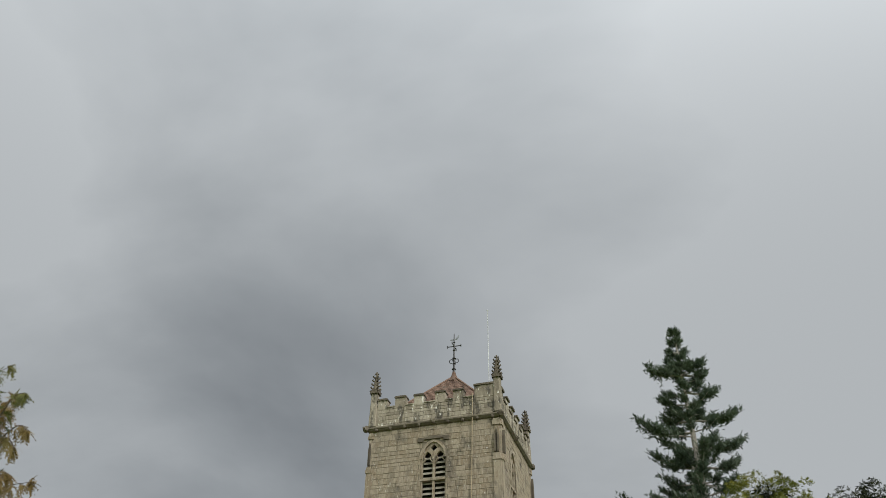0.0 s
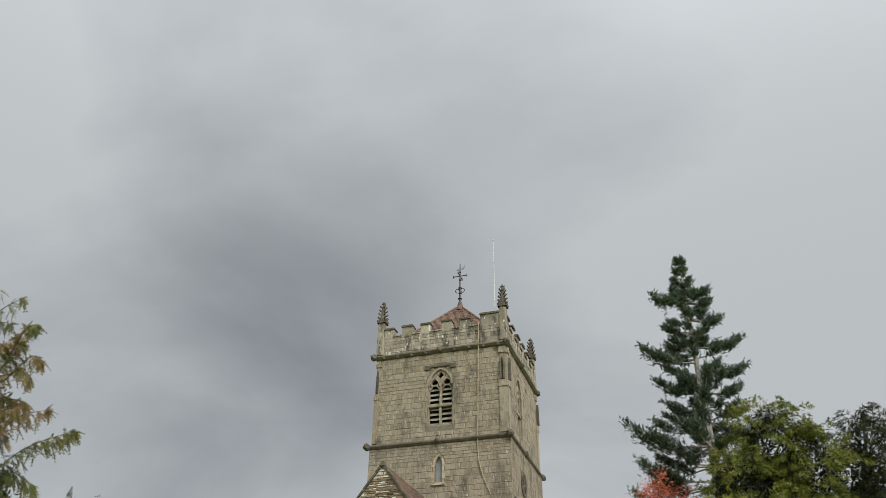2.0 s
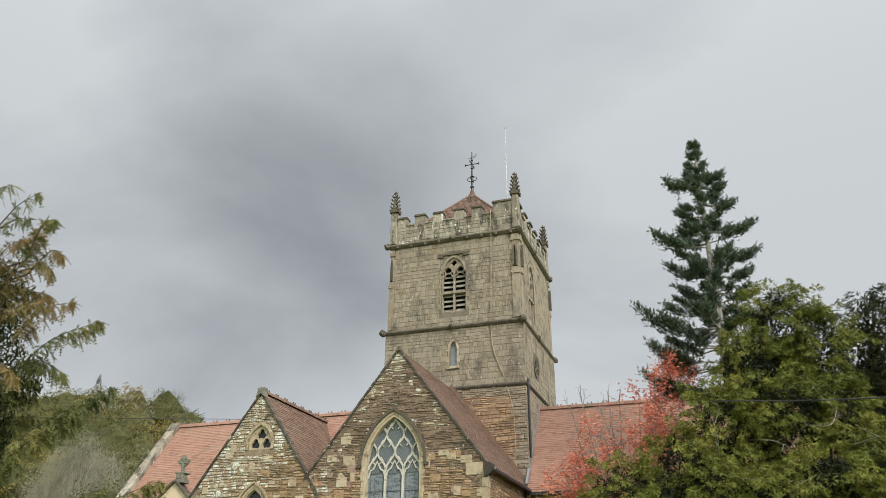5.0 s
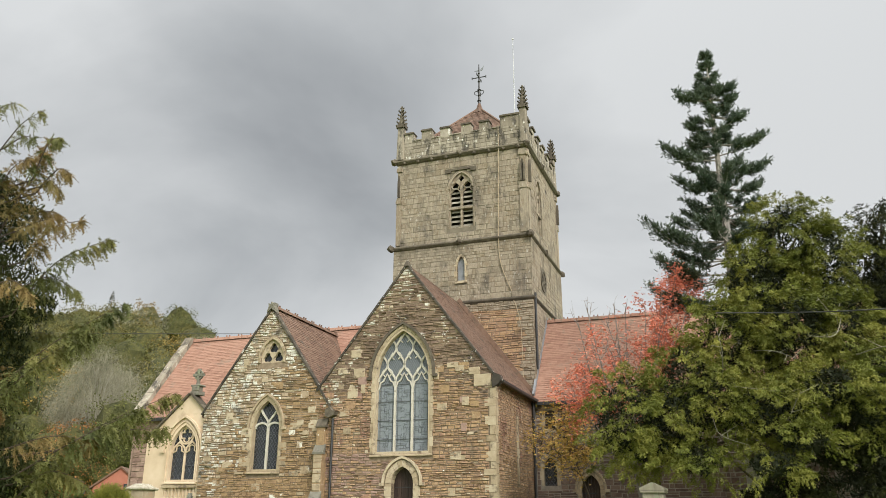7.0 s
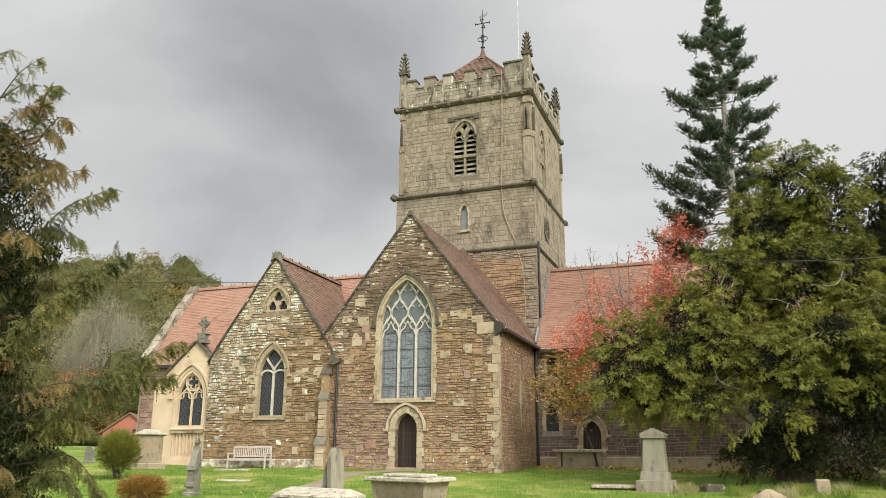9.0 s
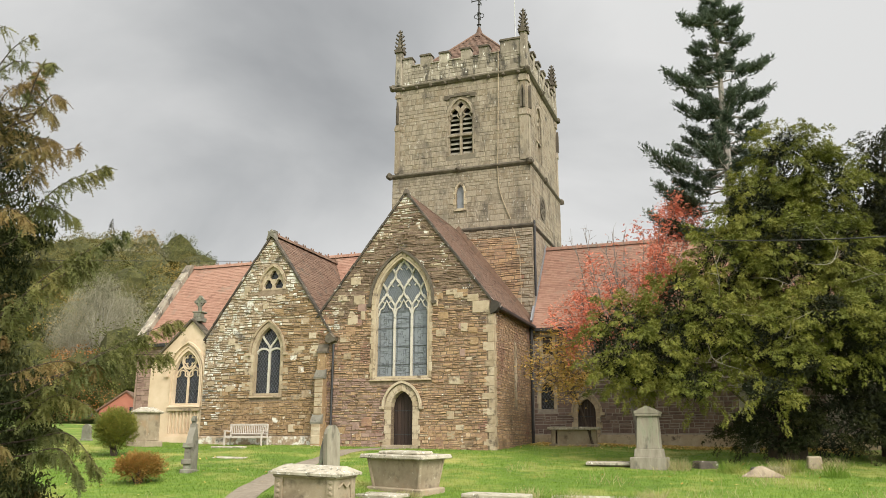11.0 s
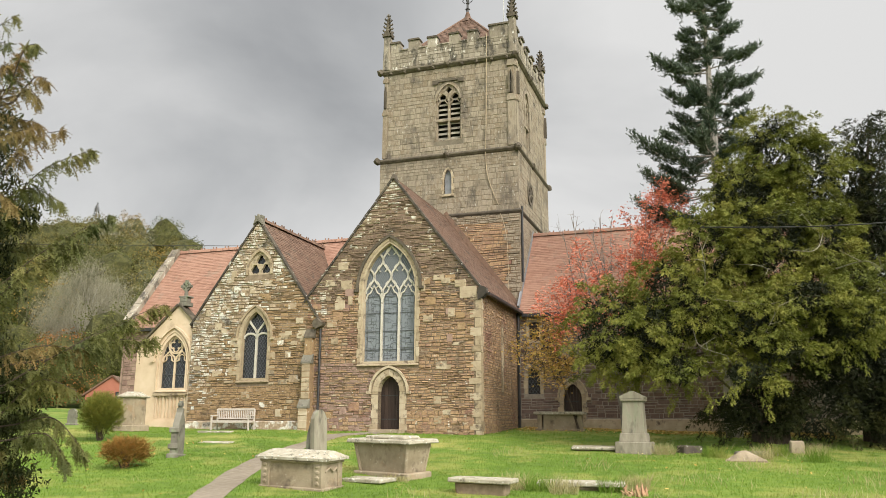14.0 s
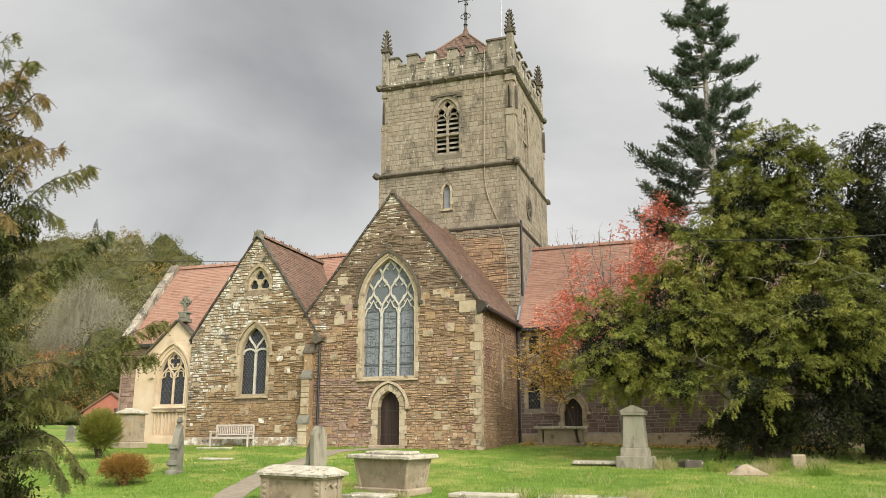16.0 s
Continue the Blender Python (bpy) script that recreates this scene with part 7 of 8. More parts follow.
def conifer(name, x, y, h, r_low, z_low, label, seed, mat, leafs=1.0, main=()):
    """A fir: straight trunk, uneven tiers of boughs that dip and turn up at the tip, carrying flat plates of sprays.
    main: (reach to the side, height of the tip) of the longest boughs."""
    g = np.random.default_rng(seed)
    gz = ground_z(x, y)
    t = empty_at(name, pose(x, y, gz), label, "tree")
    bm, chunks = bmesh.new(), []
    tube(bm, [(0, 0, -0.2), (0.05, 0, h * 0.5), (0, 0, h * 0.8), (0, 0, h)], [0.36, 0.2, 0.10, 0.015], 8)

    def bough(b, midp, tip, ln, thick):
        tube(bm, [tuple(b), tuple(midp), tuple(tip)], [thick, thick * 0.6, 0.006], 5)
        m = int((8 + 70 * ln) * leafs)
        o = unit(((tip - b) * np.array([1, 1, 0]))[None])[0]
        sidev = np.array([-o[1], o[0], 0])
        tt = g.uniform(0.22, 1.0, (m, 1)) ** 0.8
        p = np.where(tt < 0.55, b + (midp - b) * tt / 0.55, midp + (tip - midp) * (tt - 0.55) / 0.45)
        sd = g.normal(scale=0.13 * ln + 0.06, size=(m, 1)) * (1.12 - tt)
        p = p + sidev * sd + np.array([0, 0, -0.22]) * np.abs(sd)
        grp = g.integers(0, max(2, m // 9), m)
        p = p * 0.35 + p[np.minimum(grp * 9, m - 1)] * 0.65 + g.normal(scale=0.06, size=(m, 3))
        w = unit((tip - midp)[None]) * 0.55 + sidev * np.sign(sd) * g.uniform(0.0, 0.8, (m, 1)) + np.array([0, 0, 0.22]) + g.normal(scale=0.5, size=(m, 3))
        chunks.append(sprays(p, w, 8, 0.21, 0.085, 0.028, -0.1, g, 0.9, 0.014))

    z = z_low
    while z < h - 0.15:
        f = (h - z) / (h - z_low)
        for _ in range(int(g.integers(5, 9))):
            a = g.uniform(0, math.tau)
            ln = r_low * min(1.0, 1.25 * f) * g.uniform(0.35, 0.95) + 0.12
            o = np.array([math.cos(a), math.sin(a), 0])
            rise = g.uniform(0.05, 0.4)
            b = np.array([0, 0, z])
            bough(b, b + o * ln * 0.6 + np.array([0, 0, (rise - 0.3) * ln * 0.4]), b + o * ln + np.array([0, 0, rise * ln]), ln, 0.03 + 0.02 * f)
        z += g.uniform(0.5, 1.0) * (0.5 + 0.6 * f)
    for dx, tz in main:
        tip = np.array([dx, g.uniform(-0.8, 0.2), tz - gz])
        ln = abs(dx)
        b = np.array([0, 0, tip[2] - 0.22 * ln])
        bough(b, b + (tip - b) * 0.6 + np.array([0, 0, -0.2 * ln]), tip, ln * 1.25, 0.045)
        bough(b, b + (tip - b) * 0.5 + np.array([0, -0.3, -0.2 * ln]), tip * np.array([0.75, 1, 1]) + np.array([0, -0.5, -0.55]), ln, 0.035)
    v, q = join(chunks)
    bulk("crown", v, q, [mat], t)
    part("trunk", bm, M["bark_pale"], t, "pale grey straight trunk")
    return t


conifer("fir_tree", 12.17, 33.4, 21.6, 3.1, 9.2, "tall open-branched blue-green fir tree", 112, M["fir"], 1.35,
        [(-1.83, 20.8), (-2.77, 17.95), (-2.2, 16.3), (-3.9, 14.3), (-3.5, 12.7), (-3.9, 11.5), (1.06, 21.1), (1.25, 20.7), (1.66, 19.9), (2.28, 18.6), (2.3, 17.3), (1.9, 16.3), (3.0, 14.6), (3.2, 12.8)])


def twiggy(name, x, y, label, seed, tips, leaf_mat, r0, n_leaf, leaf, mat="bark_pale", spread=0.55, fork=(0, 0, 1.6), n_twig=7):
    """A thin-limbed small tree with scattered leaves on forking twigs."""
    g = np.random.default_rng(seed)
    gz = ground_z(x, y)
    t = empty_at(name, pose(x, y, gz), label, "tree")
    bm, chunks = bmesh.new(), []
    tube(bm, [(0, 0, -0.2), (fork[0] * 0.5, fork[1] * 0.5, fork[2] * 0.5), fork], [r0, r0 * 0.8, r0 * 0.65], 8)
    for tx, ty, tz, leafy in tips:
        tip = np.array((tx - x, ty - y, tz - gz))
        b = np.array(fork)
        midp = b + (tip - b) * 0.5 + g.normal(scale=0.25, size=3)
        tube(bm, [b, midp, tip], [r0 * 0.5, r0 * 0.28, 0.008], 6)
        for _ in range(n_twig):
            f = g.uniform(0.45, 1.0)
            s = b + (midp - b) * f / 0.5 if f < 0.5 else midp + (tip - midp) * (f - 0.5) / 0.5
            e = s + unit((tip - b)[None] * 0.25 + g.normal(size=(1, 3)))[0] * g.uniform(0.5, 1.0) * spread * 1.6 + np.array([0, 0, 0.15])
            tube(bm, [s, (s + e) / 2 + g.normal(scale=0.05, size=3), e], [0.02, 0.012, 0.004], 4)
            for _ in range(3):
                s2 = s + (e - s) * g.uniform(0.3, 1.0)
                e2 = s2 + g.normal(size=3) * 0.3 * spread + np.array([0, 0, 0.12])
                tube(bm, [s2, e2], [0.009, 0.003], 3)
                m = int(n_leaf * leafy * g.uniform(0.3, 1.5))
                if m:
                    p = s2 + (e2 - s2) * g.uniform(0, 1.1, (m, 1)) + g.normal(scale=0.34 * spread, size=(m, 3))
                    chunks.append(sprays(p, g.normal(size=(m, 3)) + np.array([0, 0, -0.4]), 2, leaf, leaf, leaf * 0.5, 0.5, g))
    v, q = join(chunks)
    bulk("crown", v, q, [leaf_mat], t)
    part("trunk", bm, M[mat], t)
    return t


g0 = np.random.default_rng(5)
red_tips = [(10.5, 33.0, 11.3, 1.2), (10.0, 33.2, 11.6, 1.2), (9.6, 32.8, 11.6, 1.6), (10.7, 33.3, 10.8, 1.2), (9.4, 33.4, 11.2, 1.6), (8.9, 32.6, 11.0, 1.6), (9.9, 33.0, 10.8, 1.6), (8.3, 33.2, 10.4, 1.4), (9.2, 33.8, 10.2, 1.6), (7.4, 33.0, 10.3, 0.15), (7.0, 33.4, 10.6, 0.05), (6.5, 33.2, 10.1, 0.1), (5.7, 33.0, 10.6, 0.0), (5.4, 33.4, 10.0, 0.02), (5.9, 32.6, 8.6, 1.0), (6.3, 33.0, 8.9, 1.1), (5.5, 33.3, 8.0, 0.9), (6.8, 32.8, 8.2, 0.5), (5.3, 32.6, 7.2, 0.8), (4.6, 32.8, 6.7, 0.9), (5.1, 33.2, 6.6, 0.9), (7.9, 32.4, 8.9, 0.6), (8.6, 32.2, 9.3, 0.9), (5.0, 32.5, 6.0, 0.7), (7.5, 32.0, 7.0, 0.5), (6.2, 32.2, 7.4, 0.6)]
twiggy("cherry_tree", 7.6, 32.8, "slender cherry tree with sparse scarlet autumn leaves", 121, red_tips, M["red_leaf"], 0.12, 21, 0.11, mat="bark_cherry", fork=(-0.3, -0.1, 2.4))
gold_tips = [(4.6, 33.2, 6.2, 1.0), (4.0, 33.4, 5.6, 1.0), (3.7, 33.2, 4.9, 1.0), (4.6, 33.0, 5.2, 1.2), (5.0, 33.2, 4.6, 1.2), (4.3, 33.2, 4.1, 1.0), (5.2, 33.0, 5.6, 1.2), (4.9, 33.4, 3.6, 0.8), (4.0, 33.0, 4.4, 0.8), (5.4, 33.2, 4.2, 1.2)]
twiggy("cherry_tree", 6.4, 36.2, "small tree with yellow and orange autumn leaves", 122, gold_tips, M["gold_leaf"], 0.055, 15, 0.105, mat="bark", fork=(-0.9, 0, 2.6))


def bush(name, x, y, w, h, label, mat, seed, n, leaf):
    g = np.random.default_rng(seed)
    t = empty_at(name, pose(x, y, ground_z(x, y)), label, "bush", "churchyard bushes")
    bm = bmesh.new()
    tips = []
    for k in range(16):
        a, r = g.uniform(0, math.tau), g.uniform(0.2, 1.0)
        tips.append((math.cos(a) * r * w * 0.45, math.sin(a) * r * w * 0.45, h * (1.0 - 0.3 * r * r) * g.uniform(0.7, 1.0)))
    for tp in tips:
        tube(bm, [(tp[0] * 0.12, tp[1] * 0.12, -0.05), (tp[0] * 0.45, tp[1] * 0.45, tp[2] * 0.5), tp], [0.025, 0.016, 0.004], 5)
    part("stems", bm, M["bark"], t)
    u = sphere_points(n, g)
    rr = g.uniform(0.55, 1.05, (n, 1))
    p = u * rr * np.array([w / 2, w / 2, h * 0.40]) + np.array([0, 0, h * 0.58])
    p = p[p[:, 2] > h * 0.12]
    p += g.normal(scale=0.05, size=p.shape)
    v, q = sprays(p, p - np.array([0, 0, h * 0.2]) + g.normal(scale=0.2, size=p.shape), 6, leaf * 2.4, leaf, leaf * 0.4, 0.1, g)
    bulk("foliage", v, q, [mat], t)


bush("round_bush", -12.4, 30.6, 1.35, 1.65, "upright green bush tinged with orange", M["shrub"], 131, 3800, 0.07)
bush("low_shrub", -8.85, 23.8, 1.25, 0.78, "low russet shrub on the lawn", M["low_rust"], 132, 2200, 0.06)

# the near yew whose boughs hang into view
near = empty_at("yew_tree", pose(-5.9, 7.6, ground_z(-5.9, 7.6)), "overhanging yew with bronzed drooping boughs", "tree")
g = np.random.default_rng(141)
bm, chunks = bmesh.new(), []
tube(bm, [(0, 0, -0.2), (0.1, 0, 2.0), (0.0, 0.1, 4.5), (0.1, 0, 7.5)], [0.5, 0.4, 0.28, 0.08], 10)
# each bough by the x and z of its root, bend and tip, and how bronzed it is
high = [(-4.53, 5.09, -4.29, 5.36, -4.08, 5.48, 0), (-4.48, 5.15, -4.23, 5.30, -4.08, 5.32, 0), (-4.48, 5.15, -4.27, 5.22, -4.13, 5.20, 0), (-4.37, 4.11, -4.10, 4.80, -3.91, 5.16, 1), (-4.30, 4.3, -4.08, 4.7, -3.95, 5.0, 1), (-3.98, 4.68, -3.83, 5.02, -3.69, 5.05, 0),
        (-3.98, 4.68, -3.78, 4.82, -3.64, 4.75, 1), (-3.96, 4.56, -3.78, 4.65, -3.64, 4.52, 1), (-4.08, 3.95, -3.81, 4.25, -3.50, 4.32, 1), (-4.00, 4.11, -3.75, 4.17, -3.60, 4.18, 1), (-4.3, 4.2, -4.0, 4.45, -3.75, 4.40, 1), (-4.4, 4.5, -4.2, 4.8, -4.02, 4.9, 1)]
low = [(-4.06, 3.41, -3.68, 3.89, -3.20, 4.10, 0), (-4.19, 3.62, -3.80, 3.78, -3.47, 3.63, 0), (-4.2, 3.5, -3.85, 3.6, -3.62, 3.45, 1), (-3.93, 2.59, -3.39, 3.04, -2.81, 3.37, 0), (-3.93, 2.50, -3.45, 2.92, -3.05, 3.12, 0), (-3.78, 1.91, -3.11, 2.37, -2.41, 2.68, 0),
       (-3.70, 1.95, -3.10, 2.28, -2.62, 2.50, 0), (-3.33, 2.20, -2.86, 2.34, -2.45, 2.36, 0), (-3.82, 2.19, -3.39, 2.29, -3.02, 2.25, 1), (-3.75, 1.72, -3.41, 2.00, -3.05, 1.91, 0), (-3.69, 1.63, -3.31, 1.68, -3.00, 1.39, 0), (-3.7, 1.5, -3.35, 1.55, -3.12, 1.30, 0)]
EDGE_Z, EDGE_X = [0.6, 1.35, 1.6, 1.9, 2.2, 2.5, 3.0, 3.4, 3.8, 4.2, 4.7, 5.1, 5.4], [-3.72, -3.62, -3.60, -3.58, -3.68, -3.95, -4.05, -3.92, -3.97, -4.08, -4.22, -4.45, -4.7]
boughs = [(*b, 1) for b in high + low]
for k in range(96):
    bz = g.uniform(0.7, 5.0)
    bx = np.interp(bz, EDGE_Z, EDGE_X) - 0.12 - abs(g.normal(scale=0.32))
    boughs.append((bx - 0.75, bz - 0.35, bx - 0.35, bz - 0.02, bx, bz - 0.05, int(g.random() < (0.55 if bz > 4.0 else 0.22)), 0))
tone = []
for x0, z0, xm, zm, xt, zt, bronze, key in boughs:
    fy = g.uniform(-0.9, -0.3) if key else g.uniform(-1.2, 0.7)
    b, midp, tip = (np.array([a + 5.9, fy + e, c]) for a, c, e in ((x0, z0, 0.1), (xm, zm, 0.0), (xt, zt, -0.05)))
    pts = np.array(smooth_line([tuple(b), tuple(midp), tuple(tip)], 8))
    tube(bm, [tuple(p) for p in pts], list(np.linspace(0.008, 0.002, len(pts))), 5)
    tube(bm, [(0.05, 0.0, max(0.5, z0 - 0.5)), tuple((b + np.array([0.05, 0, z0 - 0.3])) / 2), tuple(b)], [0.018, 0.013, 0.008], 5)
    ln = np.linalg.norm(tip - b)
    m = int((30 if zt > 5.15 else 66 if key else 80) * ln)
    i = g.uniform(0.03, 1.0, m) ** 0.9 * (len(pts) - 1.001)
    i0 = i.astype(int)
    p = pts[i0] + (pts[i0 + 1] - pts[i0]) * (i - i0)[:, None]
    along = unit(pts[i0 + 1] - pts[i0])
    fr = (i / (len(pts) - 1))[:, None]
    sidew = unit(np.cross(along, np.array([0, 0, 1.0]))) * g.choice([-1.0, 1.0], (m, 1))
    w = unit(along * 0.7 + sidew * g.uniform(0.1, 0.7, (m, 1)) + np.array([0, 0, -0.35]) + g.normal(scale=0.15, size=(m, 3)))
    ls = (0.21 - 0.165 * fr) * g.uniform(0.4, 1.25, (m, 1)) * min(1.0, 0.35 + 0.55 * ln)
    for f in (0.0, 0.22, 0.45, 0.68, 0.9):
        q = p + w * ls * f + np.array([0, 0, -0.75]) * ls * f * f
        ww = unit(w * (1 - 0.5 * f) + np.array([0, 0, -0.7]) * f + g.normal(scale=0.34, size=(m, 3)))
        v, qd = sprays(q, ww, 8, 0.085, 0.026, 0.0085, 0.3, g, 0.8, 0.0045)
        chunks.append((v, qd))
        tone.append(np.full(len(qd), bronze))
part("trunk", bm, M["bark"], near)
# Dark quads behind the boughs paint shade into the near crown's mass.
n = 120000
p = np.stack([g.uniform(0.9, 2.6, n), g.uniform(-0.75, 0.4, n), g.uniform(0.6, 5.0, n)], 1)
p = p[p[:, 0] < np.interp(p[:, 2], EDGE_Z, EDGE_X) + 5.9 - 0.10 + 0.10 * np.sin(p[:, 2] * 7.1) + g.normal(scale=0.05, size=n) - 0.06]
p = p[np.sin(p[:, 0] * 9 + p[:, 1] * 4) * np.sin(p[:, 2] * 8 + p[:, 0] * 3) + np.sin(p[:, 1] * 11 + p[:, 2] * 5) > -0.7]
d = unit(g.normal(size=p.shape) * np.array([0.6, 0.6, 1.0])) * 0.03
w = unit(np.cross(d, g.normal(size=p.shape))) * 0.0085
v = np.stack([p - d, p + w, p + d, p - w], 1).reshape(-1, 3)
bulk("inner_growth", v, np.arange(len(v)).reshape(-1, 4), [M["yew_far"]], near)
v, q = join(chunks)
bulk("crown", v, q, [M["yew_near"], M["yew_bronze"]], near, np.concatenate(tone))


# ---- far woods on the hill ----
def woods():
    g = np.random.default_rng(151)
    bm = bmesh.new()
    bmesh.ops.create_icosphere(bm, subdivisions=2, radius=1.0)
    ball = np.array([v.co[:] for v in bm.verts])
    tris = np.array([[v.index for v in f.verts] for f in bm.faces])
    bm.free()
    spots = []
    for _ in range(140):
        r, a = math.sqrt(g.uniform(88 ** 2, 225 ** 2)), radians(g.uniform(-31, -11))
        spots.append((r * math.sin(a), r * math.cos(a), g.uniform(7.0, 12.0), g.choice(4, p=(0.48, 0.42, 0.04, 0.06))))
    spots += [(-48, 148, 11, 2), (-51, 149, 11.5, 2), (-45.5, 146, 10, 2), (-54, 151, 11, 2), (-37, 81, 8, 4), (-34, 80, 6, 4), (-40, 83, 7, 4)]
    chunks, mats = [], []
    for x, y, h, kind in spots:
        n = 2100 if kind != 3 else 1300
        gz = ground_z(x, y)
        rad = np.array([h * 0.45, h * 0.45, h * 0.48]) * g.uniform(0.85, 1.2, 3)
        w1, w2, w3 = g.normal(size=3) * 5, g.normal(size=3) * 6, g.normal(size=3) * 11
        swell = lambda u: (1 + 0.24 * np.sin(u @ w1) * np.sin(u @ w2) + 0.08 * np.sin(u @ w3))[:, None]
        mid_c = np.array([x, y, gz + h * 0.52])
        # Solid dark core per tree: shade between leaves is put into its colour.
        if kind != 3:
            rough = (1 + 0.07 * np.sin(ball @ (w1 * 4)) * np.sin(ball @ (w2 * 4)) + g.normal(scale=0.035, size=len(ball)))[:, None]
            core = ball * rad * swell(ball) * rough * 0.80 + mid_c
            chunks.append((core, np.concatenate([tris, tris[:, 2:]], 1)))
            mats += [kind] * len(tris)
        u = sphere_points(n, g)
        p = u * rad * swell(u) * g.uniform(0.78, 0.97, (n, 1)) + mid_c
        d = unit(u + np.array([0, 0, 0.3]) + g.normal(scale=1.0, size=(n, 3)))
        size = (0.0128 if kind != 3 else 0.03) * h * (0.75 + y / 400)
        a1 = unit(np.cross(d, g.normal(size=(n, 3)))) * size * (1.0 if kind != 3 else 0.10)
        b1 = np.cross(d, unit(a1)) * size * (0.8 if kind != 3 else 1.6)
        v = np.stack([p - a1, p + b1, p + a1, p - b1], 1).reshape(-1, 3)
        chunks.append((v, np.arange(len(v)).reshape(-1, 4)))
        mats += [kind] * n
    v, q = join(chunks)
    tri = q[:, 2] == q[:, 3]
    mats = np.array(mats)
    names = [M["wood_green"], M["wood_olive"], M["wood_ochre"], M["wood_grey"], M["rust"]]
    ob = bulk("hillside_woodland", v, q[~tri], names, None, mats[~tri])
    tagged(ob, "mixed autumn woodland of green, olive and bare trees", "woodland", kind="stuff")
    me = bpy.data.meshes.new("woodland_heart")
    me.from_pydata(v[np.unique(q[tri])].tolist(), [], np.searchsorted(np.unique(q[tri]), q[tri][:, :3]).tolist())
    me.materials.append(M["wood_shade"])
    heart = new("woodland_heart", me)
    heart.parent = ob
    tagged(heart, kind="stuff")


woods()
conifer("pine_tree", -83.0, 190, 15.0, 3.2, 3.0, "dark conifer standing above the far woods", 161, M["wood_dark"], 0.3)


def willow(x, y, h, w, seed):
    g = np.random.default_rng(seed)
    t = empty_at("willow_tree", pose(x, y, ground_z(x, y)), "grey weeping tree almost bare of leaves", "tree")
    bm, chunks = bmesh.new(), []
    tube(bm, [(0, 0, -0.3), (0.2, 0, h * 0.35), (0, 0, h * 0.6)], [0.45, 0.35, 0.2], 8)
    for k in range(110):
        a, r, f = g.uniform(0, math.tau), math.sqrt(g.random()), g.uniform(0.3, 1.0)
        top = np.array([math.cos(a) * r * w * 0.46, math.sin(a) * r * w * 0.46, h * (0.32 + 0.68 * f * math.sqrt(max(0.0, 1 - 0.8 * r * r)))])
        if k < 50:
            tube(bm, [(0, 0, h * 0.3), tuple(top * np.array([0.5, 0.5, 0.85])), tuple(top)], [0.08, 0.04, 0.015], 5)
        m = 90
        p0 = top + g.normal(scale=0.75, size=(m, 3))
        ln = g.uniform(0.04, 0.13, (m, 1)) * h
        out = unit(np.array([math.cos(a) * r, math.sin(a) * r, 0.35]) + g.normal(scale=0.7, size=(m, 3)))
        wv = unit(g.normal(size=(m, 3))) * 0.011
        mdl = p0 + out * ln * 0.6
        end = p0 + out * ln * 0.95 - np.array([0, 0, 0.9]) * ln
        chunks.append((np.stack([p0 - wv, p0 + wv, mdl + wv, mdl - wv], 1).reshape(-1, 3), np.arange(4 * m).reshape(-1, 4)))
        chunks.append((np.stack([mdl - wv, mdl + wv, end + wv * 0.5, end - wv * 0.5], 1).reshape(-1, 3), np.arange(4 * m).reshape(-1, 4)))
    v, q = join(chunks)
    bulk("crown", v, q, [M["wood_grey"]], t)
    part("trunk", bm, M["bark_pale"], t)


willow(-40.2, 92, 15.5, 9.0, 171)


# ---- grass, tufts and fallen leaves ----
def blades(name, n, x0, x1, y0, y1, h, w, mat, label, seed, keep=None, lean=0.5):
    g = np.random.default_rng(seed)
    x, y = g.uniform(x0, x1, n), g.uniform(y0, y1, n)
    if keep is not None:
        k = keep(x, y, g)
        x, y = x[k], y[k]
        n = len(x)
    z = np.array([ground_z(a, b) for a, b in zip(x, y)])
    p = np.stack([x, y, z - 0.01], 1)
    hh = g.uniform(0.5, 1.3, (n, 1)) * h
    tip = p + np.concatenate([g.normal(scale=lean, size=(n, 2)) * hh, hh], 1)
    a = g.uniform(0, math.tau, n)
    wv = np.stack([np.cos(a), np.sin(a), np.zeros(n)], 1) * w / 2
    midp = p * 0.45 + tip * 0.55 + np.array([0, 0, 1]) * hh * 0.08
    v = np.stack([p - wv, p + wv, midp + wv * 0.8, midp - wv * 0.8, midp - wv * 0.8, midp + wv * 0.8, tip + wv * 0.15, tip - wv * 0.15], 1).reshape(-1, 3)
    ob = bulk(name, v, np.arange(len(v)).reshape(-1, 4), [mat])
    tagged(ob, label, "grass", kind="stuff")


PX, PY = np.array([p[0] for p in PATH]), np.array([p[1] for p in PATH])


def off_path(x, y, g):
    near_x = np.interp(y, PY, PX)
    wedge = (np.abs(x) < 0.58 * y + 1.0)
    church = (x - 1.88) * 0.334 + (y - 33.5) * 0.943
    return (np.abs(x - near_x) > 0.36 + g.uniform(0, 0.1, len(x))) & wedge & ((church < -0.05) | ((x > 2.0) & (church < 6.3)))


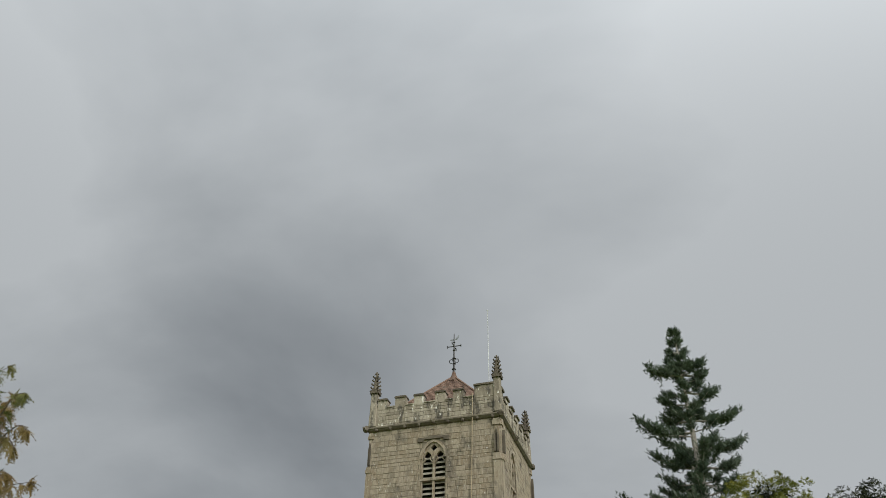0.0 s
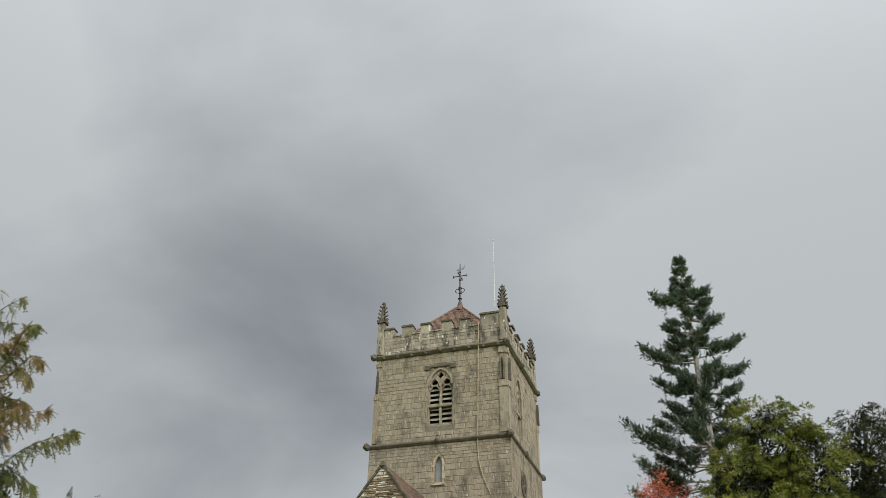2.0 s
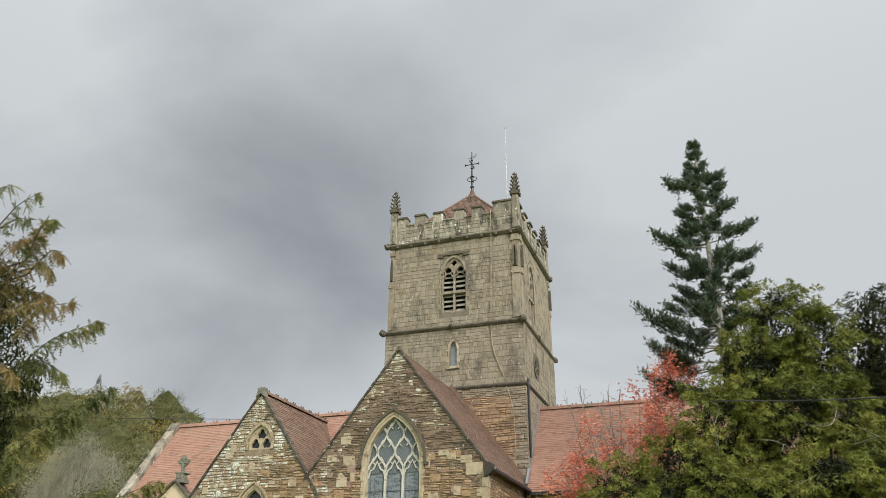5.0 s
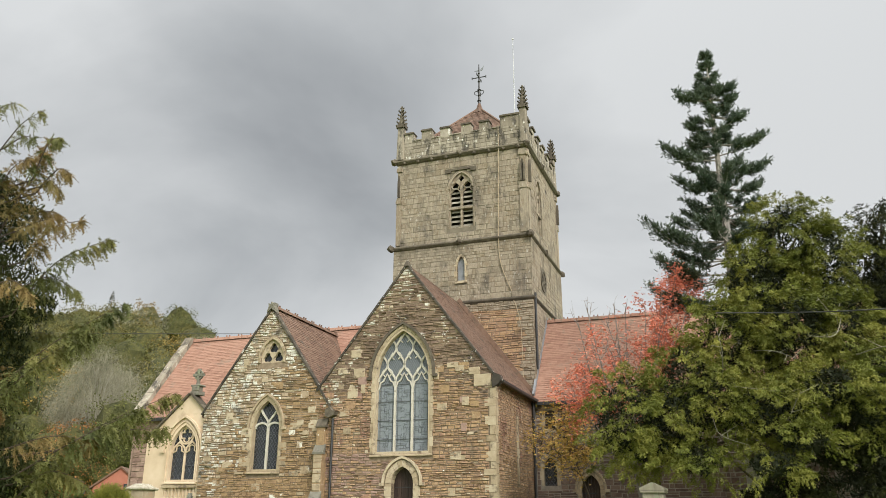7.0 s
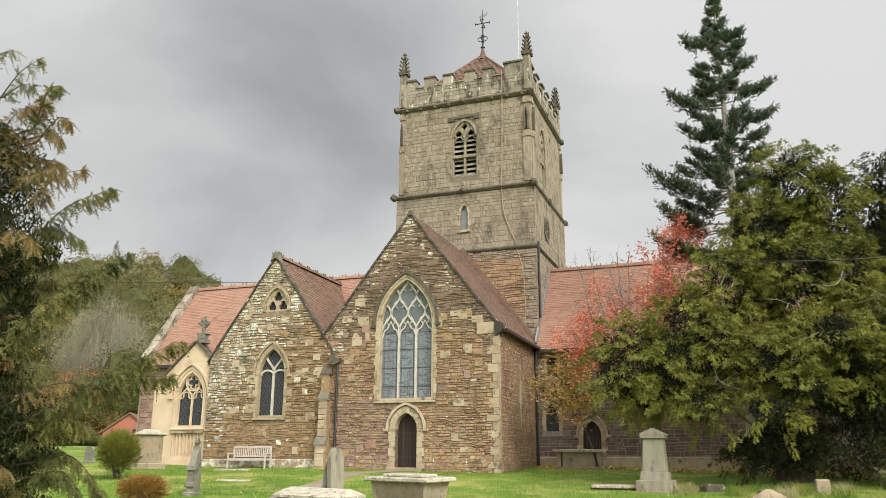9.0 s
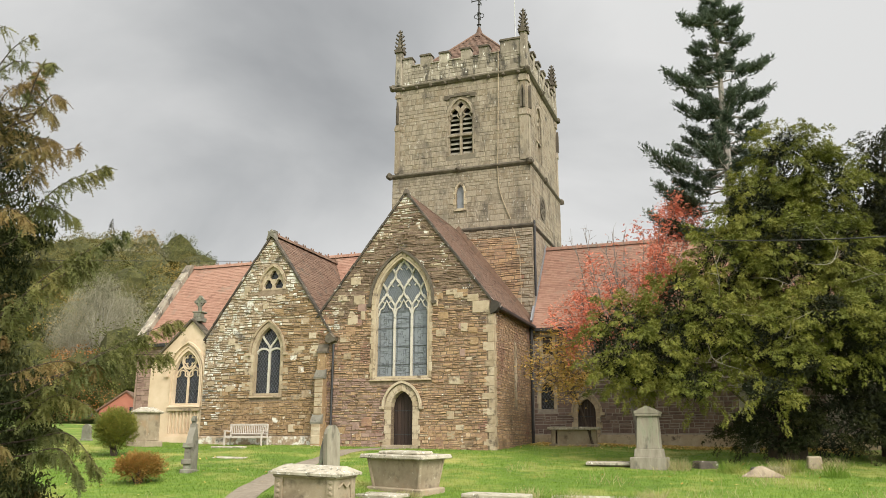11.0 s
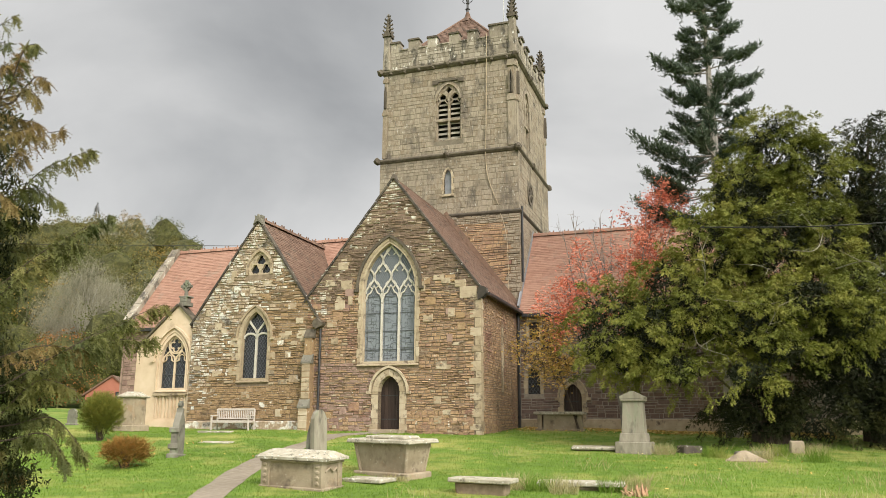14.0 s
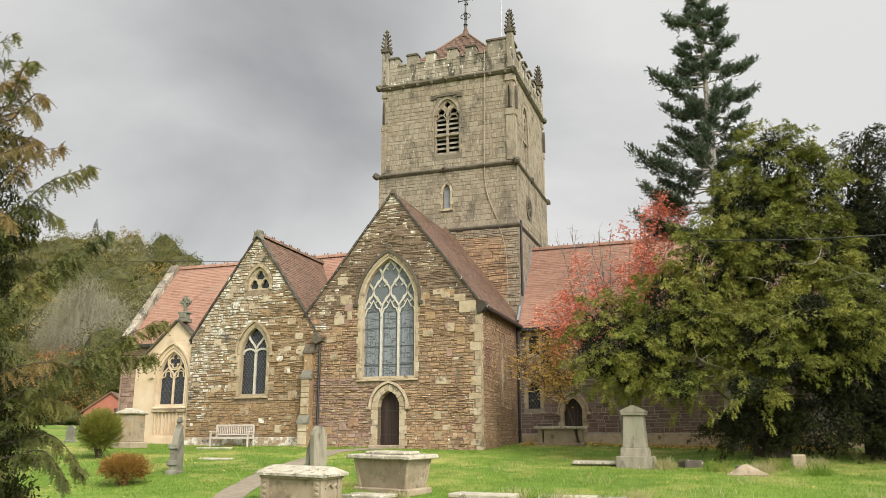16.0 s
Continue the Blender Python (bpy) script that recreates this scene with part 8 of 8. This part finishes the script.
blades("grass", 62000, -13, 15, 17.5, 27, 0.055, 0.014, M["blade"], "short green lawn grass", 181, off_path)
blades("grass", 40000, -16, 17, 27, 39, 0.055, 0.02, M["blade"], "short green lawn grass", 182, off_path)
blades("long_grass", 9000, -13, 16, 17.8, 29, 0.24, 0.012, M["straw"], "dry yellow tufts of long grass", 183,
       lambda x, y, g: off_path(x, y, g) & (np.sin(x * 1.3 + 2) * np.sin(y * 1.1) + 0.06 * x + g.normal(scale=0.3, size=len(x)) > 0.95))
for tx, ty, s in ((1.9, 20.2, 1), (2.5, 19.9, 2), (3.0, 19.5, 3), (4.2, 19.9, 4), (4.9, 20.3, 5), (9.0, 26.6, 6), (10.4, 26.4, 7), (11.2, 27.0, 8), (12.6, 27.2, 9), (12.0, 25.8, 10), (7.6, 27.4, 11), (-2.4, 21.6, 12), (-1.0, 21.6, 13)):
    blades("grass_tuft", 220, tx - 0.32, tx + 0.32, ty - 0.25, ty + 0.25, 0.36 if s < 12 else 0.16, 0.012, M["straw"] if s % 2 else M["blade"], "tuft of long seeding grass", 190 + s)


def fallen():
    g = np.random.default_rng(211)
    n = 5200
    u, vv = g.uniform(0.4, 14, n), 6.2 - np.abs(g.normal(scale=1.3, size=n))
    cs, sn = math.cos(radians(19.5)), math.sin(radians(19.5))
    x, y = 1.88 + u * cs + vv * sn, 33.5 - u * sn + vv * cs
    x, y = np.concatenate([x, g.uniform(-12, 12, 110)]), np.concatenate([y, g.uniform(19, 32, 110)])
    z = np.array([ground_z(a, b) for a, b in zip(x, y)]) + g.uniform(0.02, 0.07, len(x))
    p = np.stack([x, y, z], 1)
    d1 = unit(g.normal(size=p.shape) * np.array([1, 1, 0.35])) * 0.06
    d2 = unit(np.cross(d1, np.array([0.1, 0.1, 1.0]) + g.normal(scale=0.3, size=p.shape))) * 0.03
    v = np.stack([p - d1, p + d2, p + d1, p - d2], 1).reshape(-1, 3)
    tagged(bulk("fallen_leaves", v, np.arange(len(v)).reshape(-1, 4), [M["fallen"]]), "scattered yellow fallen leaves", "leaves", kind="stuff")


fallen()
